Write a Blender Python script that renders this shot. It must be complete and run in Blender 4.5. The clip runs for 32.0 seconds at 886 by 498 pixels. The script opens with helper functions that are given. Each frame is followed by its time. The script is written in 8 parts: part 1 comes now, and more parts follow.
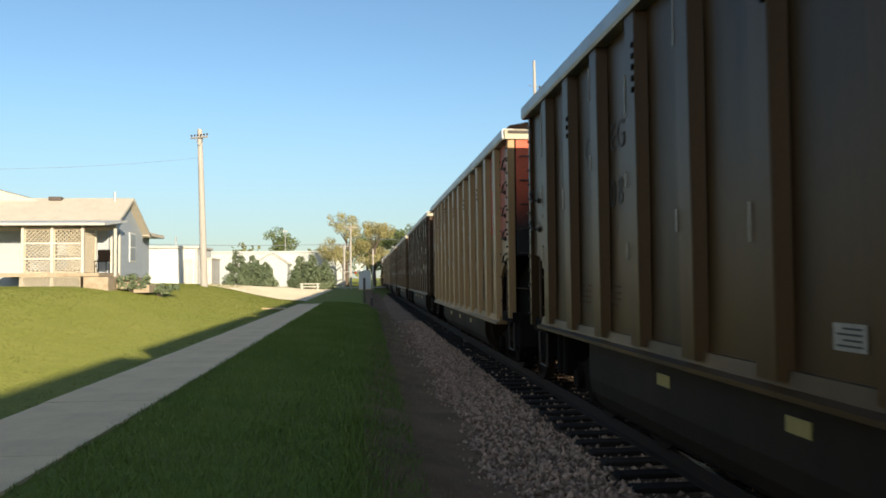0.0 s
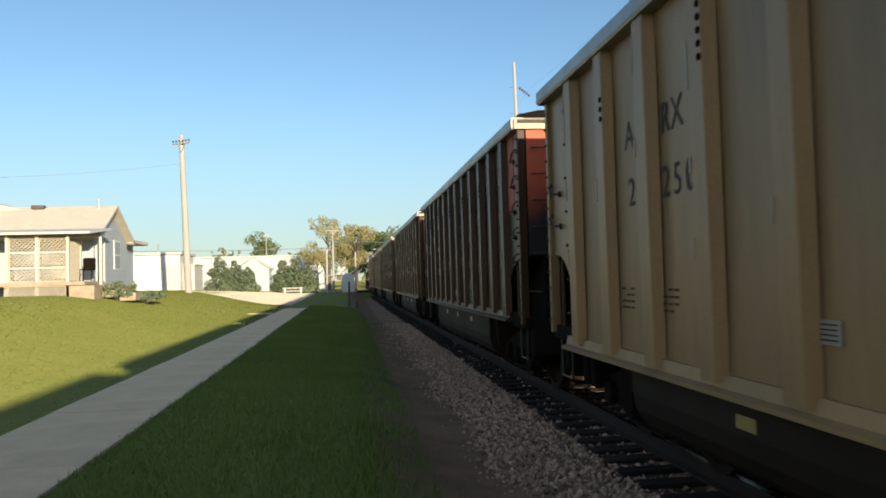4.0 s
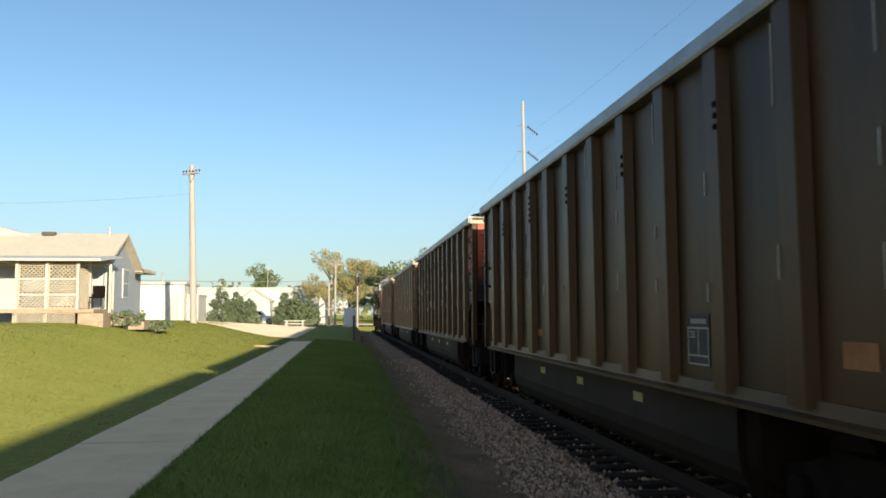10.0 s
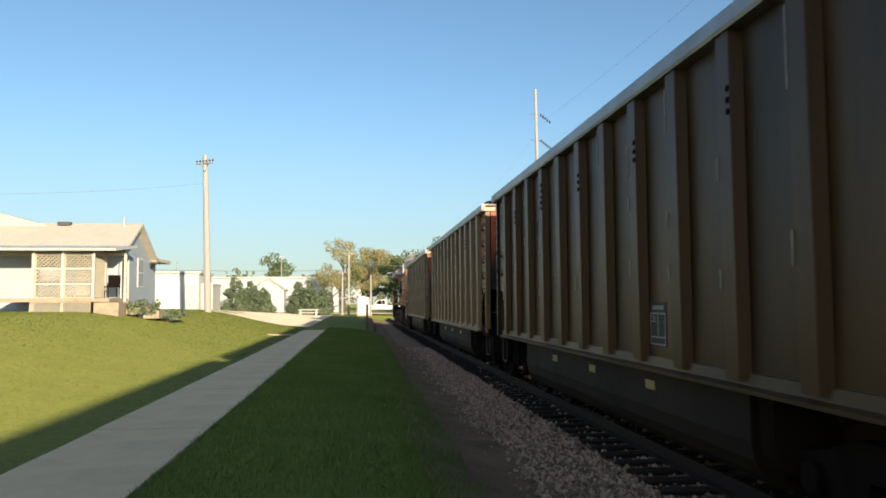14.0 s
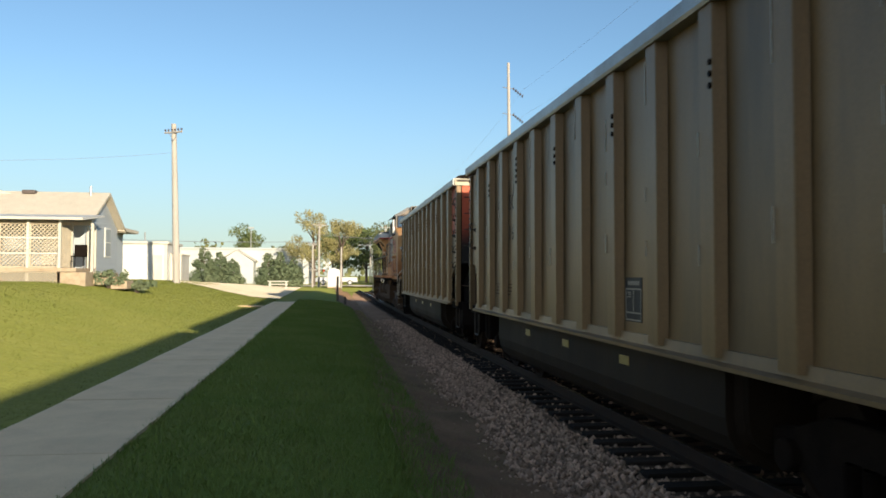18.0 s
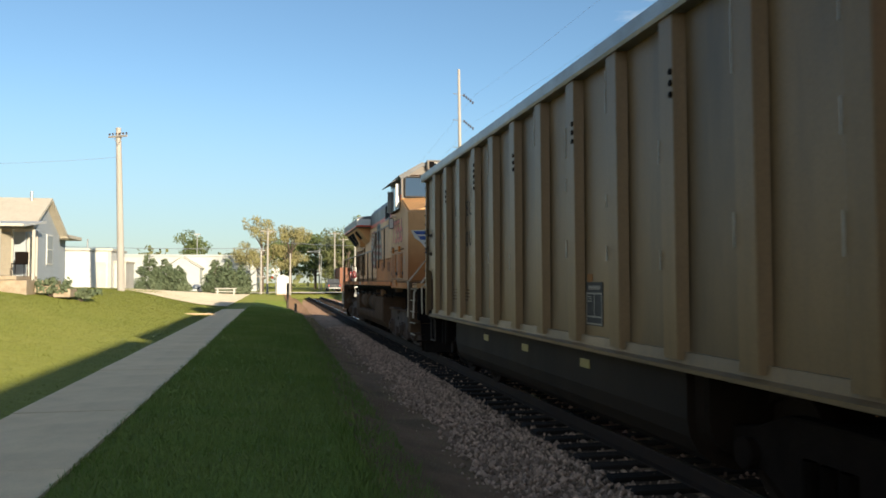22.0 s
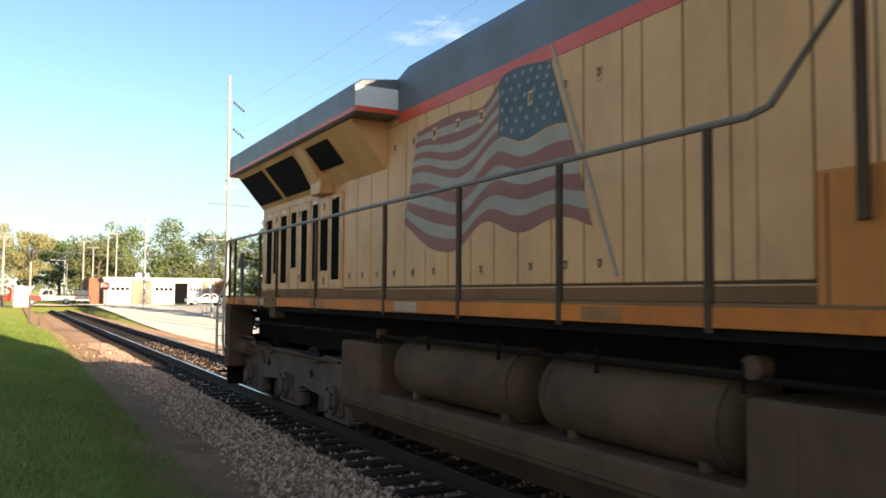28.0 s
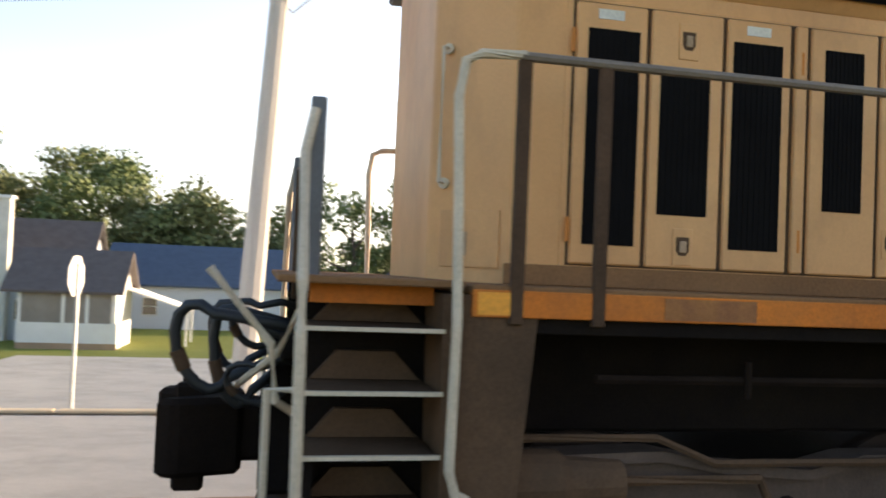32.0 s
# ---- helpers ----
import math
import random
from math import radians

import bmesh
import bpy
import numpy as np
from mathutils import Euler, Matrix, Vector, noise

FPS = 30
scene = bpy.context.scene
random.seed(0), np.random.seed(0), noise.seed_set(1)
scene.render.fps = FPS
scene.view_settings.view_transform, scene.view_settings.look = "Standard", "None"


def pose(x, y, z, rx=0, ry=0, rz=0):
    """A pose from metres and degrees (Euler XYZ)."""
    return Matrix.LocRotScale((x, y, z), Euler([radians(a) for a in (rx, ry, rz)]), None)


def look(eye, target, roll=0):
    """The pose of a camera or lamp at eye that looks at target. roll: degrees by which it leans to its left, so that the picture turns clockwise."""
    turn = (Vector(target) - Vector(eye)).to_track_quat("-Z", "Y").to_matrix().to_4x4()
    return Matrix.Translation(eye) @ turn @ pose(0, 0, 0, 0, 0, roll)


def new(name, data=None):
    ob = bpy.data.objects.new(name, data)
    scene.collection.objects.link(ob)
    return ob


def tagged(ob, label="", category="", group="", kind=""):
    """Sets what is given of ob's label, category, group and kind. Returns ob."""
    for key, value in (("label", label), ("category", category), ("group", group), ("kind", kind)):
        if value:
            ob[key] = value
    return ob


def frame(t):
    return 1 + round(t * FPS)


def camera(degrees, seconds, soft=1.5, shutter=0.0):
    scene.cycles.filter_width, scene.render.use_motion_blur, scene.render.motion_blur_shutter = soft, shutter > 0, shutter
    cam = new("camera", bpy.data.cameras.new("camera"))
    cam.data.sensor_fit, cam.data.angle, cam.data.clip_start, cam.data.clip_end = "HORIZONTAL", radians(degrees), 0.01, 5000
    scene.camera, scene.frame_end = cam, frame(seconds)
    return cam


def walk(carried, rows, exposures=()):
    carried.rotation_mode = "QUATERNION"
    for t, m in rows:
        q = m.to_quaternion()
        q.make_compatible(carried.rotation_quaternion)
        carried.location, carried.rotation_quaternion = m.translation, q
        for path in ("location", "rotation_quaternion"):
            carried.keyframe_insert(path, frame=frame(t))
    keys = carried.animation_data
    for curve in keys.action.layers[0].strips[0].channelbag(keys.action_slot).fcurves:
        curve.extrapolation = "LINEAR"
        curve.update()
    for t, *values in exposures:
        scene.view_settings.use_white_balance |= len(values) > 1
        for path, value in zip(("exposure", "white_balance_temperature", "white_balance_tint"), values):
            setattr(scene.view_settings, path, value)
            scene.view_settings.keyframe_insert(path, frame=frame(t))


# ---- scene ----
cam = camera(57.4, 32.0, soft=1.7, shutter=0.25)
PATH = [
    (0, look((-3.719, -0.015, 1.690), (-2.775, 9.934, 2.037), -0.47)),
    (0.5, look((-3.720, 0.012, 1.706), (-2.889, 9.972, 2.017), -0.61)),
    (1, look((-3.735, 0.038, 1.729), (-2.955, 10.003, 2.024), 0.00)),
    (1.5, look((-3.767, 0.049, 1.750), (-2.726, 9.985, 2.180), -1.96)),
    (2, look((-3.813, 0.033, 1.762), (-2.715, 9.965, 2.158), -2.00)),
    (2.5, look((-3.859, -0.006, 1.762), (-2.713, 9.922, 2.110), -2.56)),
    (3, look((-3.893, -0.059, 1.751), (-2.827, 9.876, 2.160), -1.64)),
    (3.5, look((-3.928, -0.114, 1.738), (-2.603, 9.789, 2.160), -1.59)),
    (4, look((-3.975, -0.147, 1.729), (-2.789, 9.776, 2.088), -1.50)),
    (4.5, look((-4.039, -0.147, 1.723), (-2.912, 9.777, 2.206), -0.55)),
    (6.5, look((-4.320, 0.042, 1.720), (-2.901, 9.915, 2.440), -0.65)),
    (7, look((-4.358, 0.057, 1.722), (-2.956, 9.938, 2.351), -0.91)),
    (7.5, look((-4.383, 0.053, 1.724), (-3.287, 9.974, 2.341), -0.45)),
    (8, look((-4.401, 0.041, 1.725), (-3.303, 9.962, 2.337), -1.62)),
    (8.5, look((-4.417, 0.033, 1.727), (-3.164, 9.922, 2.524), -0.94)),
    (9, look((-4.429, 0.028, 1.727), (-3.232, 9.923, 2.530), -0.33)),
    (9.5, look((-4.435, 0.025, 1.727), (-3.262, 9.927, 2.484), -0.35)),
    (10, look((-4.437, 0.022, 1.727), (-3.237, 9.917, 2.532), -0.16)),
    (10.5, look((-4.435, 0.022, 1.726), (-3.304, 9.926, 2.528), 0.15)),
    (11, look((-4.432, 0.025, 1.724), (-3.352, 9.929, 2.581), 0.08)),
    (11.5, look((-4.428, 0.031, 1.720), (-3.275, 9.929, 2.553), -0.07)),
    (12, look((-4.423, 0.040, 1.714), (-3.187, 9.930, 2.534), -0.29)),
    (12.5, look((-4.417, 0.045, 1.710), (-3.183, 9.936, 2.510), -0.17)),
    (13, look((-4.412, 0.036, 1.709), (-3.240, 9.935, 2.516), -0.33)),
    (13.5, look((-4.408, 0.013, 1.711), (-3.194, 9.905, 2.531), -0.75)),
    (14, look((-4.407, -0.018, 1.716), (-3.369, 9.905, 2.385), -0.26)),
    (14.5, look((-4.412, -0.046, 1.721), (-3.349, 9.880, 2.307), -0.06)),
    (16.5, look((-4.446, -0.086, 1.729), (-3.035, 9.803, 2.188), -1.64)),
    (17, look((-4.440, -0.094, 1.729), (-2.982, 9.787, 2.213), -0.39)),
    (17.5, look((-4.434, -0.094, 1.727), (-2.880, 9.774, 2.186), -0.42)),
    (18, look((-4.434, -0.081, 1.724), (-3.035, 9.815, 2.059), 0.27)),
    (18.5, look((-4.444, -0.057, 1.721), (-2.846, 9.806, 2.154), -0.62)),
    (19, look((-4.461, -0.028, 1.719), (-2.814, 9.820, 2.262), -0.51)),
    (19.5, look((-4.487, 0.004, 1.718), (-2.823, 9.852, 2.218), -0.16)),
    (20, look((-4.519, 0.040, 1.718), (-2.799, 9.879, 2.211), -1.07)),
    (20.5, look((-4.548, 0.068, 1.718), (-2.735, 9.885, 2.287), -1.46)),
    (21, look((-4.566, 0.075, 1.718), (-2.562, 9.860, 2.208), -2.08)),
    (21.5, look((-4.574, 0.059, 1.718), (-2.638, 9.860, 2.163), -0.06)),
    (22, look((-4.583, 0.026, 1.718), (-2.564, 9.811, 2.130), -0.04)),
    (22.5, look((-4.607, -0.010, 1.720), (-2.673, 9.791, 2.169), -0.41)),
    (23, look((-4.660, -0.036, 1.723), (-2.348, 9.674, 2.330), 0.31)),
    (23.5, look((-4.729, -0.048, 1.727), (-2.099, 9.577, 2.381), -0.94)),
    (24, look((-4.794, -0.050, 1.733), (-1.811, 9.464, 2.488), -0.50)),
    (24.5, look((-4.842, -0.047, 1.741), (-1.568, 9.354, 2.685), 0.78)),
    (26.5, look((-4.886, -0.035, 1.772), (0.199, 8.540, 2.546), 0.04)),
    (27, look((-4.888, -0.018, 1.781), (0.101, 8.613, 2.563), -1.10)),
    (27.5, look((-4.892, 0.009, 1.789), (-0.190, 8.809, 2.458), -0.66)),
    (28, look((-4.903, 0.041, 1.796), (-0.194, 8.844, 2.374), 0.39)),
    (28.5, look((-4.922, 0.076, 1.800), (0.037, 8.745, 2.293), 0.81)),
    (29, look((-4.942, 0.108, 1.799), (-0.130, 8.860, 2.293), 0.43)),
    (29.5, look((-4.972, 0.150, 1.797), (0.087, 8.762, 2.277), -1.34)),
    (30, look((-4.967, 0.198, 1.798), (1.093, 8.134, 2.334), -0.15)),
    (30.1, look((-4.964, 0.210, 1.799), (1.404, 7.903, 2.302), -0.42)),
    (30.2, look((-4.943, 0.217, 1.799), (1.778, 7.596, 2.413), 1.13)),
    (30.5, look((-4.922, 0.240, 1.802), (2.860, 6.485, 2.462), 1.45)),
    (31, look((-4.862, 0.269, 1.807), (4.381, 4.060, 2.257), -1.98)),
    (31.5, look((-4.802, 0.283, 1.810), (5.182, 0.573, 2.305), 0.05)),
    (32, look((-4.767, 0.153, 1.811), (4.999, -1.989, 2.094), 2.44)),
]
EXPOSURES = [(0, 0.44, 6800, 6), (22.0, 0.44, 6800, 6), (24.5, 0.56, 6900, 7), (26.5, 1.25, 7650, 12), (27.2, 1.25, 7650, 12), (28.0, 1.12, 7200, 10), (29.0, 1.0, 7300, 11), (30.0, 0.86, 7500, 12), (30.6, 0.98, 8000, 15), (31.0, 1.12, 8250, 17), (31.5, 1.6, 8500, 21), (32.0, 1.7, 7600, 15)]
walk(cam, PATH, EXPOSURES)

# ---- light: a low evening sun behind the viewer, and a clear sky ----
SUN_WAY = Vector((-0.33, 1.0, -0.184)).normalized()
world = bpy.data.worlds.new("sky")
scene.world = world
world.use_nodes = True
wn = world.node_tree
sky = wn.nodes.new("ShaderNodeTexSky")
sky.sky_type, sky.sun_disc = "NISHITA", False
sky.sun_elevation = math.asin(-SUN_WAY.z)
sky.sun_rotation = math.atan2(-SUN_WAY.x, -SUN_WAY.y)
sky.air_density, sky.dust_density, sky.ozone_density = 0.85, 0.12, 2.6
wn.nodes["Background"].inputs["Strength"].default_value = 0.145
# pale haze towards the horizon and a few thin clouds
way = wn.nodes.new("ShaderNodeTexCoord")
split = wn.nodes.new("ShaderNodeSeparateXYZ")
wn.links.new(way.outputs["Generated"], split.inputs[0])
low = wn.nodes.new("ShaderNodeMapRange")
low.interpolation_type = "SMOOTHSTEP"
for key, v in (("From Min", 0.26), ("From Max", -0.02), ("To Min", 0.0), ("To Max", 0.7)):
    low.inputs[key].default_value = v
wn.links.new(split.outputs["Z"], low.inputs["Value"])
haze = wn.nodes.new("ShaderNodeMix")
haze.data_type = "RGBA"
# the haze glows brighter towards the sun
sunward = wn.nodes.new("ShaderNodeVectorMath")
sunward.operation = "DOT_PRODUCT"
sunward.inputs[1].default_value = (-SUN_WAY.x, -SUN_WAY.y, 0.0)
wn.links.new(way.outputs["Generated"], sunward.inputs[0])
near_sun = wn.nodes.new("ShaderNodeMapRange")
near_sun.interpolation_type = "SMOOTHSTEP"
for key, v in (("From Min", -0.75), ("From Max", 1.0), ("To Min", 0.0), ("To Max", 1.0)):
    near_sun.inputs[key].default_value = v
wn.links.new(sunward.outputs["Value"], near_sun.inputs["Value"])
glare = wn.nodes.new("ShaderNodeMix")
glare.data_type = "RGBA"
glare.inputs["A"].default_value, glare.inputs["B"].default_value = (2.1, 2.5, 2.75, 1), (4.3, 4.05, 3.75, 1)
wn.links.new(near_sun.outputs[0], glare.inputs["Factor"])
wn.links.new(glare.outputs["Result"], haze.inputs["B"])
wn.links.new(low.outputs[0], haze.inputs["Factor"])
wn.links.new(sky.outputs["Color"], haze.inputs["A"])
squash = wn.nodes.new("ShaderNodeMapping")
squash.inputs["Scale"].default_value = (1.6, 1.6, 6.5)
squash.inputs["Location"].default_value = (0.35, 0.1, 0.4)
wisp = wn.nodes.new("ShaderNodeTexNoise")
wisp.inputs["Scale"].default_value, wisp.inputs["Detail"].default_value, wisp.inputs["Roughness"].default_value = 1.5, 7.0, 0.62
thin = wn.nodes.new("ShaderNodeMapRange")
for key, v in (("From Min", 0.60), ("From Max", 0.78), ("To Min", 0.0), ("To Max", 0.75)):
    thin.inputs[key].default_value = v
cloud = wn.nodes.new("ShaderNodeMix")
cloud.data_type = "RGBA"
cloud.inputs["B"].default_value = (5.2, 5.2, 5.2, 1)
turned = wn.nodes.new("ShaderNodeMapping")
turned.inputs["Rotation"].default_value = (0, 0, radians(20.5))
turned.inputs["Location"].default_value = (0, 0, -0.07)
wn.links.new(way.outputs["Generated"], turned.inputs["Vector"])
wn.links.new(turned.outputs[0], squash.inputs["Vector"])
wn.links.new(squash.outputs[0], wisp.inputs["Vector"])
wn.links.new(wisp.outputs["Fac"], thin.inputs["Value"])
# the north of the sky is clear
clear = wn.nodes.new("ShaderNodeMapRange")
clear.interpolation_type = "SMOOTHSTEP"
clear.inputs["From Min"].default_value, clear.inputs["From Max"].default_value = 0.22, 0.42
wn.links.new(split.outputs["X"], clear.inputs["Value"])
veil = wn.nodes.new("ShaderNodeMath")
veil.operation = "MULTIPLY"
wn.links.new(thin.outputs[0], veil.inputs[0]), wn.links.new(clear.outputs[0], veil.inputs[1])
wn.links.new(veil.outputs[0], cloud.inputs["Factor"])
wn.links.new(haze.outputs["Result"], cloud.inputs["A"])
# a whitish veil over the sunward half
veil_low = wn.nodes.new("ShaderNodeMapRange")
for key, v in (("From Min", 0.85), ("From Max", 0.0), ("To Min", 0.0), ("To Max", 0.6)):
    veil_low.inputs[key].default_value = v
wn.links.new(split.outputs["Z"], veil_low.inputs["Value"])
veil_part = wn.nodes.new("ShaderNodeMath")
veil_part.operation = "MULTIPLY"
wn.links.new(veil_low.outputs[0], veil_part.inputs[0]), wn.links.new(near_sun.outputs[0], veil_part.inputs[1])
bright = wn.nodes.new("ShaderNodeMix")
bright.data_type = "RGBA"
bright.inputs["B"].default_value = (5.0, 5.0, 4.9, 1)
wn.links.new(veil_part.outputs[0], bright.inputs["Factor"]), wn.links.new(cloud.outputs["Result"], bright.inputs["A"])
wn.links.new(bright.outputs["Result"], wn.nodes["Background"].inputs["Color"])
sun = new("sun", bpy.data.lights.new("sun", "SUN"))
sun.data.energy, sun.data.angle, sun.data.color = 4.8, radians(0.6), (1.0, 0.86, 0.68)
sun.matrix_world = Matrix.Translation((20, -60, 40)) @ SUN_WAY.to_track_quat("-Z", "Y").to_matrix().to_4x4()


# ---- materials ----
def material(name, base, rough=0.7, metal=0.0, second=None, scale=6.0, amount=0.5, bump=0.15, fine=60.0,
             dirt=None, dirt_scale=1.2, dirt_amount=0.0, streak=1.0, per_object=0.0, glow=0.0, spec=0.5, per_island=0.0, grain=0.35, matte=0.0):
    """A surface with two scales of colour change (blotches and grain), optional grime with vertical streaks, and relief."""
    m = bpy.data.materials.new(name)
    m.use_nodes = True
    t = m.node_tree
    b = t.nodes["Principled BSDF"]

    def node(kind, **values):
        n = t.nodes.new(kind)
        for key, v in values.items():
            n.inputs[key].default_value = v
        return n

    tc = node("ShaderNodeTexCoord")
    mp = node("ShaderNodeMapping", Scale=(1, 1, streak))
    t.links.new(tc.outputs["Object"], mp.inputs["Vector"])
    big = node("ShaderNodeTexNoise", Scale=scale, Detail=5.0, Roughness=0.6)
    small = node("ShaderNodeTexNoise", Scale=fine, Detail=3.0, Roughness=0.6)
    t.links.new(mp.outputs[0], big.inputs["Vector"])
    t.links.new(tc.outputs["Object"], small.inputs["Vector"])
    second = second or tuple(c * 0.72 for c in base)
    ramp = node("ShaderNodeMapRange", **{"From Min": 0.35, "From Max": 0.68, "To Min": 0.0, "To Max": amount})
    t.links.new(big.outputs["Fac"], ramp.inputs["Value"])
    mix = t.nodes.new("ShaderNodeMix")
    mix.data_type = "RGBA"
    mix.inputs["A"].default_value, mix.inputs["B"].default_value = (*base, 1), (*second, 1)
    t.links.new(ramp.outputs[0], mix.inputs["Factor"])
    out = mix.outputs["Result"]
    speck = t.nodes.new("ShaderNodeMix")
    speck.data_type, speck.blend_type = "RGBA", "MULTIPLY"
    speck.inputs["Factor"].default_value = grain
    t.links.new(out, speck.inputs["A"])
    tone = node("ShaderNodeMapRange", **{"From Min": 0.3, "From Max": 0.7, "To Min": 0.6, "To Max": 1.3})
    t.links.new(small.outputs["Fac"], tone.inputs["Value"])
    t.links.new(tone.outputs[0], speck.inputs["B"])
    out = speck.outputs["Result"]
    if dirt:
        dn = node("ShaderNodeTexNoise", Scale=dirt_scale, Detail=6.0, Roughness=0.7)
        t.links.new(mp.outputs[0], dn.inputs["Vector"])
        dr = node("ShaderNodeMapRange", **{"From Min": 0.45, "From Max": 0.72, "To Min": 0.0, "To Max": dirt_amount})
        t.links.new(dn.outputs["Fac"], dr.inputs["Value"])
        dm = t.nodes.new("ShaderNodeMix")
        dm.data_type = "RGBA"
        dm.inputs["B"].default_value = (*dirt, 1)
        t.links.new(dr.outputs[0], dm.inputs["Factor"])
        t.links.new(out, dm.inputs["A"])
        out = dm.outputs["Result"]
    if per_object or per_island:
        oi = t.nodes.new("ShaderNodeObjectInfo" if per_object else "ShaderNodeNewGeometry")
        k = per_object or per_island
        pr = node("ShaderNodeMapRange", **{"To Min": 1 - k, "To Max": 1 + k})
        t.links.new(oi.outputs["Random" if per_object else "Random Per Island"], pr.inputs["Value"])
        pm = t.nodes.new("ShaderNodeMix")
        pm.data_type, pm.blend_type = "RGBA", "MULTIPLY"
        pm.inputs["Factor"].default_value = 1.0
        t.links.new(out, pm.inputs["A"])
        t.links.new(pr.outputs[0], pm.inputs["B"])
        out = pm.outputs["Result"]
    t.links.new(out, b.inputs["Base Color"])
    rr = node("ShaderNodeMapRange", **{"To Min": max(0.02, rough - 0.12), "To Max": min(1, rough + 0.12)})
    t.links.new(big.outputs["Fac"], rr.inputs["Value"])
    t.links.new(rr.outputs[0], b.inputs["Roughness"])
    b.inputs["Metallic"].default_value = metal
    b.inputs["Specular IOR Level"].default_value = spec
    b.inputs["Diffuse Roughness"].default_value = matte
    if bump:
        bp = node("ShaderNodeBump", Strength=bump, Distance=0.02)
        t.links.new(small.outputs["Fac"], bp.inputs["Height"])
        t.links.new(bp.outputs[0], b.inputs["Normal"])
    if glow:
        b.inputs["Emission Color"].default_value = (*base, 1)
        b.inputs["Emission Strength"].default_value = glow
    return m


def glass_material(name, tint=(0.02, 0.03, 0.035), rough=0.05, spec=0.8):
    m = bpy.data.materials.new(name)
    m.use_nodes = True
    b = m.node_tree.nodes["Principled BSDF"]
    b.inputs["Base Color"].default_value = (*tint, 1)
    b.inputs["Roughness"].default_value = rough
    b.inputs["Specular IOR Level"].default_value = spec
    return m


def leaf_material(name, a, b2):
    """Leaves, lit through: colours change from clump to clump."""
    m = bpy.data.materials.new(name)
    m.use_nodes = True
    t = m.node_tree
    b = t.nodes["Principled BSDF"]
    g = t.nodes.new("ShaderNodeNewGeometry")
    tc = t.nodes.new("ShaderNodeTexCoord")
    n = t.nodes.new("ShaderNodeTexNoise")
    n.inputs["Scale"].default_value = 0.6
    t.links.new(tc.outputs["Object"], n.inputs["Vector"])
    ad = t.nodes.new("ShaderNodeMath")
    ad.operation = "MULTIPLY_ADD"
    ad.inputs[1].default_value, ad.inputs[2].default_value = 0.55, -0.02
    t.links.new(g.outputs["Random Per Island"], ad.inputs[0])
    ad2 = t.nodes.new("ShaderNodeMath")
    ad2.inputs[1].default_value = 0.0
    mr = t.nodes.new("ShaderNodeMapRange")
    mr.inputs["From Min"].default_value, mr.inputs["From Max"].default_value, mr.inputs["To Max"].default_value = 0.4, 0.65, 0.5
    t.links.new(n.outputs["Fac"], mr.inputs["Value"])
    t.links.new(ad.outputs[0], ad2.inputs[0])
    t.links.new(mr.outputs[0], ad2.inputs[1])
    mix = t.nodes.new("ShaderNodeMix")
    mix.data_type = "RGBA"
    mix.inputs["A"].default_value, mix.inputs["B"].default_value = (*a, 1), (*b2, 1)
    t.links.new(ad2.outputs[0], mix.inputs["Factor"])
    t.links.new(mix.outputs["Result"], b.inputs["Base Color"])
    b.inputs["Roughness"].default_value = 0.6
    b.inputs["Specular IOR Level"].default_value = 0.2
    b.inputs["Transmission Weight"].default_value = 0.0
    return m


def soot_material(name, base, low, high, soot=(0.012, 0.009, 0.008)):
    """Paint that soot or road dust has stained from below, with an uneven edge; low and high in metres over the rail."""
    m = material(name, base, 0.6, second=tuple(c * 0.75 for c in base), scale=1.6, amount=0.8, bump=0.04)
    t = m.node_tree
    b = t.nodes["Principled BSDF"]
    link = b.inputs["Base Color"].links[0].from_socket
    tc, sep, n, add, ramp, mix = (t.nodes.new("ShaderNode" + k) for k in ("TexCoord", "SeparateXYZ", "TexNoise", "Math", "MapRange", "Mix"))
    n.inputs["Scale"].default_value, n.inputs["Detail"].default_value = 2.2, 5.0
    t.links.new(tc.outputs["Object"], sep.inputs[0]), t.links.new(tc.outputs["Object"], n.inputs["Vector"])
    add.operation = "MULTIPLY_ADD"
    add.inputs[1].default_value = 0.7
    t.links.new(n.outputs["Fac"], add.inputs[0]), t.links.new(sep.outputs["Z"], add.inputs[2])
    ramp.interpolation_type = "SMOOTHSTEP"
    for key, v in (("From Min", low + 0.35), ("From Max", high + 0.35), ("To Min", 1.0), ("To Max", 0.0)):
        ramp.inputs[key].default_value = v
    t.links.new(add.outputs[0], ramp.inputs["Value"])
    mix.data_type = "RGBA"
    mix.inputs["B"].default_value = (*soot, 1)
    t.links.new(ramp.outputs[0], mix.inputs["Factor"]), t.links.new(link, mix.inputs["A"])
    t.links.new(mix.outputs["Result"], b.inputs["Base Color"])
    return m


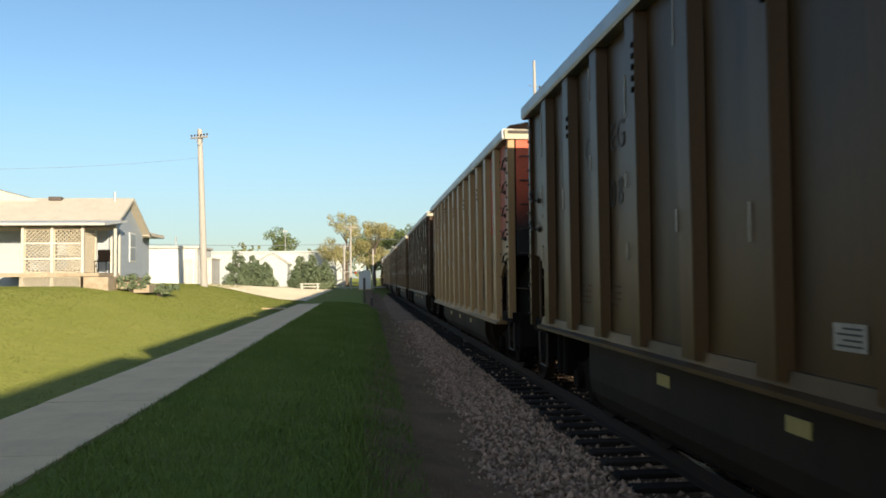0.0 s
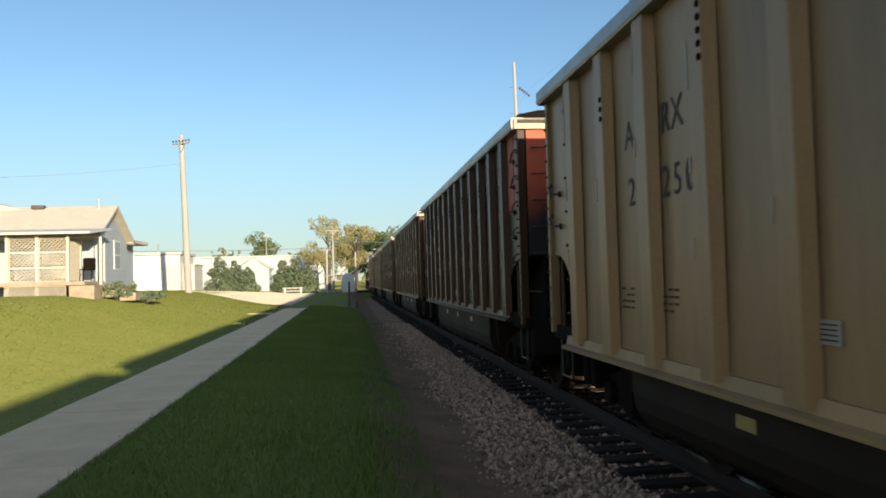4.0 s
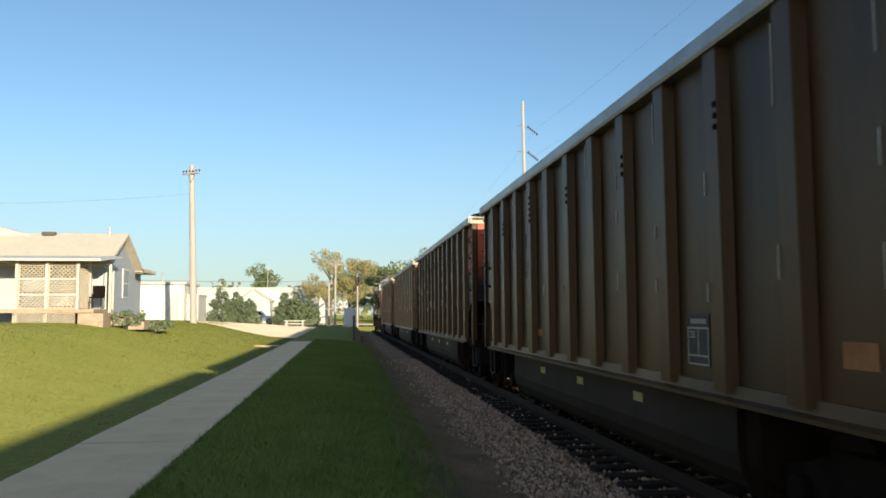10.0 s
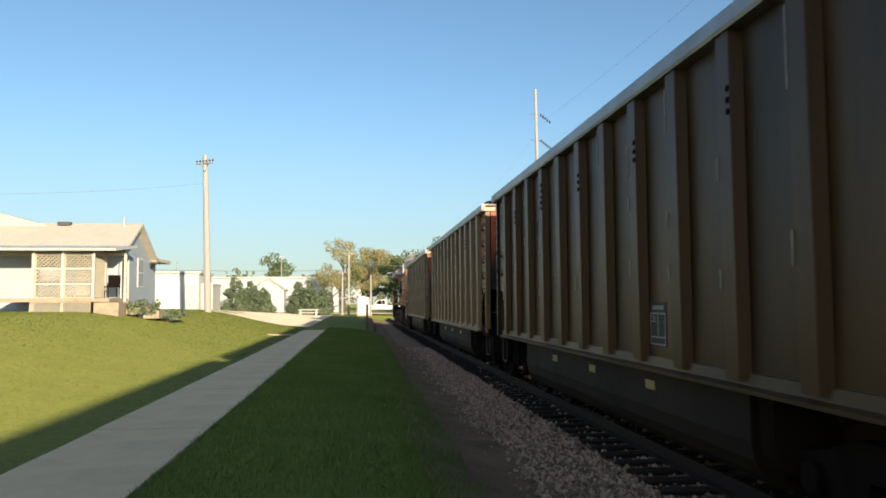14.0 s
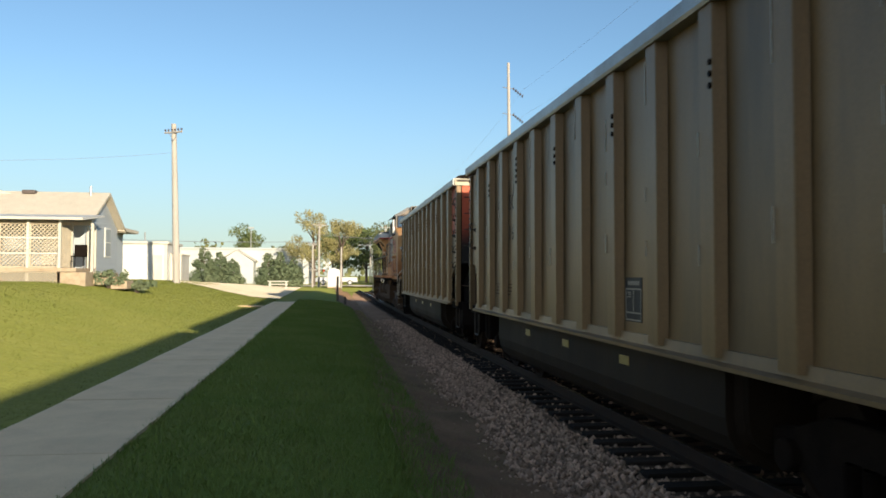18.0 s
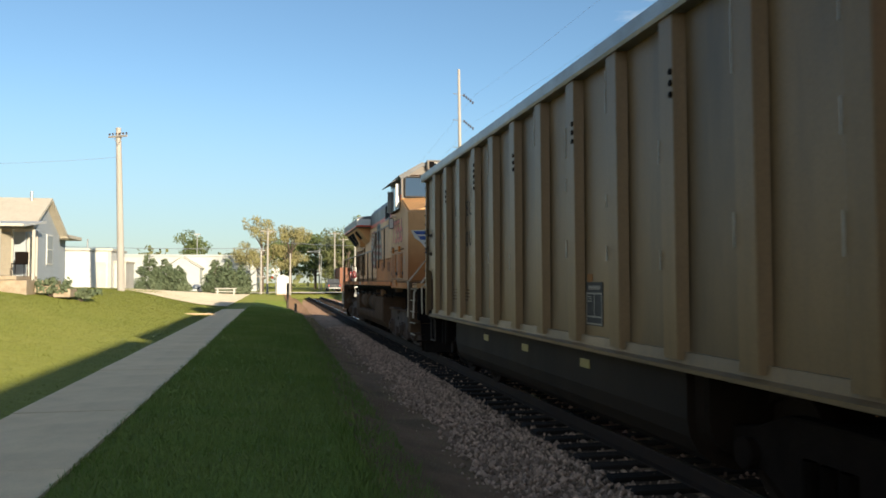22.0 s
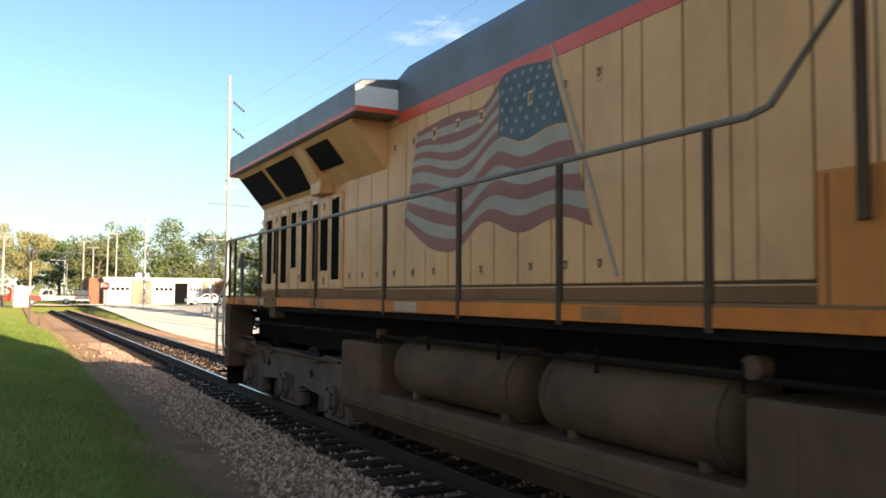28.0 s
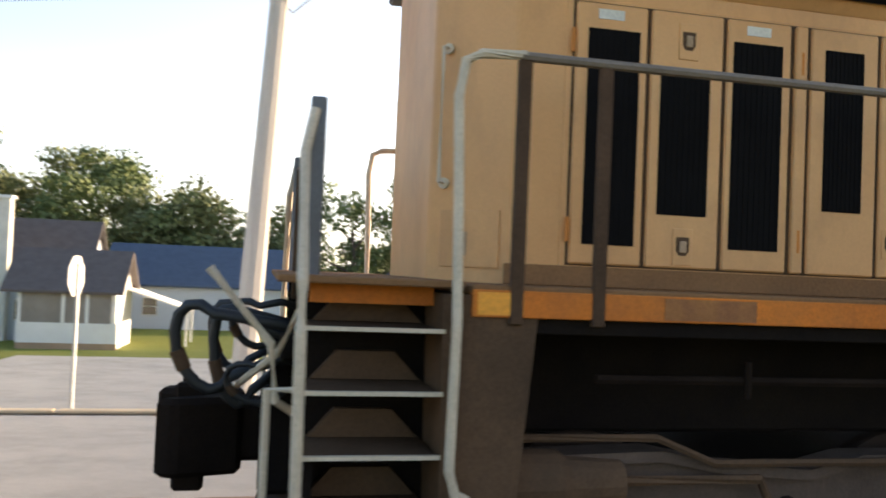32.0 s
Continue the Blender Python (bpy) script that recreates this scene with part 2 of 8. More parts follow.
M = {
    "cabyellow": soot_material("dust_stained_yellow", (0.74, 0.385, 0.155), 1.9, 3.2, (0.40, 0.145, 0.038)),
    "endred": soot_material("sooted_red_paint", (0.66, 0.115, 0.045), 2.35, 3.2),
    "endcream": soot_material("sooted_cream_paint", (0.62, 0.53, 0.38), 2.35, 3.2),
    "lawn": material("lawn", (0.176, 0.192, 0.042), 0.95, second=(0.22, 0.221, 0.0593), scale=0.35, amount=0.8, fine=9, bump=1.0, dirt=(0.129, 0.149, 0.0296), dirt_scale=2.2, dirt_amount=0.5, spec=0.1, matte=1.0),
    "blade": leaf_material("grass_blades", (0.135, 0.205, 0.035), (0.25, 0.285, 0.075)),
    "lawnblade": leaf_material("lawn_blades", (0.157, 0.185, 0.037), (0.233, 0.246, 0.063)),
    "dryblade": leaf_material("dry_weeds", (0.26, 0.20, 0.09), (0.40, 0.31, 0.16)),
    "strip": material("verge", (0.14, 0.195, 0.032), 0.95, second=(0.196, 0.22, 0.045), scale=0.9, amount=0.8, fine=30, bump=0.6, dirt=(0.224, 0.19, 0.07), dirt_scale=0.7, dirt_amount=0.5, spec=0.1, matte=1.0),
    "dirt": material("dirt", (0.218, 0.124, 0.0723), 0.95, second=(0.314, 0.198, 0.119), scale=1.3, amount=0.8, fine=35, bump=0.8, dirt=(0.0665, 0.069, 0.0255), dirt_scale=0.8, dirt_amount=0.5, spec=0.15, matte=1.0),
    "ballast": material("ballast", (0.29, 0.176, 0.11), 0.9, second=(0.39, 0.247, 0.163), scale=9, amount=0.8, fine=28, bump=1.0, dirt=(0.11, 0.0712, 0.044), dirt_scale=0.9, dirt_amount=0.5, spec=0.15, matte=1.0),
    "stone": material("crushed_stone", (0.533, 0.358, 0.258), 0.9, second=(0.359, 0.228, 0.155), scale=14, amount=0.7, fine=80, bump=0.3, per_island=0.5, spec=0.12, matte=1.0),
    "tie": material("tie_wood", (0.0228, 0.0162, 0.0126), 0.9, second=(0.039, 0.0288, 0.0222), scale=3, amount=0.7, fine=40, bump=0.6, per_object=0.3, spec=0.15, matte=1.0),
    "rail": material("rail_steel", (0.035, 0.022, 0.017), 0.8, metal=0.1, spec=0.2, second=(0.06, 0.035, 0.024), scale=5, amount=0.7),
    "railhead": material("polished_rail_head", (0.55, 0.55, 0.56), 0.22, metal=1.0, scale=3, amount=0.3, bump=0.03),
    "concrete": material("concrete", (0.80, 0.60, 0.37), 0.9, second=(0.72, 0.535, 0.33), scale=0.9, amount=0.8, fine=90, bump=0.25, dirt=(0.52, 0.385, 0.245), dirt_scale=2.2, dirt_amount=0.4, per_object=0.025, matte=1.0),
    "asphalt": material("asphalt", (0.462, 0.419, 0.356), 0.9, second=(0.512, 0.466, 0.396), scale=0.4, amount=0.8, fine=70, bump=0.3, dirt=(0.252, 0.231, 0.202), dirt_scale=0.7, dirt_amount=0.5, spec=0.06, matte=1.0),
    "lot": material("lot_asphalt", (0.30, 0.275, 0.25), 0.9, second=(0.36, 0.33, 0.295), scale=0.4, amount=0.8, fine=70, bump=0.3, dirt=(0.15, 0.14, 0.13), dirt_scale=0.7, dirt_amount=0.5, spec=0.06, matte=1.0),
    "gravel": material("gravel", (0.634, 0.547, 0.41), 0.95, second=(0.547, 0.468, 0.346), scale=0.6, amount=0.8, fine=18, bump=1.0, spec=0.04, matte=1.0),
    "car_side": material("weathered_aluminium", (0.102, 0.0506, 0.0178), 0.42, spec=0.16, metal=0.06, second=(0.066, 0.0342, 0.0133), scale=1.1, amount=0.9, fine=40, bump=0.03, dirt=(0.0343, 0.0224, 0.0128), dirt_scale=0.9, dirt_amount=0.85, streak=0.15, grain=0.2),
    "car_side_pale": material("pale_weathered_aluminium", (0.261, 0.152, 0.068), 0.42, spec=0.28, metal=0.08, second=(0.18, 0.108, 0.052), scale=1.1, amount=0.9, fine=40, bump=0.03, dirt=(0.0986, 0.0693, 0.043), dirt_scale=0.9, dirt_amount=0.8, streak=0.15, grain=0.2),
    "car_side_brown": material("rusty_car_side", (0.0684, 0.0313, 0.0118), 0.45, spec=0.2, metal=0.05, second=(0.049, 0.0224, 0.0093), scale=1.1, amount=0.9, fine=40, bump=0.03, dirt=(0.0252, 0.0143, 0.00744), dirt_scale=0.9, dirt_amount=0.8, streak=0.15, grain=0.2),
    "car_tan": material("tan_side_paint", (0.403, 0.232, 0.1), 0.45, spec=0.3, metal=0.08, second=(0.293, 0.174, 0.08), scale=0.9, amount=0.9, fine=40, bump=0.03, dirt=(0.159, 0.104, 0.056), dirt_scale=0.8, dirt_amount=0.75, streak=0.15, grain=0.2),
    # pale metal for the painted glints on the car posts
    "bare": material("bare_aluminium", (0.50, 0.45, 0.38), 0.35, metal=0.4, scale=6, amount=0.6, bump=0.02),
    "locotruck": material("dusty_truck_casting", (0.125, 0.082, 0.060), 0.8, spec=0.25, second=(0.08, 0.053, 0.04), scale=1.8, amount=0.9, dirt=(0.03, 0.02, 0.014), dirt_scale=1.4, dirt_amount=0.6, bump=0.12),
    "chord": material("top_chord", (0.34, 0.33, 0.33), 0.45, metal=0.5, scale=2, amount=0.6, dirt=(0.15, 0.13, 0.11), dirt_amount=0.4),
    "red": material("faded_red_paint", (0.56, 0.10, 0.045), 0.6, second=(0.42, 0.085, 0.045), scale=1.6, amount=0.8, dirt=(0.14, 0.07, 0.05), dirt_scale=1.4, dirt_amount=0.45, streak=0.4),
    "cream": material("cream_band", (0.62, 0.55, 0.40), 0.6, scale=2, amount=0.5, dirt=(0.25, 0.19, 0.13), dirt_amount=0.4),
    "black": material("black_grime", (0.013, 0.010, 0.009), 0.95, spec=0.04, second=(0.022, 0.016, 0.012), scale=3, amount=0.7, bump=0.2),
    "tub": material("tub_steel", (0.0315, 0.0168, 0.0084), 0.7, spec=0.2, metal=0.1, second=(0.021, 0.0118, 0.0063), scale=0.9, amount=0.9, dirt=(0.0105, 0.00714, 0.00462), dirt_amount=0.5, bump=0.06, streak=0.3),
    "coal": material("coal", (0.02, 0.02, 0.021), 0.6, scale=8, amount=0.7, bump=1.0, fine=18),
    "grab": material("dark_iron", (0.07, 0.055, 0.045), 0.6, metal=0.4, scale=8, amount=0.6),
    "reflector": material("yellow_reflector", (0.42, 0.30, 0.10), 0.4, scale=9, amount=0.5, bump=0),
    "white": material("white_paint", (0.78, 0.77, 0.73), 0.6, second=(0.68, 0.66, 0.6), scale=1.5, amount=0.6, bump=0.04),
    "offwhite": material("off_white_trim", (0.70, 0.66, 0.57), 0.65, scale=1.5, amount=0.6, bump=0.05),
    "stencil": material("dark_stencil", (0.052, 0.038, 0.028), 0.7, scale=12, amount=0.6, bump=0),
    "yellow": material("armour_yellow", (0.76, 0.395, 0.165), 0.5, spec=0.3, second=(0.63, 0.305, 0.12), scale=0.8, amount=0.8, fine=70, bump=0.02, dirt=(0.29, 0.15, 0.075), dirt_scale=0.9, dirt_amount=0.5, streak=0.6, grain=0.1),
    "yellow_dirty": material("grimy_yellow", (0.68, 0.235, 0.055), 0.65, spec=0.2, second=(0.50, 0.165, 0.04), scale=0.7, amount=0.9, fine=50, bump=0.03, dirt=(0.28, 0.115, 0.045), dirt_scale=1.1, dirt_amount=0.55, streak=0.4, grain=0.15),
    "loco_grey": material("loco_grey", (0.145, 0.15, 0.16), 0.5, scale=1.2, amount=0.6, dirt=(0.09, 0.075, 0.065), dirt_amount=0.5, bump=0.04),
    "loco_red": material("red_stripe", (0.74, 0.085, 0.035), 0.45, scale=3, amount=0.5, bump=0),
    "orange": material("orange_sill", (0.74, 0.21, 0.03), 0.6, spec=0.15, second=(0.52, 0.14, 0.028), scale=1.5, amount=0.9, dirt=(0.22, 0.10, 0.05), dirt_scale=1.6, dirt_amount=0.5, bump=0.02),
    "under": material("dusty_underframe", (0.14, 0.080, 0.047), 0.95, spec=0.06, second=(0.085, 0.05, 0.03), scale=1.8, amount=0.9, dirt=(0.045, 0.032, 0.023), dirt_amount=0.5, bump=0.15),
    "deck": material("dusty_deck", (0.27, 0.135, 0.062), 0.9, spec=0.1, second=(0.19, 0.095, 0.047), scale=1.5, amount=0.8, bump=0.1),
    # dark joints; also paints the shadow behind louvre slats
    "seam": material("grimy_seam", (0.10, 0.05, 0.022), 0.85, scale=2, amount=0.7, bump=0),
    "tan": material("weathered_tan", (0.45, 0.29, 0.175), 0.6, second=(0.34, 0.22, 0.13), scale=0.9, amount=0.9, fine=50, bump=0.03),
    "rust": material("orange_rust", (0.42, 0.165, 0.045), 0.85, second=(0.26, 0.10, 0.04), scale=5, amount=0.9, bump=0.2),
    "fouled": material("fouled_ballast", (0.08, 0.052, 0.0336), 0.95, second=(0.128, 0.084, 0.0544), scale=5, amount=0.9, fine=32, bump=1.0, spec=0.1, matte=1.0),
    "brightorange": material("bright_orange", (0.85, 0.33, 0.03), 0.4, scale=4, amount=0.3, bump=0),
    "truckdirt": material("oily_truck_steel", (0.022, 0.014, 0.010), 0.92, spec=0.06, second=(0.012, 0.008, 0.006), scale=2.2, amount=0.9, bump=0.2),
    "tinted": glass_material("tinted_windscreen", (0.045, 0.085, 0.15), 0.03, 0.3),
    "dustygrey": material("dusty_grey_paint", (0.27, 0.235, 0.20), 0.65, second=(0.20, 0.17, 0.14), scale=1.2, amount=0.9, bump=0.04),
    "steel": material("handrail_steel", (0.095, 0.052, 0.03), 0.7, spec=0.15, metal=0.1, second=(0.06, 0.034, 0.02), scale=4, amount=0.7),
    "railtop": material("worn_handrail", (0.22, 0.17, 0.13), 0.45, second=(0.15, 0.11, 0.085), scale=4, amount=0.7),
    "lightrail": material("pale_handrail", (0.64, 0.52, 0.38), 0.5, scale=4, amount=0.6),
    "grille": material("dark_grille", (0.007, 0.006, 0.006), 0.9, spec=0.12, scale=5, amount=0.4, bump=0),
    "rubber": material("rubber_hose", (0.02, 0.02, 0.021), 0.55, scale=6, amount=0.5),
    "wheel": material("wheel_steel", (0.04, 0.025, 0.018), 0.8, spec=0.1, metal=0.1, scale=5, amount=0.6),
    "palepane": glass_material("curtained_glass", (0.42, 0.46, 0.50), 0.08, 0.6),
    "glass": glass_material("window_glass", (0.035, 0.05, 0.065), 0.04),
    "darkglass": glass_material("dark_glass", (0.012, 0.013, 0.015), 0.1),
    "blue": material("blue_paint", (0.04, 0.09, 0.30), 0.5, scale=4, amount=0.4, bump=0),
    "flagblue": material("faded_flag_blue", (0.075, 0.10, 0.115), 0.6, spec=0.2, second=(0.12, 0.16, 0.18), scale=3, amount=0.7, bump=0),
    "flagred": material("faded_flag_red", (0.33, 0.125, 0.09), 0.6, spec=0.2, second=(0.27, 0.115, 0.09), scale=3, amount=0.7, bump=0),
    "flagwhite": material("faded_flag_white", (0.42, 0.34, 0.26), 0.6, spec=0.2, second=(0.33, 0.28, 0.225), scale=3, amount=0.8, bump=0),
    "siding": material("pale_blue_siding", (0.50, 0.54, 0.57), 0.6, scale=1.0, amount=0.4, second=(0.45, 0.49, 0.52), bump=0.03, per_object=0.02),
    "shingle": material("tan_shingles", (0.72, 0.64, 0.51), 0.9, second=(0.64, 0.56, 0.44), scale=2.5, amount=0.8, fine=25, bump=0.5, per_object=0.04),
    "darkroof": material("dark_shingles", (0.13, 0.105, 0.095), 0.9, scale=2.5, amount=0.7, fine=25, bump=0.5),
    "blueroof": material("blue_grey_roof", (0.075, 0.105, 0.15), 0.85, scale=2.5, amount=0.6, fine=25, bump=0.4),
    "wood": material("bare_wood", (0.55, 0.44, 0.31), 0.8, second=(0.33, 0.24, 0.15), scale=4, amount=0.7, bump=0.2),
    "lattice": material("cream_lattice", (0.66, 0.58, 0.45), 0.7, scale=5, amount=0.4, bump=0.05),
    "polewood": material("weathered_pole", (0.54, 0.49, 0.43), 0.85, second=(0.43, 0.39, 0.34), scale=6, amount=0.7, fine=50, bump=0.3, streak=0.1),
    "galv": material("galvanised_steel", (0.46, 0.46, 0.45), 0.5, metal=0.6, scale=5, amount=0.5, bump=0.05),
    "insulator": material("brown_insulator", (0.10, 0.075, 0.07), 0.3, scale=4, amount=0.4, bump=0),
    "wire": material("wire", (0.30, 0.32, 0.35), 0.5, metal=0.2, scale=4, amount=0.2, bump=0),
    "bark": material("bark", (0.16, 0.12, 0.085), 0.95, second=(0.10, 0.08, 0.06), scale=6, amount=0.8, bump=0.7, streak=0.3),
    "leaf": leaf_material("green_leaves", (0.10, 0.14, 0.05), (0.19, 0.215, 0.08)),
    "leaf_autumn": leaf_material("turning_leaves", (0.27, 0.25, 0.10), (0.42, 0.37, 0.18)),
    "leaf_conifer": leaf_material("conifer_needles", (0.115, 0.155, 0.085), (0.205, 0.24, 0.135)),
    "leaf_far": leaf_material("far_leaves", (0.115, 0.14, 0.055), (0.215, 0.22, 0.095)),
    "leaf_pine": leaf_material("pine_needles", (0.06, 0.10, 0.05), (0.115, 0.15, 0.075)),
    "brick": material("tan_brick", (0.46, 0.35, 0.24), 0.85, second=(0.39, 0.28, 0.19), scale=3, amount=0.7, bump=0.2),
    "redbrick": material("red_brick", (0.33, 0.15, 0.09), 0.85, second=(0.27, 0.12, 0.08), scale=3, amount=0.7, bump=0.2),
    "metalwall": material("pale_metal_wall", (0.58, 0.60, 0.58), 0.5, scale=0.5, amount=0.4, bump=0.02),
    "car_white": material("white_car_paint", (0.74, 0.74, 0.73), 0.25, scale=2, amount=0.2, bump=0),
    "car_red": material("red_car_paint", (0.55, 0.045, 0.035), 0.25, scale=2, amount=0.2, bump=0),
    "car_silver": material("silver_car_paint", (0.42, 0.43, 0.45), 0.28, metal=0.5, scale=2, amount=0.2, bump=0),
    "car_dark": material("dark_car_paint", (0.05, 0.055, 0.06), 0.25, scale=2, amount=0.2, bump=0),
    "stop": material("stop_red", (0.55, 0.03, 0.03), 0.4, scale=3, amount=0.3, bump=0),
    "lampred": material("amber_lens", (0.6, 0.08, 0.02), 0.2, bump=0),
    "transformer": material("grey_green_cabinet", (0.38, 0.44, 0.43), 0.5, scale=2, amount=0.4, bump=0.02),
}


# ---- mesh helpers ----
def part(name, bm, mat, parent=None, label="", smooth=False):
    """Links a bmesh as one mesh object under a thing or a part."""
    me = bpy.data.meshes.new(name)
    bm.normal_update()
    bm.to_mesh(me)
    bm.free()
    if smooth:
        for p in me.polygons:
            p.use_smooth = True
    me.materials.append(M[mat] if isinstance(mat, str) else mat)
    ob = new(name, me)
    if parent:
        ob.parent = parent
    if label:
        ob["label"] = label
    return ob


def again(ob, parent=None, m=None, name=None):
    """Another object on the same mesh, as a further part."""
    o = new(name or ob.name.split(".")[0], ob.data)
    o.parent = parent if parent else ob.parent
    if m is not None:
        o.matrix_basis = m
    return o


def thing(name, label, category, group="", kind="", at=None):
    e = new(name)
    e.empty_display_size = 0.2
    if at is not None:
        e.matrix_basis = at
    return tagged(e, label, category, group, kind)


def box(bm, x0, x1, y0, y1, z0, z1, bevel=0.0):
    b = bmesh.new()
    r = bmesh.ops.create_cube(b, size=1.0)
    for v in r["verts"]:
        v.co = Vector(((x0 + x1) / 2 + v.co.x * (x1 - x0), (y0 + y1) / 2 + v.co.y * (y1 - y0), (z0 + z1) / 2 + v.co.z * (z1 - z0)))
    if bevel:
        bmesh.ops.bevel(b, geom=list(b.edges), offset=bevel, segments=1, affect="EDGES")
    join(bm, b)
    return bm


def join(bm, other):
    """Adds one bmesh to another."""
    verts = [bm.verts.new(v.co) for v in other.verts]
    other.verts.index_update()
    for f in other.faces:
        try:
            bm.faces.new([verts[v.index] for v in f.verts])
        except ValueError:
            pass
    other.free()
    return bm


def boxed(*args, **kw):
    return box(bmesh.new(), *args, **kw)


def prism(bm, outline, axis, a, b, bevel=0.0):
    """A closed outline of (u, v) swept from a to b along an axis; u, v are the other two axes in order."""
    k = bmesh.new()
    n = len(outline)

    def at(u, v, w):
        return {"x": (w, u, v), "y": (u, w, v), "z": (u, v, w)}[axis]

    lo, hi = [k.verts.new(at(u, v, a)) for u, v in outline], [k.verts.new(at(u, v, b)) for u, v in outline]
    k.faces.new(lo), k.faces.new(list(reversed(hi)))
    for i in range(n):
        k.faces.new((lo[i], hi[i], hi[(i + 1) % n], lo[(i + 1) % n]))
    bmesh.ops.recalc_face_normals(k, faces=k.faces)
    if bevel:
        bmesh.ops.bevel(k, geom=list(k.edges), offset=bevel, segments=1, affect="EDGES")
    return join(bm, k)


def tube(bm, points, r, n=8, r2=None, caps=True):
    """A round bar along points; r2 tapers it."""
    pts = [Vector(p) for p in points]
    rings = []
    for i, p in enumerate(pts):
        d = (pts[min(i + 1, len(pts) - 1)] - pts[max(i - 1, 0)]).normalized()
        u = d.orthogonal().normalized() if abs(d.z) > 0.9 else d.cross(Vector((0, 0, 1))).normalized()
        w = d.cross(u)
        rad = r if r2 is None else r + (r2 - r) * i / max(1, len(pts) - 1)
        rings.append([bm.verts.new(p + rad * (math.cos(2 * math.pi * k / n) * u + math.sin(2 * math.pi * k / n) * w)) for k in range(n)])
    for a, b in zip(rings, rings[1:]):
        # keep the rings aligned
        shift = min(range(n), key=lambda s: (b[s].co - a[0].co).length)
        for k in range(n):
            bm.faces.new((a[k], a[(k + 1) % n], b[(k + 1 + shift) % n], b[(k + shift) % n]))
    if caps:
        bm.faces.new(list(reversed(rings[0]))), bm.faces.new(rings[-1])
    return bm


def tubed(*args, **kw):
    return tube(bmesh.new(), *args, **kw)


def drum(bm, axis, centre, r, half, n=20, bevel=0.0):
    """A cylinder along an axis, with bevelled rims."""
    out = [(-half, 0), (-half, r - bevel), (-half + bevel, r), (half - bevel, r), (half, r - bevel), (half, 0)] if bevel else [(-half, 0), (-half, r), (half, r), (half, 0)]
    return lathe(bm, axis, centre, out, n)


def lathe(bm, axis, centre, outline, n=20):
    """Turns an outline of (along, radius) round an axis."""
    c = Vector(centre)
    e = {"x": (Vector((1, 0, 0)), Vector((0, 1, 0)), Vector((0, 0, 1))), "y": (Vector((0, 1, 0)), Vector((0, 0, 1)), Vector((1, 0, 0))), "z": (Vector((0, 0, 1)), Vector((1, 0, 0)), Vector((0, 1, 0)))}[axis]
    k = bmesh.new()
    rings = []
    for a, r in outline:
        if r < 1e-6:
            rings.append([k.verts.new(c + a * e[0])])
        else:
            rings.append([k.verts.new(c + a * e[0] + r * (math.cos(2 * math.pi * i / n) * e[1] + math.sin(2 * math.pi * i / n) * e[2])) for i in range(n)])
    for p, q in zip(rings, rings[1:]):
        for i in range(n):
            f = [p[i % len(p)], p[(i + 1) % len(p)], q[(i + 1) % len(q)], q[i % len(q)]]
            f = list(dict.fromkeys(f))
            if len(f) > 2:
                k.faces.new(f)
    bmesh.ops.recalc_face_normals(k, faces=k.faces)
    return join(bm, k)


def mirrored(bm):
    """The bmesh and its mirror image across x = 0."""
    k = bm.copy()
    for v in k.verts:
        v.co.x = -v.co.x
    bmesh.ops.reverse_faces(k, faces=k.faces)
    return join(bm, k)


def raw(name, verts, faces, mat, parent=None, smooth=False):
    me = bpy.data.meshes.new(name)
    me.from_pydata(verts, [], faces)
    me.update()
    if smooth:
        for p in me.polygons:
            p.use_smooth = True
    me.materials.append(M[mat] if isinstance(mat, str) else mat)
    ob = new(name, me)
    if parent:
        ob.parent = parent
    return ob


def text_on(name, words, size, mat, m, parent=None, depth=0.002, stretch=1.0, bold=0.0):
    """Lettering as a mesh, standing in the x-z plane of m."""
    cu = bpy.data.curves.new(name, "FONT")
    cu.body, cu.size, cu.extrude, cu.align_x, cu.align_y = words, size, depth, "CENTER", "CENTER"
    cu.offset = bold
    tmp = bpy.data.objects.new(name, cu)
    scene.collection.objects.link(tmp)
    me = bpy.data.meshes.new_from_object(tmp.evaluated_get(bpy.context.evaluated_depsgraph_get()))
    bpy.data.objects.remove(tmp)
    me.materials.clear()
    me.materials.append(M[mat])
    ob = new(name, me)
    if parent:
        ob.parent = parent
    ob.matrix_basis = m @ Matrix.Diagonal((stretch, 1, 1, 1))
    return ob


def tiny(ob):
    """Pieces too small to tell apart, kept as one."""
    return tagged(ob, kind="stuff")


def step(a, b, v):
    v = min(1, max(0, (v - a) / (b - a)))
    return v * v * (3 - 2 * v)


def lerp_table(table, v):
    if v <= table[0][0]:
        return table[0][1]
    for (a, p), (b, q) in zip(table, table[1:]):
        if v <= b:
            return p + (q - p) * (v - a) / (b - a)
    return table[-1][1]


# ---- terrain ----
PLATEAU = [(-60, 1.5), (45, 1.45), (58, 1.3), (80, 0.9), (105, 0.45), (400, 0.4)]
SECTION = [(-6.1, 0.27), (-4.6, 0.17), (-3.7, 0.04), (-3.2, -0.14), (-2.8, -0.26), (2.8, -0.42), (3.4, -0.5), (10.5, -1.0), (13, -1.45), (18, -1.7), (26, -2.1), (36, -2.4), (70, -2.6), (400, -2.4)]


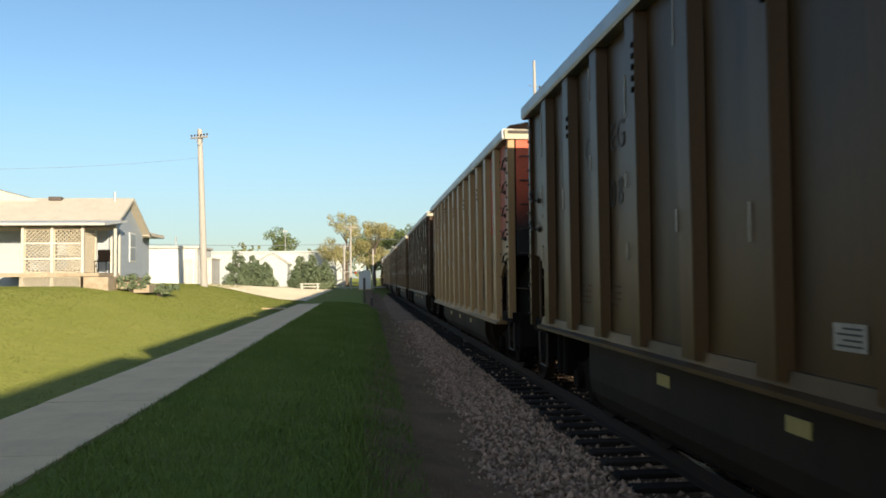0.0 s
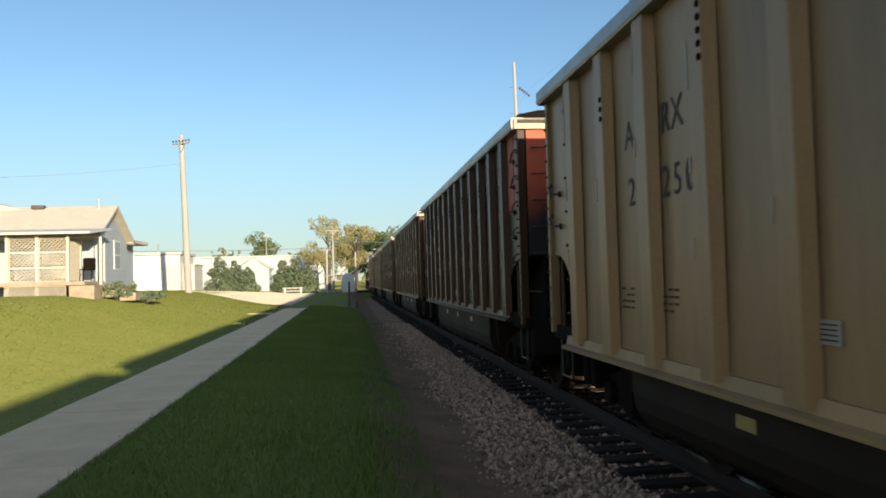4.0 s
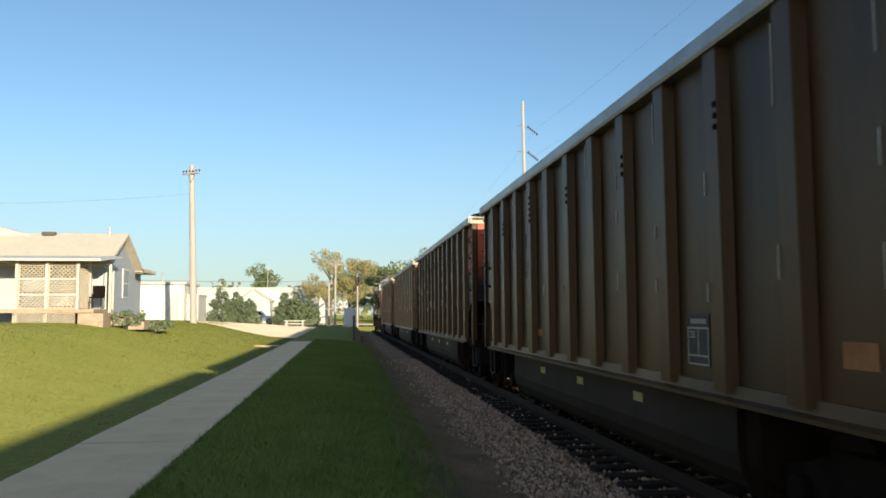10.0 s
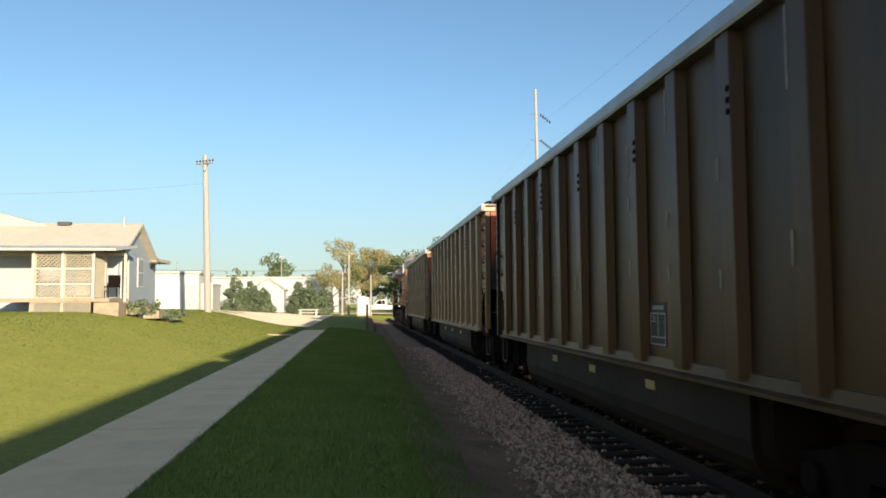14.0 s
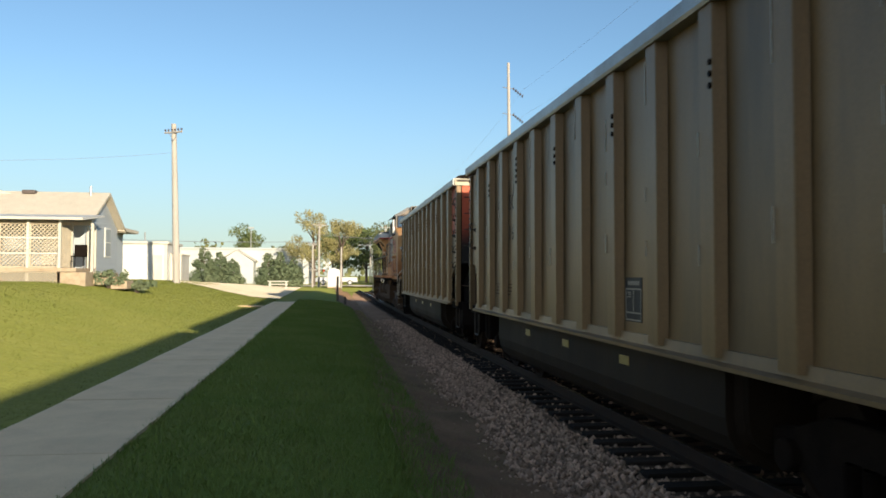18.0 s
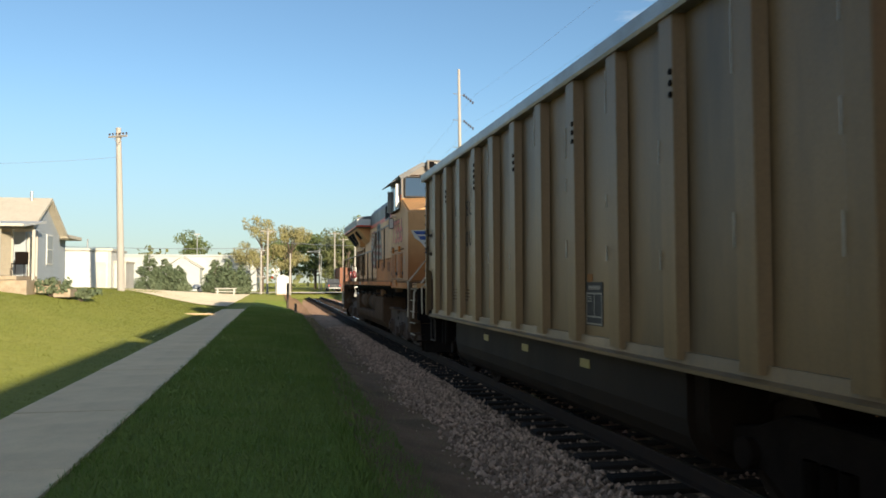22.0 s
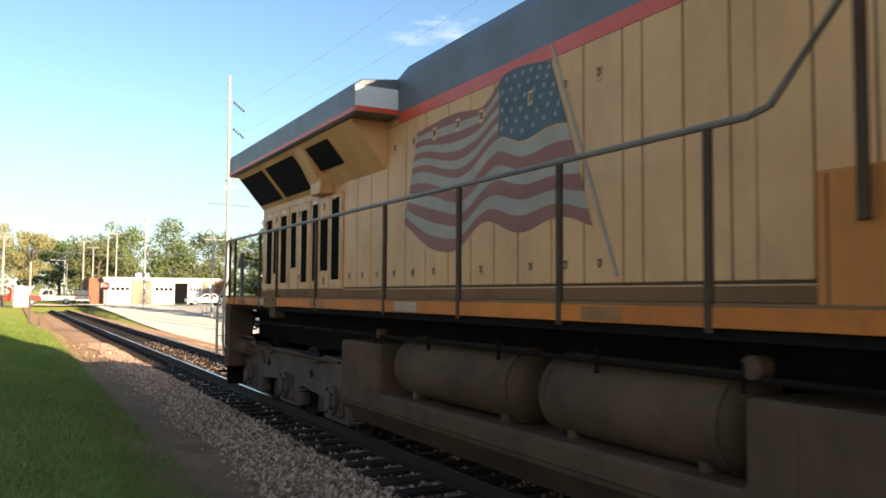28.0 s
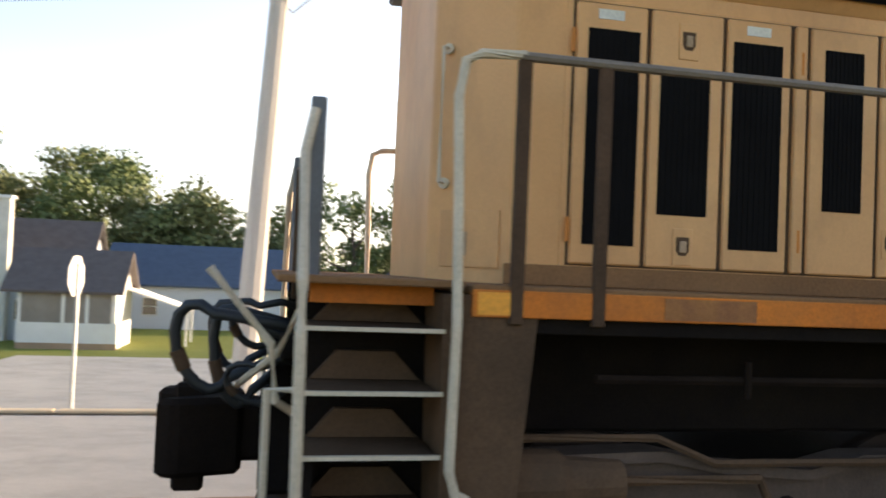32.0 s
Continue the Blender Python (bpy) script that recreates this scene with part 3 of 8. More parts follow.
def ground_z(x, y):
    """Height of the ground: a lawn that rises away from the pavement, the track's ditch, and land that falls beyond the road."""
    if x < -6.1:
        near = 0.27 + (lerp_table(PLATEAU, y) - 0.27) * step(-7.5, -14.5, x)
    else:
        near = lerp_table(SECTION, x)
    far = 0.4 if abs(x) > 3 or y > 98 else min(0.4, near + 0.1)
    k = step(45, 100, y)
    if x < -6.1:
        return near + 0.12 * k * step(-14, -6.1, x)
    return near + (far - near) * k if y < 98 else 0.4 * step(96, 102, y) + near * (1 - step(96, 102, y)) if abs(x) < 3 else near + (far - near) * k


def spread(lo, hi, fine_lo, fine_hi, fine, coarse):
    out, v = [], lo
    while v < hi:
        out.append(v)
        v += fine if fine_lo <= v < fine_hi else coarse * (1 + 0.08 * max(fine_lo - v, v - fine_hi, 0) / coarse)
    return out + [hi]


def sheet(name, xs, ys, lift, mat, label="", category="", kind="structure", bumps=0.0):
    verts = [(x, y, ground_z(x, y) + lift + bumps * (noise.noise(Vector((x * 1.7, y * 1.7, 3.1))) + 0.5 * noise.noise(Vector((x * 5, y * 5, 1.7))))) for y in ys for x in xs]
    n = len(xs)
    faces = [(j * n + i, j * n + i + 1, (j + 1) * n + i + 1, (j + 1) * n + i) for j in range(len(ys) - 1) for i in range(n - 1)]
    return tagged(raw(name, verts, faces, mat, smooth=True), label, category, kind=kind)


sheet("ground", sorted(set(spread(-1500, 1500, -16, 16, 0.5, 3) + [-7.5, -6.1, -3.7, -2.8, 2.8, 3.4])), spread(-300, 2500, -8, 60, 0.8, 4), 0.0, "lawn",
      "mown yellow-green lawn rising to the house", "lawn")
sheet("verge", [-6.12, -5.7, -5.2, -4.7, -4.2, -3.85, -3.6], spread(-40, 66, -2, 30, 0.4, 1.5), 0.012, "strip", "shaded grass verge between pavement and track", "grass", bumps=0.015)
sheet("ditch", [-3.75, -3.5, -3.3, -3.1, -2.9, -2.7, -2.5, -2.3], spread(-40, 96, -2, 40, 0.25, 1.5), 0.035, "dirt", "bare dirt with dry weeds beside the ballast", "dirt", bumps=0.04)


def ballast_bed():
    prof = [(-2.75, -0.31), (-2.42, -0.235), (-2.0, -0.205), (-1.6, -0.21), (-1.2, -0.235), (-0.6, -0.2), (0, -0.2), (0.6, -0.2), (1.3, -0.185), (1.7, -0.19), (2.3, -0.30), (2.9, -0.41), (3.3, -0.43)]
    ys = spread(-60, 330, -2, 40, 0.25, 1.2)
    verts = [(x, y, z + 0.018 * noise.noise(Vector((x * 6, y * 6, 0)))) for y in ys for x, z in prof]
    n = len(prof)
    faces = [(j * n + i, j * n + i + 1, (j + 1) * n + i + 1, (j + 1) * n + i) for j in range(len(ys) - 1) for i in range(n - 1)]
    tagged(raw("ballast", verts, faces, "ballast", smooth=True), "grey crushed-stone ballast under the track", "ballast", kind="structure")


ballast_bed()


def fouled_strip(name, x0, x1, label, lift=-0.195):
    """Oil-stained ballast between the rails, and dark strips beside them."""
    ys = spread(-60, 330, -2, 40, 0.25, 1.2)
    xs = [x0 + (x1 - x0) * i / 5 for i in range(6)]
    verts = [(x, y, lift + 0.018 * noise.noise(Vector((x * 6, y * 6, 0)))) for y in ys for x in xs]
    faces = [(j * 6 + i, j * 6 + i + 1, (j + 1) * 6 + i + 1, (j + 1) * 6 + i) for j in range(len(ys) - 1) for i in range(5)]
    tagged(raw(name, verts, faces, "fouled", smooth=True), label, "ballast", kind="structure")


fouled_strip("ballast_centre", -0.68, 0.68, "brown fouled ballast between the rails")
fouled_strip("ballast_shoulder", -1.5, -0.83, "dark strip of ballast at the tie ends", -0.215)
# the far strip is painted dark to tone down sunlit stone under the cars
fouled_strip("ballast_shoulder", 0.83, 1.7, "dark strip of ballast at the tie ends")

track = thing("railway_track", "single railway track of steel rails on weathered wooden ties", "railway track", kind="structure")


def rail(side):
    """One rail: foot, web and head, with a polished running surface."""
    prof = [(-0.07, -0.17), (0.07, -0.17), (0.07, -0.155), (0.012, -0.135), (0.012, -0.045), (0.036, -0.035), (0.036, -0.006), (-0.036, -0.006), (-0.036, -0.035), (-0.012, -0.045), (-0.012, -0.135), (-0.07, -0.155)]
    bm = bmesh.new()
    x = side * 0.755
    prism(bm, [(x + u, v) for u, v in prof], "y", -80, 330)
    r = part("rail", bm, "rail", track)
    part("rail_head", boxed(x - 0.03, x + 0.03, -80, 330, -0.008, 0.0), "railhead", r, "polished rail head")


rail(-1), rail(1)


def road_sheet(name, x0, x1, y0, y1, lift, mat, label, kx=6, ky=40):
    xs = [x0 + (x1 - x0) * i / kx for i in range(kx + 1)]
    ys = [y0 + (y1 - y0) * i / ky for i in range(ky + 1)]
    return sheet(name, xs, ys, lift, mat, label, "road")


road_sheet("road", 3.3, 10.4, -80, 112, 0.05, "asphalt", "worn grey asphalt road beside the track", 6, 90)
road_sheet("road_side_street", 10.4, 30, -2.5, 9.5, 0.045, "asphalt", "pale asphalt side street", 20, 8)
road_sheet("parking_lot", 10.4, 34, 44, 100, 0.04, "lot", "pale paved lot before the low building", 10, 20)
road_sheet("road_crossing", -120, 120, 101, 110, 0.06, "asphalt", "cross street at the level crossing", 60, 3)


def gravel_lot():
    xs = [-60 + 1.5 * i for i in range(36)] + [-7.4]
    ys = [50 + 2 * j for j in range(25)]
    vs, fs, n = [], [], len(xs)
    for y in ys:
        for x in xs:
            vs.append((x if x > -16 or y > 60 else -16, y, ground_z(x, y) + 0.03))
    for j in range(len(ys) - 1):
        for i in range(n - 1):
            if xs[i] > -15.5 or ys[j] > 66:
                fs.append((j * n + i, j * n + i + 1, (j + 1) * n + i + 1, (j + 1) * n + i))
    tagged(raw("gravel_lot", vs, fs, "gravel", smooth=True), "pale gravel parking lot past the lawn", "gravel", kind="structure")


gravel_lot()

# ---- the train: places along it are those at 13 s; it rolls towards -y ----
SPEED = [(0, 4.3), (5, 4.0), (9, 3.9), (13, 3.89), (21, 3.88), (24, 3.88), (27, 3.82), (32, 3.8)]


def gone(t):
    """Metres that the train has rolled by t, counted from 13 s."""
    total, dt = 0.0, 0.02
    a, b = sorted((t, 13.0))
    n = max(1, round((b - a) / dt))
    for i in range(n):
        total += lerp_table(SPEED, a + (b - a) * (i + 0.5) / n) * (b - a) / n
    return total if t > 13 else -total


TRAIN_T = [0, 1, 2, 3, 4, 5, 6, 7, 8, 9, 10, 11, 12, 13, 14, 15, 16, 17, 18, 19, 20, 21, 22, 23, 24, 25, 26, 27, 28, 29, 30, 31, 32]
ROLL = []   # things that roll with the train, and their places at 13 s
SPIN = []   # wheelsets, with their own places and radius


def wheelset(parent, y, r, gauge=0.755):
    """Two wheels on an axle, as one turning part."""
    bm = bmesh.new()
    for s in (-1, 1):
        lathe(bm, "x", (s * gauge, 0, 0), [(-0.06 * s, 0), (-0.06 * s, 0.14), (-0.03 * s, 0.15), (-0.025 * s, r - 0.07), (-0.065 * s, r - 0.06), (-0.065 * s, r), (0.04 * s, r - 0.002), (0.045 * s, r + 0.025), (0.07 * s, r + 0.02), (0.07 * s, r - 0.06), (0.03 * s, r - 0.08), (0.025 * s, 0.15), (0.07 * s, 0.13), (0.07 * s, 0)], 28)
        for k in range(6):
            a = 2 * math.pi * k / 6
            drum(bm, "x", (s * gauge - 0.035 * s, 0.24 * math.cos(a), 0.24 * math.sin(a)), 0.03, 0.012, 8)
    drum(bm, "x", (0, 0, 0), 0.09, gauge + 0.25, 14)
    w = part("wheelset", bm, "wheel", parent, "steel wheelset with bright treads")
    w.matrix_basis = pose(0, y, r)
    SPIN.append((w, y, r))
    return w


def freight_truck(parent, y):
    """A three-piece freight truck: side frames with a spring nest, bolster, two wheelsets."""
    t = new("truck")
    t.parent = parent
    t.matrix_basis = pose(0, y, 0)
    for s in (-1, 1):
        bm = bmesh.new()
        side = [(-1.15, 0.42), (-1.15, 0.62), (-0.85, 0.66), (-0.45, 0.80), (0.45, 0.80), (0.85, 0.66), (1.15, 0.62), (1.15, 0.42), (1.0, 0.34), (0.75, 0.36), (0.45, 0.22), (-0.45, 0.22), (-0.75, 0.36), (-1.0, 0.34)]
        prism(bm, side, "x", s * 0.98, s * 1.14, 0.015)
        for k in (-1, 1):
            drum(bm, "x", (s * 1.16, k * 0.88, 0.46), 0.12, 0.06, 14, 0.015)
            for j in (-0.18, 0.0, 0.18):
                drum(bm, "z", (s * 1.13, j, 0.42), 0.07, 0.13, 10)
        part("side_frame", bm, "truckdirt", t)
    bm = boxed(-1.05, 1.05, -0.2, 0.2, 0.5, 0.78, 0.03)
    part("bolster", bm, "truckdirt", t)
    for k in (-1, 1):
        wheelset(t, k * 0.88, 0.46)
    return t


POSTS = [1.08 + 1.06 * i for i in range(12)]
LENGTH = 13.9


def grab(bm, p, q, off, r=0.012):
    """A grab iron bent between two feet, standing off by the vector."""
    p, q, off = Vector(p), Vector(q), Vector(off)
    tube(bm, [p, p + off, q + off, q], r, 6)
    for e in (p, q):
        d = off.normalized() * 0.012
        drum(bm, "x" if abs(off.x) > abs(off.y) else "y", e + d * 0.5, 0.03, 0.012, 8)


def coal_car(at, side_mat, marks, label, sticker, panel_y=4.8, wide_red=False, drop=0.0):
    """A bathtub coal gondola. y runs from its leading end; walls carry posts, the tub hangs between the trucks."""
    car = thing("coal_car", label, "freight car", "coal cars of the train", at=at)
    L = LENGTH
    post_mesh = None
    for s in (-1, 1):
        X = s * 1.5
        bm = bmesh.new()
        # wall sheet with bowed panels between the posts
        ys = [0.98, *[p + d for p in POSTS for d in (0.0, 0.53)][:-1], L - 0.75]
        zs = [1.16 - drop, 1.8, 2.5, 3.2, 3.84]
        grid = [[bm.verts.new((X - s * (0.018 if i % 2 else 0.0) * (1 if 0 < j < 4 else 0.3), y, z)) for j, z in enumerate(zs)] for i, y in enumerate(ys)]
        back = [[bm.verts.new((X - s * 0.05, y, z)) for z in (zs[0], zs[-1])] for y in (ys[0], ys[-1])]
        for a, b in zip(grid, grid[1:]):
            for j in range(4):
                bm.faces.new((a[j], b[j], b[j + 1], a[j + 1]) if s > 0 else (a[j], a[j + 1], b[j + 1], b[j]))
        bm.faces.new((back[0][0], back[0][1], back[1][1], back[1][0]))
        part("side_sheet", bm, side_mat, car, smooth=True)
        # end bays: the upper panel is red at the leading end
        for y0, y1, lead in ((0.0, 0.98, True), (L - 0.75, L, False)):
            bay = bmesh.new()
            ev = 0.0 if lead else L
            inner = y1 if lead else y0
            pts = [(ev, 1.98), (ev, 3.84), (inner, 3.84), (inner, 1.70), ((ev + 3 * inner) / 4, 1.86), ((ev + inner) / 2, 1.95)]
            prism(bay, pts, "x", X - s * 0.05, X, 0.0)
            b = part("end_panel", bay, side_mat, car)
            if lead:
                part("red_panel", boxed(*sorted((X, X + s * 0.006)), 0.52, 0.93, 2.3 if wide_red else 2.72, 3.8), "red", b, "faded red panel")
                part("red_panel", boxed(*sorted((X, X + s * 0.006)), 0.1, 0.44, 2.3 if wide_red else 2.72, 3.8), "red", b, "faded red panel")
                if wide_red:
                    part("red_panel", boxed(*sorted((X - s * 0.012, X + s * 0.004)), 1.4, 2.16, 2.42, 3.8), "red", b, "faded red panel")
            # corner post and the frame of the open lower end
            cy = ev
            part("corner_post", boxed(X - 0.06 if s > 0 else X - 0.05, X + 0.05 if s > 0 else X + 0.06, *(sorted((cy - 0.01, cy + (0.1 if lead else -0.1)))), 1.05, 3.86, 0.008), side_mat, car)
            bolt = bmesh.new()
            for k in range(14):
                drum(bolt, "x", (X + s * 0.062, cy + (0.05 if lead else -0.05), 1.2 + 0.19 * k), 0.017, 0.012, 6)
                if k < 13 and k % 2 == 0:
                    drum(bolt, "x", (X + s * 0.012, inner + (-0.05 if lead else 0.05), 1.3 + 0.19 * k), 0.017, 0.012, 6)
            tiny(part("rivet_row", bolt, "grab", car))
            fr = bmesh.new()
            mid = (ev + inner) / 2
            tube(fr, [(X - s * 0.02, mid, 1.1), (X - s * 0.02, mid, 1.9)], 0.022, 6)
            tube(fr, [(X - s * 0.25, ev, 1.5), (X - s * 0.25, inner, 1.5)], 0.014, 6)
            part("end_brace", fr, "steel", car)
            # ladder of grab irons on the corner
            for k in range(5):
                z = 2.02 + 0.37 * k
                g = bmesh.new()
                if lead or k in (1, 2):
                    a, bq = (0.1, 0.46) if lead else (L - 0.08, L - 0.46)
                    tube(g, [(X + s * 0.01, a, z + 0.04), (X + s * 0.07, a, z + 0.02), (X + s * 0.08, a + (bq - a) * 0.4, z), (X + s * 0.08, a + (bq - a) * 0.65, z - 0.09), (X + s * 0.08, bq, z - 0.1), (X + s * 0.01, bq, z - 0.1)], 0.013, 6)
                    drum(g, "x", (X + s * 0.02, a, z + 0.04), 0.035, 0.015, 8)
                    drum(g, "x", (X + s * 0.02, bq, z - 0.1), 0.035, 0.015, 8)
                    part("grab_iron", g, "grab", car, "dark bent grab iron")
                else:
                    g.free()
            # added black sheet: keeps sun out of the open bay, paints its inside dark
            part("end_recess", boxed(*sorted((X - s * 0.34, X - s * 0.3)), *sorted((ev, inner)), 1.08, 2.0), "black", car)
        # tapered hat-section posts
        for i, p in enumerate(POSTS):
            if post_mesh is None:
                pm = bmesh.new()
                pr = [(-0.15, 0.0), (-0.115, 0.1), (0.115, 0.1), (0.15, 0.0)]
                lo, hi = [pm.verts.new((o * 0.85, y, 1.13 - drop)) for y, o in pr], [pm.verts.new((o, y, 3.8)) for y, o in pr]
                for k in range(3):
                    pm.faces.new((lo[k], lo[k + 1], hi[k + 1], hi[k]))
                pm.faces.new(lo), pm.faces.new(list(reversed(hi)))
                bmesh.ops.recalc_face_normals(pm, faces=pm.faces)
                bmesh.ops.bevel(pm, geom=[e for e in pm.edges if abs(e.verts[0].co.z - e.verts[1].co.z) > 1], offset=0.008, segments=1, affect="EDGES")
                first = part("side_post", pm, side_mat, car)
                post_mesh = first
                first.matrix_basis = pose(X, p, 0, 0, 0, 180 if s < 0 else 0)
            else:
                again(post_mesh, car, pose(X, p, 0, 0, 0, 180 if s < 0 else 0))
        holes = bmesh.new()
        for i in (2, 4, 6, 8, 10):
            for k in range(3 if i != 8 else 5):
                drum(holes, "x", (X + s * 0.103, POSTS[i] - 0.08, 3.17 + 0.09 * k), 0.026, 0.006, 8)
        tiny(part("punched_post_mark", holes, "black", car))
        for y0, y1, z0, z1 in {"002": ((8.83, 8.93, 1.33, 1.76), (4.98, 5.10, 1.30, 1.80)), "421": ((9.1, 9.55, 1.40, 1.50), (1.42, 1.75, 1.40, 1.56))}.get(marks[3], ()):
            part("rust_streak", boxed(*sorted((X - s * 0.004, X + s * 0.004)), y0, y1, z0, z1), "rust", car, "orange rust stain")
        # bright strips paint the glints along the post edges
        glint = None
        for i, p in enumerate(POSTS):
            for y, z, h, out in ((p + 0.118, 1.98 + 0.10 * math.sin(2.1 * i), 0.13, 0.1), (p + 0.150, 2.02 + 0.12 * math.sin(1.7 * i), 0.16, 0.012), (p + 0.119, 3.35 + 0.2 * math.sin(2.9 * i), 0.30, 0.1), (p + 0.12, 2.62 + 0.15 * math.sin(3.7 * i), 0.12, 0.1)):
                m = pose(X + s * out, p + (y - p), z) @ Matrix.Diagonal((1, 1, h / 0.12 * (1 + 0.3 * math.sin(5 * i + z)), 1))
                if glint is None:
                    glint = part("bare_edge", boxed(-0.006, 0.006, -0.0028, 0.0028, -0.09, 0.09, 0.001), "bare", car, "bright strip painting the glint along the post edge")
                    glint.matrix_basis = m
                elif (i * 3 + int(z * 7)) % 4:
                    again(glint, car, m)
        # top chord and side sill
        ch = bmesh.new()
        prism(ch, [(s * 1.46, 3.80), (s * 1.62, 3.80), (s * 1.635, 3.83), (s * 1.635, 3.95), (s * 1.60, 3.965), (s * 1.46, 3.965)], "y", -0.02, L + 0.05)
        part("top_chord", ch, "chord", car)
        sl = bmesh.new()
        prism(sl, [(s * 1.42, 1.05 - drop), (s * 1.61, 1.05 - drop), (s * 1.61, 1.08 - drop), (s * 1.55, 1.1 - drop), (s * 1.535, 1.19 - drop), (s * 1.42, 1.19 - drop)], "y", 0.9, L - 0.7)
        part("side_sill", sl, side_mat, car)
        for y0, y1 in ((-0.02, 0.92), (L - 0.72, L + 0.02)):
            part("end_sill", boxed(*sorted((s * 1.35, s * 1.5)), y0, y1, 0.98, 1.14, 0.01), "black", car)
        # stirrup steps
        for y in (0.35, L - 0.35):
            st = bmesh.new()
            tube(st, [(s * 1.45, y - 0.22, 1.0), (s * 1.45, y - 0.2, 0.55), (s * 1.45, y + 0.2, 0.55), (s * 1.45, y + 0.22, 1.0)], 0.016, 6)
            part("sill_step", st, "grab", car)
        # yellow reflectors on the tub
        for y in (5.3, 7.35, 9.3):
            part("reflector", boxed(*sorted((s * 1.455, s * 1.462)), y - 0.13, y + 0.13, 0.84 - drop, 0.93 - drop), "reflector", car, "faded yellow reflector")
        # paper notices and stencils
        part("notice", boxed(*sorted((X, X + s * 0.006)), sticker - 0.13, sticker + 0.13, 1.33, 1.46), "flagwhite", car, "white notice with grey lines")
        nb = bmesh.new()
        for k in range(4):
            box(nb, *sorted((X + s * 0.006, X + s * 0.009)), sticker - 0.1, sticker + 0.1 - 0.05 * (k % 2), 1.35 + 0.027 * k, 1.36 + 0.027 * k)
        tiny(part("notice_line", nb, "grab", car))
        a0 = panel_y
        fp = part("data_panel", boxed(*sorted((X, X + s * 0.005)), a0 - 0.21, a0 + 0.21, 1.29, 1.72), "stencil", car, "black data panel edged in white")
        for y0, y1, z0, z1 in ((a0 - 0.2, a0 + 0.2, 1.30, 1.315), (a0 - 0.2, a0 + 0.2, 1.37, 1.385), (a0 - 0.2, a0 + 0.2, 1.60, 1.615), (a0 - 0.2, a0 - 0.185, 1.315, 1.60), (a0 + 0.185, a0 + 0.2, 1.315, 1.60), (a0 - 0.01, a0 + 0.003, 1.385, 1.60)):
            part("panel_line", boxed(*sorted((X + s * 0.005, X + s * 0.008)), y0, y1, z0, z1), "flagwhite", fp)
        fb = bmesh.new()
        for k in range(6):
            box(fb, *sorted((X + s * 0.005, X + s * 0.008)), a0 - 0.15 + 0.05 * k, a0 - 0.115 + 0.05 * k, 1.645, 1.685)
            if k < 3:
                box(fb, *sorted((X + s * 0.005, X + s * 0.008)), a0 + 0.06, a0 + 0.16 - 0.03 * (k % 2), 1.525 + 0.022 * k, 1.535 + 0.022 * k)
        tiny(part("panel_mark", fb, "flagwhite", fp))
    # reporting marks, broken by a post
    if marks:
        turn = (90, 0, -90)
        for words, y, z in ((marks[0], 11.02, 2.92), (marks[1], 10.22, 2.92), (marks[2], 11.00, 2.42), (marks[3], 10.13, 2.42)):
            if words:
                for i, one in enumerate(words):
                    text_on("reporting_letter", one, 0.35, "stencil", pose(-1.503, y - 0.225 * (i - (len(words) - 1) / 2), z, *turn), car, 0.001, 0.92)
        bars = bmesh.new()
        for k in range(4):
            for y in (10.18, 11.12):
                for q in range(3):
                    if (k + q + int(y)) % 5:
                        box(bars, -1.507, -1.503, y + 0.11 * q, y + 0.11 * q + 0.08, 1.42 + 0.055 * k, 1.438 + 0.055 * k)
        tiny(part("stencil_line", bars, "seam", car))
    # ends
    for y, lead in ((0.0, True), (L, False)):
        d = 0.05 if lead else -0.05
        e = part("end_wall", boxed(-1.46, 1.46, *sorted((y, y + d)), 2.0, 3.84), "black" if lead else side_mat, car, "sooty end wall")
        if lead:
            for x0, x1 in ((-1.42, -0.74), (-0.56, 0.56), (0.74, 1.42)):
                part("red_panel", boxed(x0, x1, -0.008, -0.001, 2.02, 3.82), "endred", e, "red panel blackened by soot below")
            for x0, x1 in ((-0.74, -0.56), (0.56, 0.74)):
                part("end_rib", boxed(x0, x1, -0.04, 0.0, 2.02, 3.8, 0.006), "endcream", e, "cream rib blackened by soot below")
            part("end_lip", boxed(-1.55, 1.55, -0.085, -0.058, 3.885, 3.925, 0.004), "grab", e, "dark lip of the end chord")
        ec = bmesh.new()
        prism(ec, [(y - 0.06 if lead else y + 0.06, 3.80), (y - 0.06 if lead else y + 0.06, 3.93), (y, 3.965), (y + 2 * d, 3.965), (y + 2 * d, 3.8)], "x", -1.6, 1.6)
        part("end_chord", ec, "cream" if lead else "chord", car)
        for k in range(5):
            z = 2.05 + 0.37 * k
            part("end_grab_iron", tubed([(-1.36, y, z), (-1.36, y - 1.6 * d, z), (-0.7, y - 1.6 * d, z), (-0.7, y, z)], 0.014, 6), "grab", car)
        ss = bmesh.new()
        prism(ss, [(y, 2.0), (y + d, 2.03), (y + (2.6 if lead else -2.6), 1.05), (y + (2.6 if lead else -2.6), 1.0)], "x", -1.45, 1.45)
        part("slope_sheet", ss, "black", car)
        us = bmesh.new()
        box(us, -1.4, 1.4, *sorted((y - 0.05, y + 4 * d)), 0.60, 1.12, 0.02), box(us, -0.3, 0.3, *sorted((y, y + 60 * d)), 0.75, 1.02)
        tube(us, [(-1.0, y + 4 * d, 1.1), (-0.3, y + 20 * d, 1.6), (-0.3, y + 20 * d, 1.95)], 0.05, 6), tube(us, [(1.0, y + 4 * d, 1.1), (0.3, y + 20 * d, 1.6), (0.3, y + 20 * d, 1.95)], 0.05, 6)
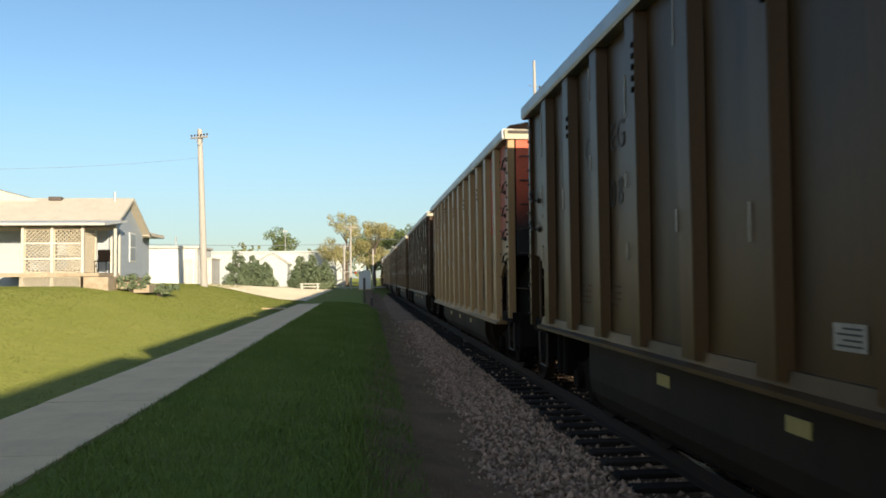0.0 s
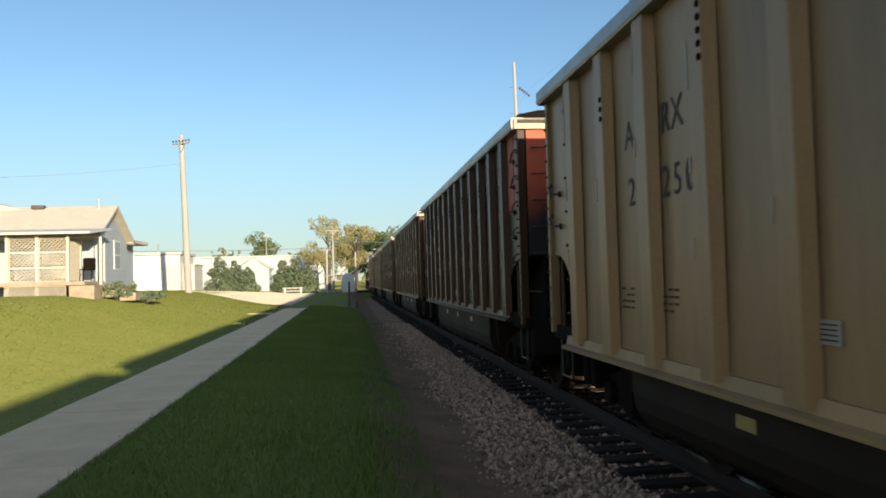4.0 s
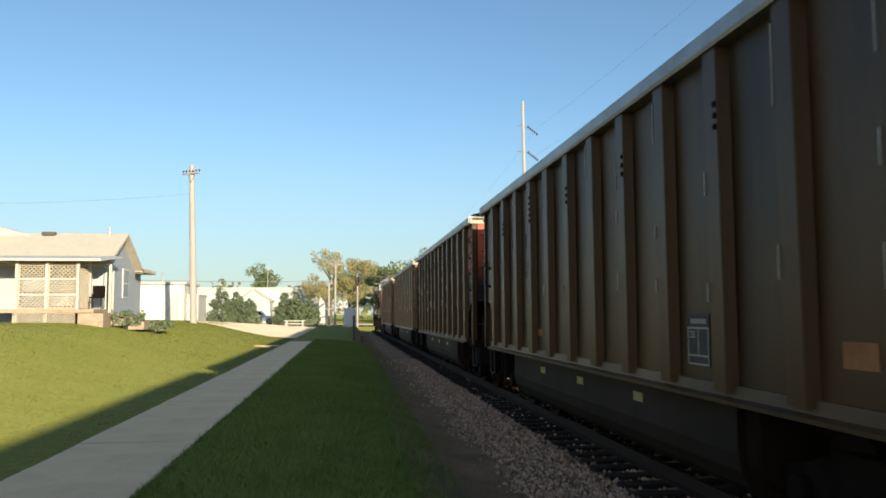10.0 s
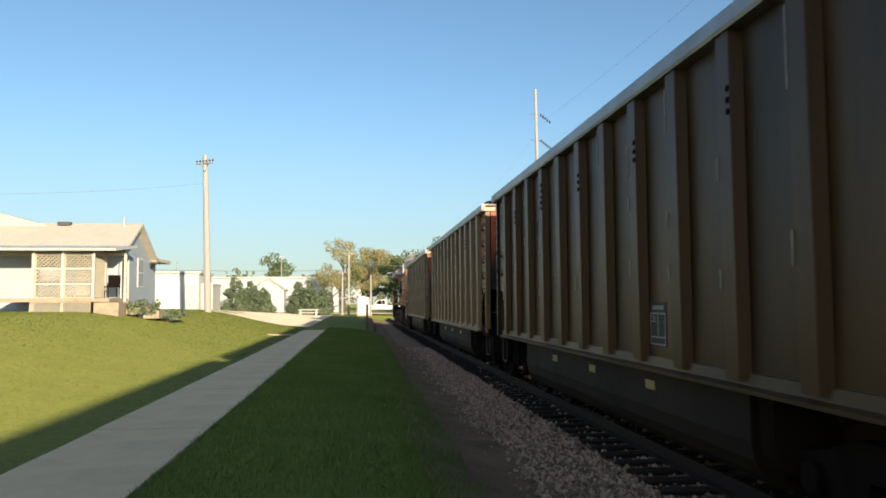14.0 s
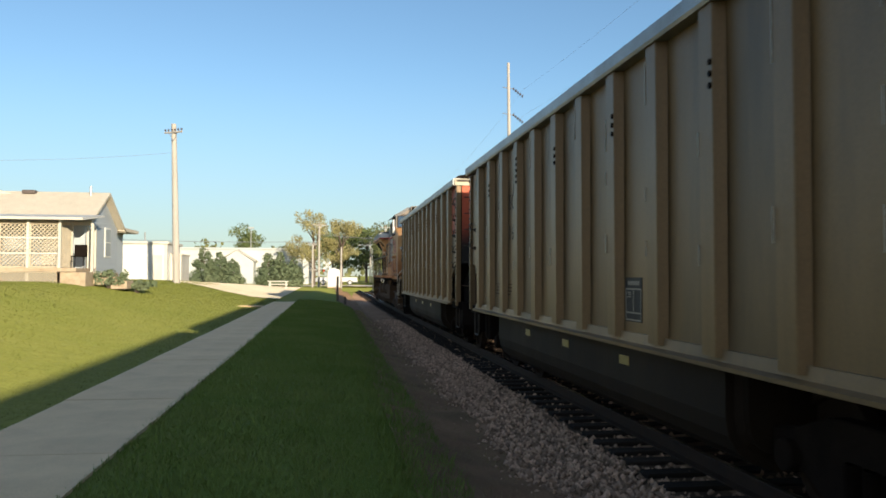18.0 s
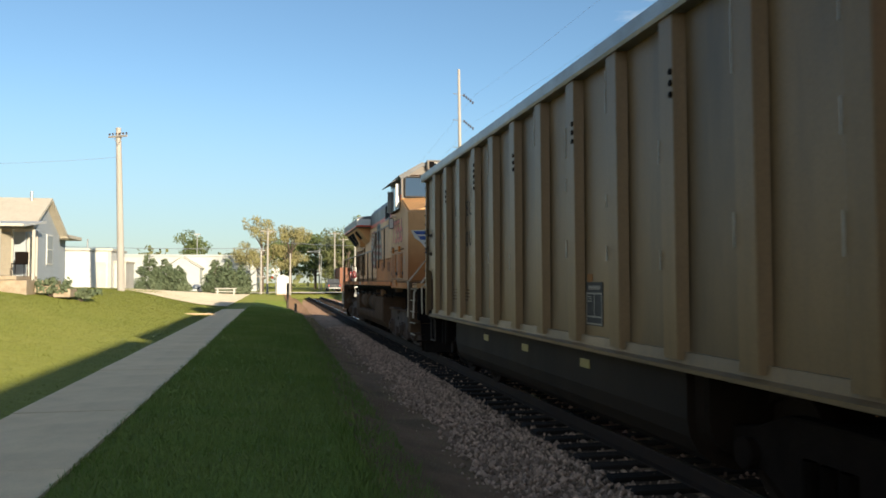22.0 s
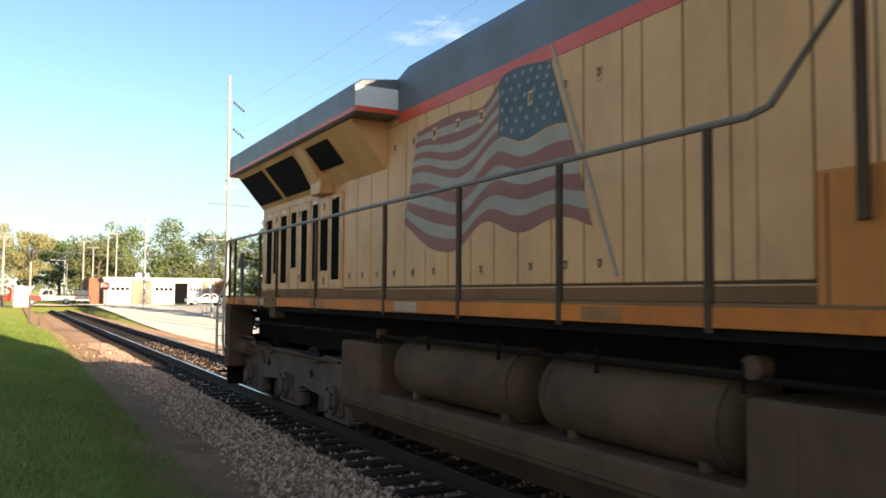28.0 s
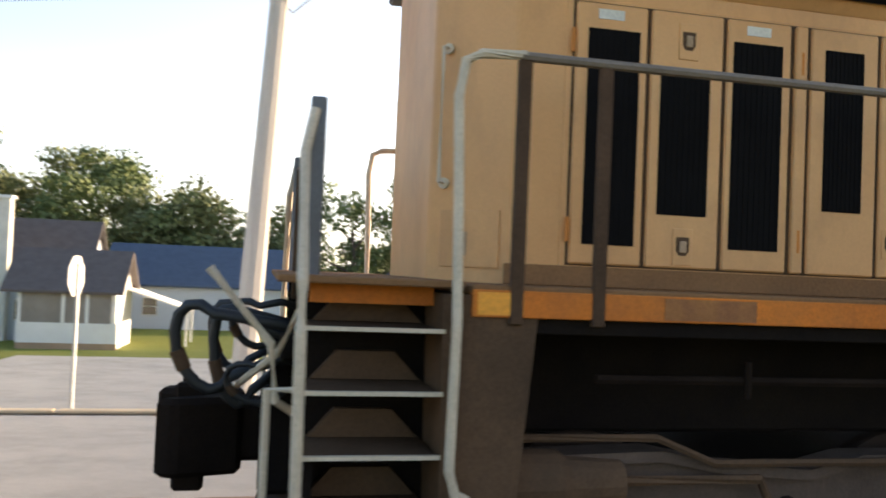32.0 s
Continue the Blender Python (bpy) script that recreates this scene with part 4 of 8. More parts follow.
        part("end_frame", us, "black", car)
        # added beams; like the deep end frame they hide sunlit ground beyond
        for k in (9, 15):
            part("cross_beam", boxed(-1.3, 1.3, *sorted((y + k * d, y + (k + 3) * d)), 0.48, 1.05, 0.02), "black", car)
        cp = bmesh.new()
        o = -1 if lead else 1
        box(cp, -0.11, 0.11, *sorted((y, y + o * 0.5)), 0.74, 0.98, 0.02)
        prism(cp, [(-0.14, y + o * 0.45), (0.16, y + o * 0.45), (0.19, y + o * 0.83), (0.05, y + o * 0.74), (-0.02, y + o * 0.62), (-0.17, y + o * 0.84)], "z", 0.70, 1.02, 0.01)
        part("coupler", cp, "under", car)
        hs = tubed([(0.3, y, 0.9), (0.34, y + o * 0.35, 0.62), (0.2, y + o * 0.62, 0.4), (0.12, y + o * 0.8, 0.38)], 0.03, 8)
        part("brake_hose", hs, "rubber", car)
    # rounded cap over the leading end
    cap = bmesh.new()
    prism(cap, [(-1.55, 3.96), (-1.5, 4.04), (-1.2, 4.10), (0, 4.12), (1.2, 4.10), (1.5, 4.04), (1.55, 3.96)], "y", 0.12, 0.9)
    part("end_hood", cap, "black", car)
    load = bmesh.new()
    for i in range(27):
        for j in range(7):
            load.verts.new((-1.44 + 0.48 * j, 0.3 + (L - 0.6) * i / 26, 3.55 + 0.25 * math.cos((j - 3) * 0.45) + random.uniform(-0.06, 0.06)))
    load.verts.ensure_lookup_table()
    for i in range(26):
        for j in range(6):
            load.faces.new([load.verts[k] for k in (i * 7 + j, i * 7 + j + 1, i * 7 + j + 8, i * 7 + j + 7)])
    part("coal_load", load, "coal", car, "heaped black coal")
    # tub with rounded lower corners
    tb = bmesh.new()
    half = [(1.455, 1.06 - drop), (1.455, 0.66), (1.43, 0.52), (1.36, 0.40), (1.24, 0.31), (1.05, 0.25)]
    ring = [(-x, z) for x, z in half] + list(reversed(half))
    prism(tb, ring, "y", 3.07, 11.5, 0.0)
    bmesh.ops.bevel(tb, geom=[e for e in tb.edges if abs(e.verts[0].co.y - e.verts[1].co.y) < 0.1 and min(e.verts[0].co.z, e.verts[1].co.z) < 0.9], offset=0.12, segments=3, affect="EDGES")
    part("tub", tb, "tub", car, "dusty rounded tub", smooth=False)
    for y in (1.95, L - 1.95):
        freight_truck(car, y)
    return car


LEAD = 6.6
PITCH = 15.5
NOTE = "weathered grey-tan aluminium coal car with ribbed sides and red-panelled end"
CARS = [
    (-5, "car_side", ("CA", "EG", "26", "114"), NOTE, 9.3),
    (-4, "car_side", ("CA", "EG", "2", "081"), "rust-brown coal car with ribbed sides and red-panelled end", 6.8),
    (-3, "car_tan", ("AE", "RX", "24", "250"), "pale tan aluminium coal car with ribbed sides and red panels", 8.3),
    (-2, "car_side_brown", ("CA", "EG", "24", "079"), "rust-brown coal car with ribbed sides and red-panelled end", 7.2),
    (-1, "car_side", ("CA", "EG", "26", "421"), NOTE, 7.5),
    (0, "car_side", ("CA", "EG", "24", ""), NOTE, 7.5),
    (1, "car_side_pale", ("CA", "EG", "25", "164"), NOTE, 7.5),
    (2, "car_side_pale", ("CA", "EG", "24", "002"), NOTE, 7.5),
]
for k, mat, marks, note, sticker in CARS:
    y = LEAD + PITCH * k - (0.15 if k == 1 else 0.0)
    ROLL.append((coal_car(pose(0, y, 0), mat, marks, note, sticker, {-1: 3.73, -3: 3.17}.get(k, 4.92), k == -3, 0.14 if k == -3 else 0.0), y))


# ---- the locomotive: y runs from 53 (nose) to 74 (rear coupler), as it stands at 13 s ----
def latch(door, s, x, y, z, k):
    """A flush paddle latch: plate, dark recess and pull."""
    p = part("latch", boxed(*sorted((s * x, s * (x + 0.006))), y - 0.055 * k, y + 0.055 * k, z - 0.095 * k, z + 0.095 * k, 0.003), "yellow", door)
    part("latch_recess", prism(bmesh.new(), [(y - 0.036 * k, z + 0.05 * k), (y - 0.036 * k, z - 0.02 * k), (y - 0.02 * k, z - 0.045 * k), (y + 0.02 * k, z - 0.045 * k), (y + 0.036 * k, z - 0.02 * k), (y + 0.036 * k, z + 0.05 * k)], "x", *sorted((s * (x + 0.006), s * (x + 0.008)))), "seam", p)
    part("latch_pull", boxed(*sorted((s * (x + 0.008), s * (x + 0.018))), y - 0.018 * k, y + 0.018 * k, z - 0.03 * k, z + 0.03 * k, 0.003), "tan", p)


def arc(cy, cz, ry, rz, a0, a1, n=14):
    return [(cy + ry * math.cos(radians(a0 + (a1 - a0) * i / n)), cz + rz * math.sin(radians(a0 + (a1 - a0) * i / n))) for i in range(n + 1)]


def digit_mesh(word, y, z, h, width, mat, x, parent):
    """A bold painted numeral of even stroke; u runs to the reader's right, which is towards -y."""
    w = h * 0.30
    strokes = {"7": [[(-w, h), (w, h), (-w * 0.35, 0.0)]],
               "3": [[(-w * 0.8, h), (w * 0.75, h), (-w * 0.05, h * 0.6)] + arc(0, h * 0.31, w, h * 0.31, 80, -140)],
               "5": [[(w * 0.85, h), (-w * 0.7, h), (-w * 0.8, h * 0.55)] + arc(0, h * 0.32, w, h * 0.32, 120, -140)],
               "6": [[(w * 0.35, h * 1.05), (-w * 0.78, h * 0.47)], arc(0, h * 0.31, w, h * 0.31, 160, -200, 24)]}[word]
    bm = bmesh.new()
    for step, line in enumerate(strokes):
        lift = x - 0.0012 * step
        pts = [Vector((u, v)) for u, v in line]
        left, right = [], []
        for i, p in enumerate(pts):
            d0 = (p - pts[i - 1]).normalized() if i else (pts[1] - p).normalized()
            d1 = (pts[i + 1] - p).normalized() if i < len(pts) - 1 else d0
            t = (d0 + d1).normalized() if (d0 + d1).length > 0.05 else d1
            n = Vector((-t.y, t.x))
            k = width / 2 / max(0.55, n.dot(Vector((-d0.y, d0.x))))
            e = Vector((0, 0))
            if i in (0, len(pts) - 1) and step == 0:
                e = (d0 if i else -d1) * (width - 0.10) / 2
            left.append(p + n * k + e), right.append(p - n * k + e)
        lv, rv = [bm.verts.new((lift, y - q.x, z + q.y)) for q in left], [bm.verts.new((lift, y - q.x, z + q.y)) for q in right]
        for i in range(len(pts) - 1):
            bm.faces.new((lv[i], lv[i + 1], rv[i + 1], rv[i]))
    part("road_numeral", bm, mat, parent, "red numeral" if mat == "loco_red" else "dark outline")


def locomotive():
    loco = thing("locomotive", "dusty yellow and grey diesel locomotive with a painted flag", "locomotive", at=pose(0, 0, 0))
    P = lambda name, bm, mat, parent=loco, label="", smooth=False: part(name, bm, mat, parent, label, smooth)
    # frame and walkway
    P("walkway", boxed(-1.5, 1.5, 54.0, 72.62, 1.72, 1.765, 0.008), "deck", label="dusty brown walkway deck")
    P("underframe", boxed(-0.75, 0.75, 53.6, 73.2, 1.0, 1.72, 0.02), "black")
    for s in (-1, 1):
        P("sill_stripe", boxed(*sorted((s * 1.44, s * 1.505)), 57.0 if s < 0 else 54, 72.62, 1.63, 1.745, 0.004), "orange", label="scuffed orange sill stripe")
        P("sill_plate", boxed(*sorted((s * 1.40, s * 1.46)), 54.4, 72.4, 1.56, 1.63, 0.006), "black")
        P("hood_skirt", boxed(*sorted((s * 0.95, s * 0.966)), 60.8, 72.33, 1.766, 1.868, 0.004), "deck", label="dusty brown sill below the doors")
        for y, mat in ((56.29, "yellow_dirty"), (69.9, "deck")):
            pad = P("jacking_pad", boxed(*sorted((s * 1.44, s * 1.515)), y - 0.30, y + 0.30, 1.605, 1.79, 0.012), mat, label="bolted jacking plate")
            part("pad_foot", boxed(*sorted((s * 1.30, s * 1.47)), y - 0.14, y + 0.14, 1.46, 1.60, 0.01), "under", pad)
            for o in (-0.19, 0.19):
                part("pad_slot", boxed(*sorted((s * 1.514, s * 1.517)), y + o - 0.02, y + o + 0.02, 1.695, 1.735), "grille", pad)
        pipe = tubed([(s * 1.36, 57.0, 1.36), (s * 1.36, 72.0, 1.36)], 0.022, 6)
        P("air_pipe", pipe, "truckdirt")
        hanger = None
        for k in range(12):
            if hanger is None:
                hanger = P("pipe_hanger", tubed([(s * 1.38, 57.5, 1.45), (s * 1.38, 57.5, 1.28)], 0.018, 6), "truckdirt")
            else:
                again(hanger, loco, pose(0, 1.25 * k, 0))
        for y0, y1, mat in ((70.16, 70.46, "tan"), (71.3, 71.75, "rust"), (67.6, 68.1, "rust"), (72.4, 72.6, "brightorange"), (65.0, 65.5, "tan"), (62.1, 62.5, "rust")):
            P("sill_patch", boxed(*sorted((s * 1.505, s * 1.508)), y0, y1, 1.64, 1.735), mat, label="faded reflective patch")
    # long hood
    P("hood", prism(bmesh.new(), [(-0.95, 57.05), (0.95, 57.05), (0.95, 72.30), (0.62, 72.65), (-0.62, 72.65), (-0.95, 72.30)], "z", 1.70, 4.02, 0.012), "yellow", label="yellow hood with dusty doors")
    roof = bmesh.new()
    prism(roof, [(-0.96, 3.86), (-0.96, 4.32), (-0.80, 4.52), (0.80, 4.52), (0.96, 4.32), (0.96, 3.86)], "y", 57.1, 66.7)
    P("hood_roof", roof, "loco_grey", label="grey hood roof")
    for y, w, h in ((58.2, 0.8, 0.14), (60.2, 1.3, 0.18), (62.4, 0.35, 0.22), (64.6, 1.1, 0.16)):
        P("roof_hatch", boxed(-0.55, 0.55, y - w / 2, y + w / 2, 4.52, 4.52 + h, 0.02), "loco_grey")
    stack = bmesh.new()
    box(stack, -0.3, 0.3, 63.3, 64.0, 4.52, 4.68, 0.03)
    P("exhaust_stack", stack, "black")
    for s in (-1, 1):
        X = s * 0.952
        P("red_stripe", boxed(*sorted((s * 0.955, s * 0.964)), 57.1, 66.6, 3.79, 3.92), "loco_red", label="red stripe below the grey roof")
        # screened openings high on the hood
        for y0, y1, z0, z1 in ((61.0, 62.12, 3.80, 4.315), (58.80, 59.53, 3.78, 4.315), (58.28, 58.72, 4.08, 4.315)):
            fr = P("roof_screen", boxed(*sorted((s * 0.93, s * 0.975)), y0, y1, z0, z1, 0.01), "loco_grey")
            part("screen", boxed(*sorted((s * 0.974, s * 0.982)), y0 + 0.05, y1 - 0.05, z0 + 0.05, z1 - 0.04), "grille", fr)
        # engine room doors, each with latches
        P("seam_backing", boxed(*sorted((s * 0.945, s * 0.953)), 57.12, 68.3, 1.88, 3.80), "seam")
        for y0, y1 in ((57.12, 58.9), (58.915, 60.72), (60.735, 61.1), (61.115, 61.5)):
            P("hood_panel", boxed(*sorted((s * 0.95, s * 0.962)), y0, y1, 1.9, 3.79, 0.006), "yellow")
        edges = [61.5, 61.7, 62.1, 62.5, 62.71, 63.17, 63.6, 64.1, 64.5, 64.93, 65.39, 65.9, 66.4, 66.9, 67.4, 67.85, 68.3]
        for a, b in zip(edges, edges[1:]):
            d = P("hood_door", boxed(*sorted((s * 0.945, s * 0.962)), a + 0.007, b - 0.007, 1.9, 3.79, 0.006), "yellow")
            for z in (2.05, 3.52):
                if b - a > 0.42:
                    latch(d, s, 0.962, b - 0.2, z, 0.7)
        # radiator room doors with tall screens
        P("door_frame", boxed(*sorted((s * 0.945, s * 0.957)), 68.3, 72.05, 1.86, 3.22, 0.006), "yellow")
        scr = [(71.66, 71.94, 1.98, 3.07), (71.26, 71.54, 2.15, 2.90), (70.84, 71.13, 1.99, 3.08), (70.34, 70.58, 2.22, 3.09), (69.82, 70.07, 1.99, 3.08), (69.33, 69.55, 2.0, 3.12), (68.91, 69.21, 2.14, 2.89), (68.47, 68.75, 2.01, 3.14)]
        leaf = [(71.61, 72.01), (71.18, 71.6), (70.78, 71.17), (70.24, 70.67), (69.77, 70.23), (69.27, 69.62), (68.85, 69.26), (68.4, 68.84)]
        for k, ((y0, y1, z0, z1), (a, b)) in enumerate(zip(scr, leaf)):
            d = P("radiator_door", boxed(*sorted((s * 0.95, s * 0.978)), a + 0.008, b - 0.008, 1.88, 3.2, 0.008), "yellow", label="yellow door with a dark screen")
            rec = bmesh.new()
            box(rec, *sorted((s * 0.977, s * 0.981)), y0, y1, z0, z1)
            g = part("screen", rec, "grille", d, "dark wire screen")
            sl = bmesh.new()
            n = 9
            for j in range(n):
                yy = y0 + (y1 - y0) * (j + 0.5) / n
                box(sl, *sorted((s * 0.981, s * 0.985)), yy - 0.004, yy + 0.004, z0, z1)
            tiny(part("wire_mesh", sl, "grille", d))
            if k in (1, 6):
                for z in (1.99, 3.05):
                    latch(d, s, 0.978, (a + b) / 2, z, 1.0)
            elif k == 4:
                for z in (2.06, 3.04):
                    latch(d, s, 0.978, b - 0.075, z, 0.85)
            elif k != 3:
                part("door_plate", boxed(*sorted((s * 0.977, s * 0.982)), (a + b) / 2 - 0.06, (a + b) / 2 + 0.08, 3.12, 3.17), "offwhite", d)
        hinge = None
        for y in (72.02, 70.72, 69.7, 68.36):
            for z in (2.05, 3.0):
                if hinge is None:
                    hinge = P("door_hinge", drum(bmesh.new(), "z", (s * 0.98, 72.02, 2.05), 0.01, 0.06, 6), "yellow_dirty")
                else:
                    again(hinge, loco, pose(0, y - 72.02, z - 2.05))
        for y0, y1 in ((70.69, 70.76), (69.65, 69.74), (68.335, 68.385)):
            P("door_post", boxed(*sorted((s * 0.95, s * 0.985)), y0, y1, 1.88, 3.2, 0.008), "yellow")
        P("door_seam", boxed(*sorted((s * 0.953, s * 0.959)), 68.39, 72.016, 1.872, 3.208), "seam")
        # flared intakes under the radiator wings
        wg = bmesh.new()
        prism(wg, [(s * 0.9, 3.30), (s * 0.955, 3.30), (s * 1.42, 3.86), (s * 1.42, 3.9), (s * 0.9, 3.9)], "y", 66.95, 72.32)
        w = P("radiator_intake", wg, "yellow", label="flared radiator intake")
        n = Vector((s * 0.56, 0, -0.465)).normalized()
        for y0, y1, f0 in ((67.9, 68.75, 0.38), (69.35, 70.75, 0.12), (70.95, 72.24, 0.12)):
            q = bmesh.new()
            vs = []
            for y, f in ((y0, f0), (y1, f0), (y1, 0.9), (y0, 0.9)):
                vs.append(Vector((s * (0.955 + 0.465 * f), y, 3.30 + 0.56 * f)) + n * 0.006)
            q.faces.new([q.verts.new(v) for v in vs])
            r = bmesh.ops.extrude_face_region(q, geom=q.faces[:])
            for v in [e for e in r["geom"] if isinstance(e, bmesh.types.BMVert)]:
                v.co += n * 0.006
            bmesh.ops.recalc_face_normals(q, faces=q.faces)
            part("intake_screen", q, "grille", w, "black intake screen")
        br = bmesh.new()
        prism(br, [(s * 0.95, 3.18), (s * 1.08, 3.22), (s * 1.3, 3.62), (s * 1.42, 3.86), (s * 0.95, 3.86)], "y", 68.8, 69.2, 0.02)
        P("wing_bracket", br, "yellow")
        box_b = P("bracket_box", boxed(*sorted((s * 0.95, s * 1.16)), 68.75, 69.15, 3.2, 3.42, 0.02), "yellow")
    # radiator wings
    wing = bmesh.new()
    prism(wing, [(-1.5, 3.88), (-1.5, 4.22), (-1.42, 4.28), (-0.9, 4.34), (0.9, 4.34), (1.42, 4.28), (1.5, 4.22), (1.5, 3.88)], "y", 66.65, 72.62, 0.02)
    rw = P("radiator_housing", wing, "loco_grey", label="wide grey radiator housing at the rear")
    for s in (-1, 1):
        part("red_edge", boxed(*sorted((s * 1.5, s * 1.506)), 66.66, 72.6, 3.9, 3.95), "loco_red", rw)
    # white plate: the sun on this edge is put into its paint
    part("end_plate", boxed(-1.5, 1.5, 66.635, 66.645, 3.9, 4.2), "white", rw, "front edge with its sunlight painted on in white")
    part("end_red", boxed(-1.5, 1.5, 66.628, 66.634, 3.9, 3.96), "loco_red", rw)
    # raised lower cabinets ahead of the engine, with the high walkway above them
    for s in (-1, 1):
        cab_y = 60.75
        P("equipment_cabinet", boxed(*sorted((s * 0.96, s * 1.44)), 57.1, cab_y, 1.70, 2.42, 0.015), "yellow_dirty", label="grimy yellow equipment cabinet")
        for y0, y1, z0, z1 in ((58.95, 59.38, 2.08, 2.29), (57.68, 58.13, 2.05, 2.28)):
            lv = bmesh.new()
            for k in range(5):
                z = z0 + (z1 - z0) * (k + 0.5) / 5
                prism(lv, [(s * 1.44, z - 0.018), (s * 1.462, z - 0.018), (s * 1.44, z + 0.016)], "y", y0, y1)
            P("louvre", lv, "yellow_dirty")
            # dark plate paints the shadow behind the slats
            P("louvre_recess", boxed(*sorted((s * 1.438, s * 1.443)), y0 - 0.01, y1 + 0.01, z0 - 0.01, z1 + 0.01), "seam")
        bl = bmesh.new()
        for k in range(11):
            drum(bl, "x", (s * 1.446, 57.2 + 0.31 * k, 2.38), 0.016, 0.01, 6)
            drum(bl, "x", (s * 1.446, 57.2 + 0.31 * k, 1.75), 0.016, 0.01, 6)
        tiny(P("cabinet_bolts", bl, "under"))
        for y in (57.3, 60.68):
            P("cabinet_seam", boxed(*sorted((s * 1.44, s * 1.442)), y - 0.006, y + 0.006, 1.76, 2.40), "seam")
        P("cabinet_seam", boxed(*sorted((s * 1.44, s * 1.442)), 57.3, 60.68, 1.752, 1.764), "seam")
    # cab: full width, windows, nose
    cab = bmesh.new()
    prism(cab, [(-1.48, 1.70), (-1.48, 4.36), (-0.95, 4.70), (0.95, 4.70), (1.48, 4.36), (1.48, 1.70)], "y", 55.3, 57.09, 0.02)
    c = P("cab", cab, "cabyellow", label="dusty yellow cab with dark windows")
    cr = bmesh.new()
    prism(cr, [(-1.486, 3.96), (-1.486, 4.35), (-1.55, 4.43), (-0.96, 4.78), (0.96, 4.78), (1.55, 4.43), (1.486, 4.35), (1.486, 3.96), (1.475, 3.96), (1.475, 4.33), (0.94, 4.68), (-0.94, 4.68), (-1.475, 4.33), (-1.475, 3.96)], "y", 55.24, 57.13)
    part("cab_roof", cr, "loco_grey", c, "grey cab roof")
    part("cab_front", prism(bmesh.new(), [(-1.47, 3.86), (-1.47, 4.40), (-0.95, 4.74), (0.95, 4.74), (1.47, 4.40), (1.47, 3.86)], "y", 55.27, 55.299), "dustygrey", c, "weathered grey cab front")
    for s in (-1, 1):
        part("red_line", boxed(*sorted((s * 1.48, s * 1.4855)), 55.3, 57.09, 3.84, 3.955), "loco_red", c)
        for y0, y1 in ((56.54, 56.95), (55.48, 56.46)):
            fr = part("window_frame", boxed(*sorted((s * 1.47, s * 1.51)), y0, y1, 3.57, 4.30, 0.012), "steel", c)
            part("pane", boxed(*sorted((s * 1.51, s * 1.514)), y0 + 0.04, y1 - 0.04, 3.62, 4.26), "glass", c)
        part("window_slide", boxed(*sorted((s * 1.512, s * 1.53)), 55.95, 55.99, 3.6, 4.28, 0.004), "galv", c)
        part("window_guard", boxed(*sorted((s * 1.5, s * 1.6)), 55.42, 55.45, 3.62, 4.24, 0.004), "galv", c, "pale wind deflector")
        part("window_guard", boxed(*sorted((s * 1.5, s * 1.6)), 56.96, 56.98, 3.62, 4.2, 0.004), "galv", c)
        part("arm_rest", boxed(*sorted((s * 1.5, s * 1.57)), 55.5, 56.45, 3.54, 3.575, 0.008), "under", c)
        part("sun_visor", prism(bmesh.new(), [(s * 1.5, 4.38), (s * 1.5, 4.40), (s * 1.74, 4.27), (s * 1.74, 4.255)], "y", 55.5, 57.05), "loco_grey", c)
        mr = part("mirror", boxed(*sorted((s * 1.53, s * 1.66)), 56.25, 56.29, 3.14, 3.42, 0.008), "rubber", c, "small side mirror")
        part("mirror_glass", boxed(*sorted((s * 1.545, s * 1.645)), 56.243, 56.25, 3.16, 3.40), "white", mr)
        part("mirror_arm", tubed([(s * 1.48, 56.2, 3.45), (s * 1.58, 56.25, 3.46), (s * 1.6, 56.27, 3.38)], 0.012, 6), "steel", mr)
        # lower louvred panels
        for y0, y1 in ((56.14, 56.83), (55.05, 55.74)):
            # dark backing: the shadow lines between the slats are in its colour
            lp = P("louvre_panel", boxed(*sorted((s * 1.48, s * 1.486)), y0 - 0.01, y1 + 0.01, 1.83, 2.46), "seam", label="grimy louvred panel, the shadow between slats painted dark")
            slat = None
            for k in range(14):
                if slat is None:
                    slat = part("louvre_slat", prism(bmesh.new(), [(s * 1.484, 1.838), (s * 1.512, 1.836), (s * 1.514, 1.844), (s * 1.487, 1.878)], "y", y0, y1), "yellow_dirty", lp)
                else:
                    again(slat, lp, pose(0, 0, 0.044 * k))
        for y in (56.92, 56.08, 55.85, 54.98):
            P("panel_lock", drum(bmesh.new(), "x", (s * 1.49, y, 1.95), 0.05, 0.012, 12, 0.004), "grab", label="dark padlock")
        for y in (56.54, 55.45):
            P("panel_bracket", boxed(*sorted((s * 1.48, s * 1.53)), y - 0.05, y + 0.05, 2.5, 2.64, 0.01), "yellow_dirty")
        P("panel_seam", boxed(*sorted((s * 1.478, s * 1.484)), 54.85, 57.06, 1.786, 1.798), "seam")
        P("jack_plate", boxed(*sorted((s * 1.482, s * 1.492)), 56.05, 56.5, 1.58, 1.755, 0.008), "yellow_dirty")
        P("cab_skirt", boxed(*sorted((s * 1.44, s * 1.483)), 54.15, 57.1, 1.57, 1.705), "yellow_dirty")
        P("shelf_seam", boxed(*sorted((s * 1.478, s * 1.5)), 54.86, 57.06, 2.54, 2.565), "under")
        P("nose_window", boxed(*sorted((s * 1.46, s * 1.495)), 54.6, 54.78, 2.18, 2.38, 0.03), "tan")
    # front wall with windscreen, sloped nose below
    part("windscreen_frame", boxed(-1.42, 1.42, 55.235, 55.272, 3.87, 4.41, 0.03), "rubber", c)
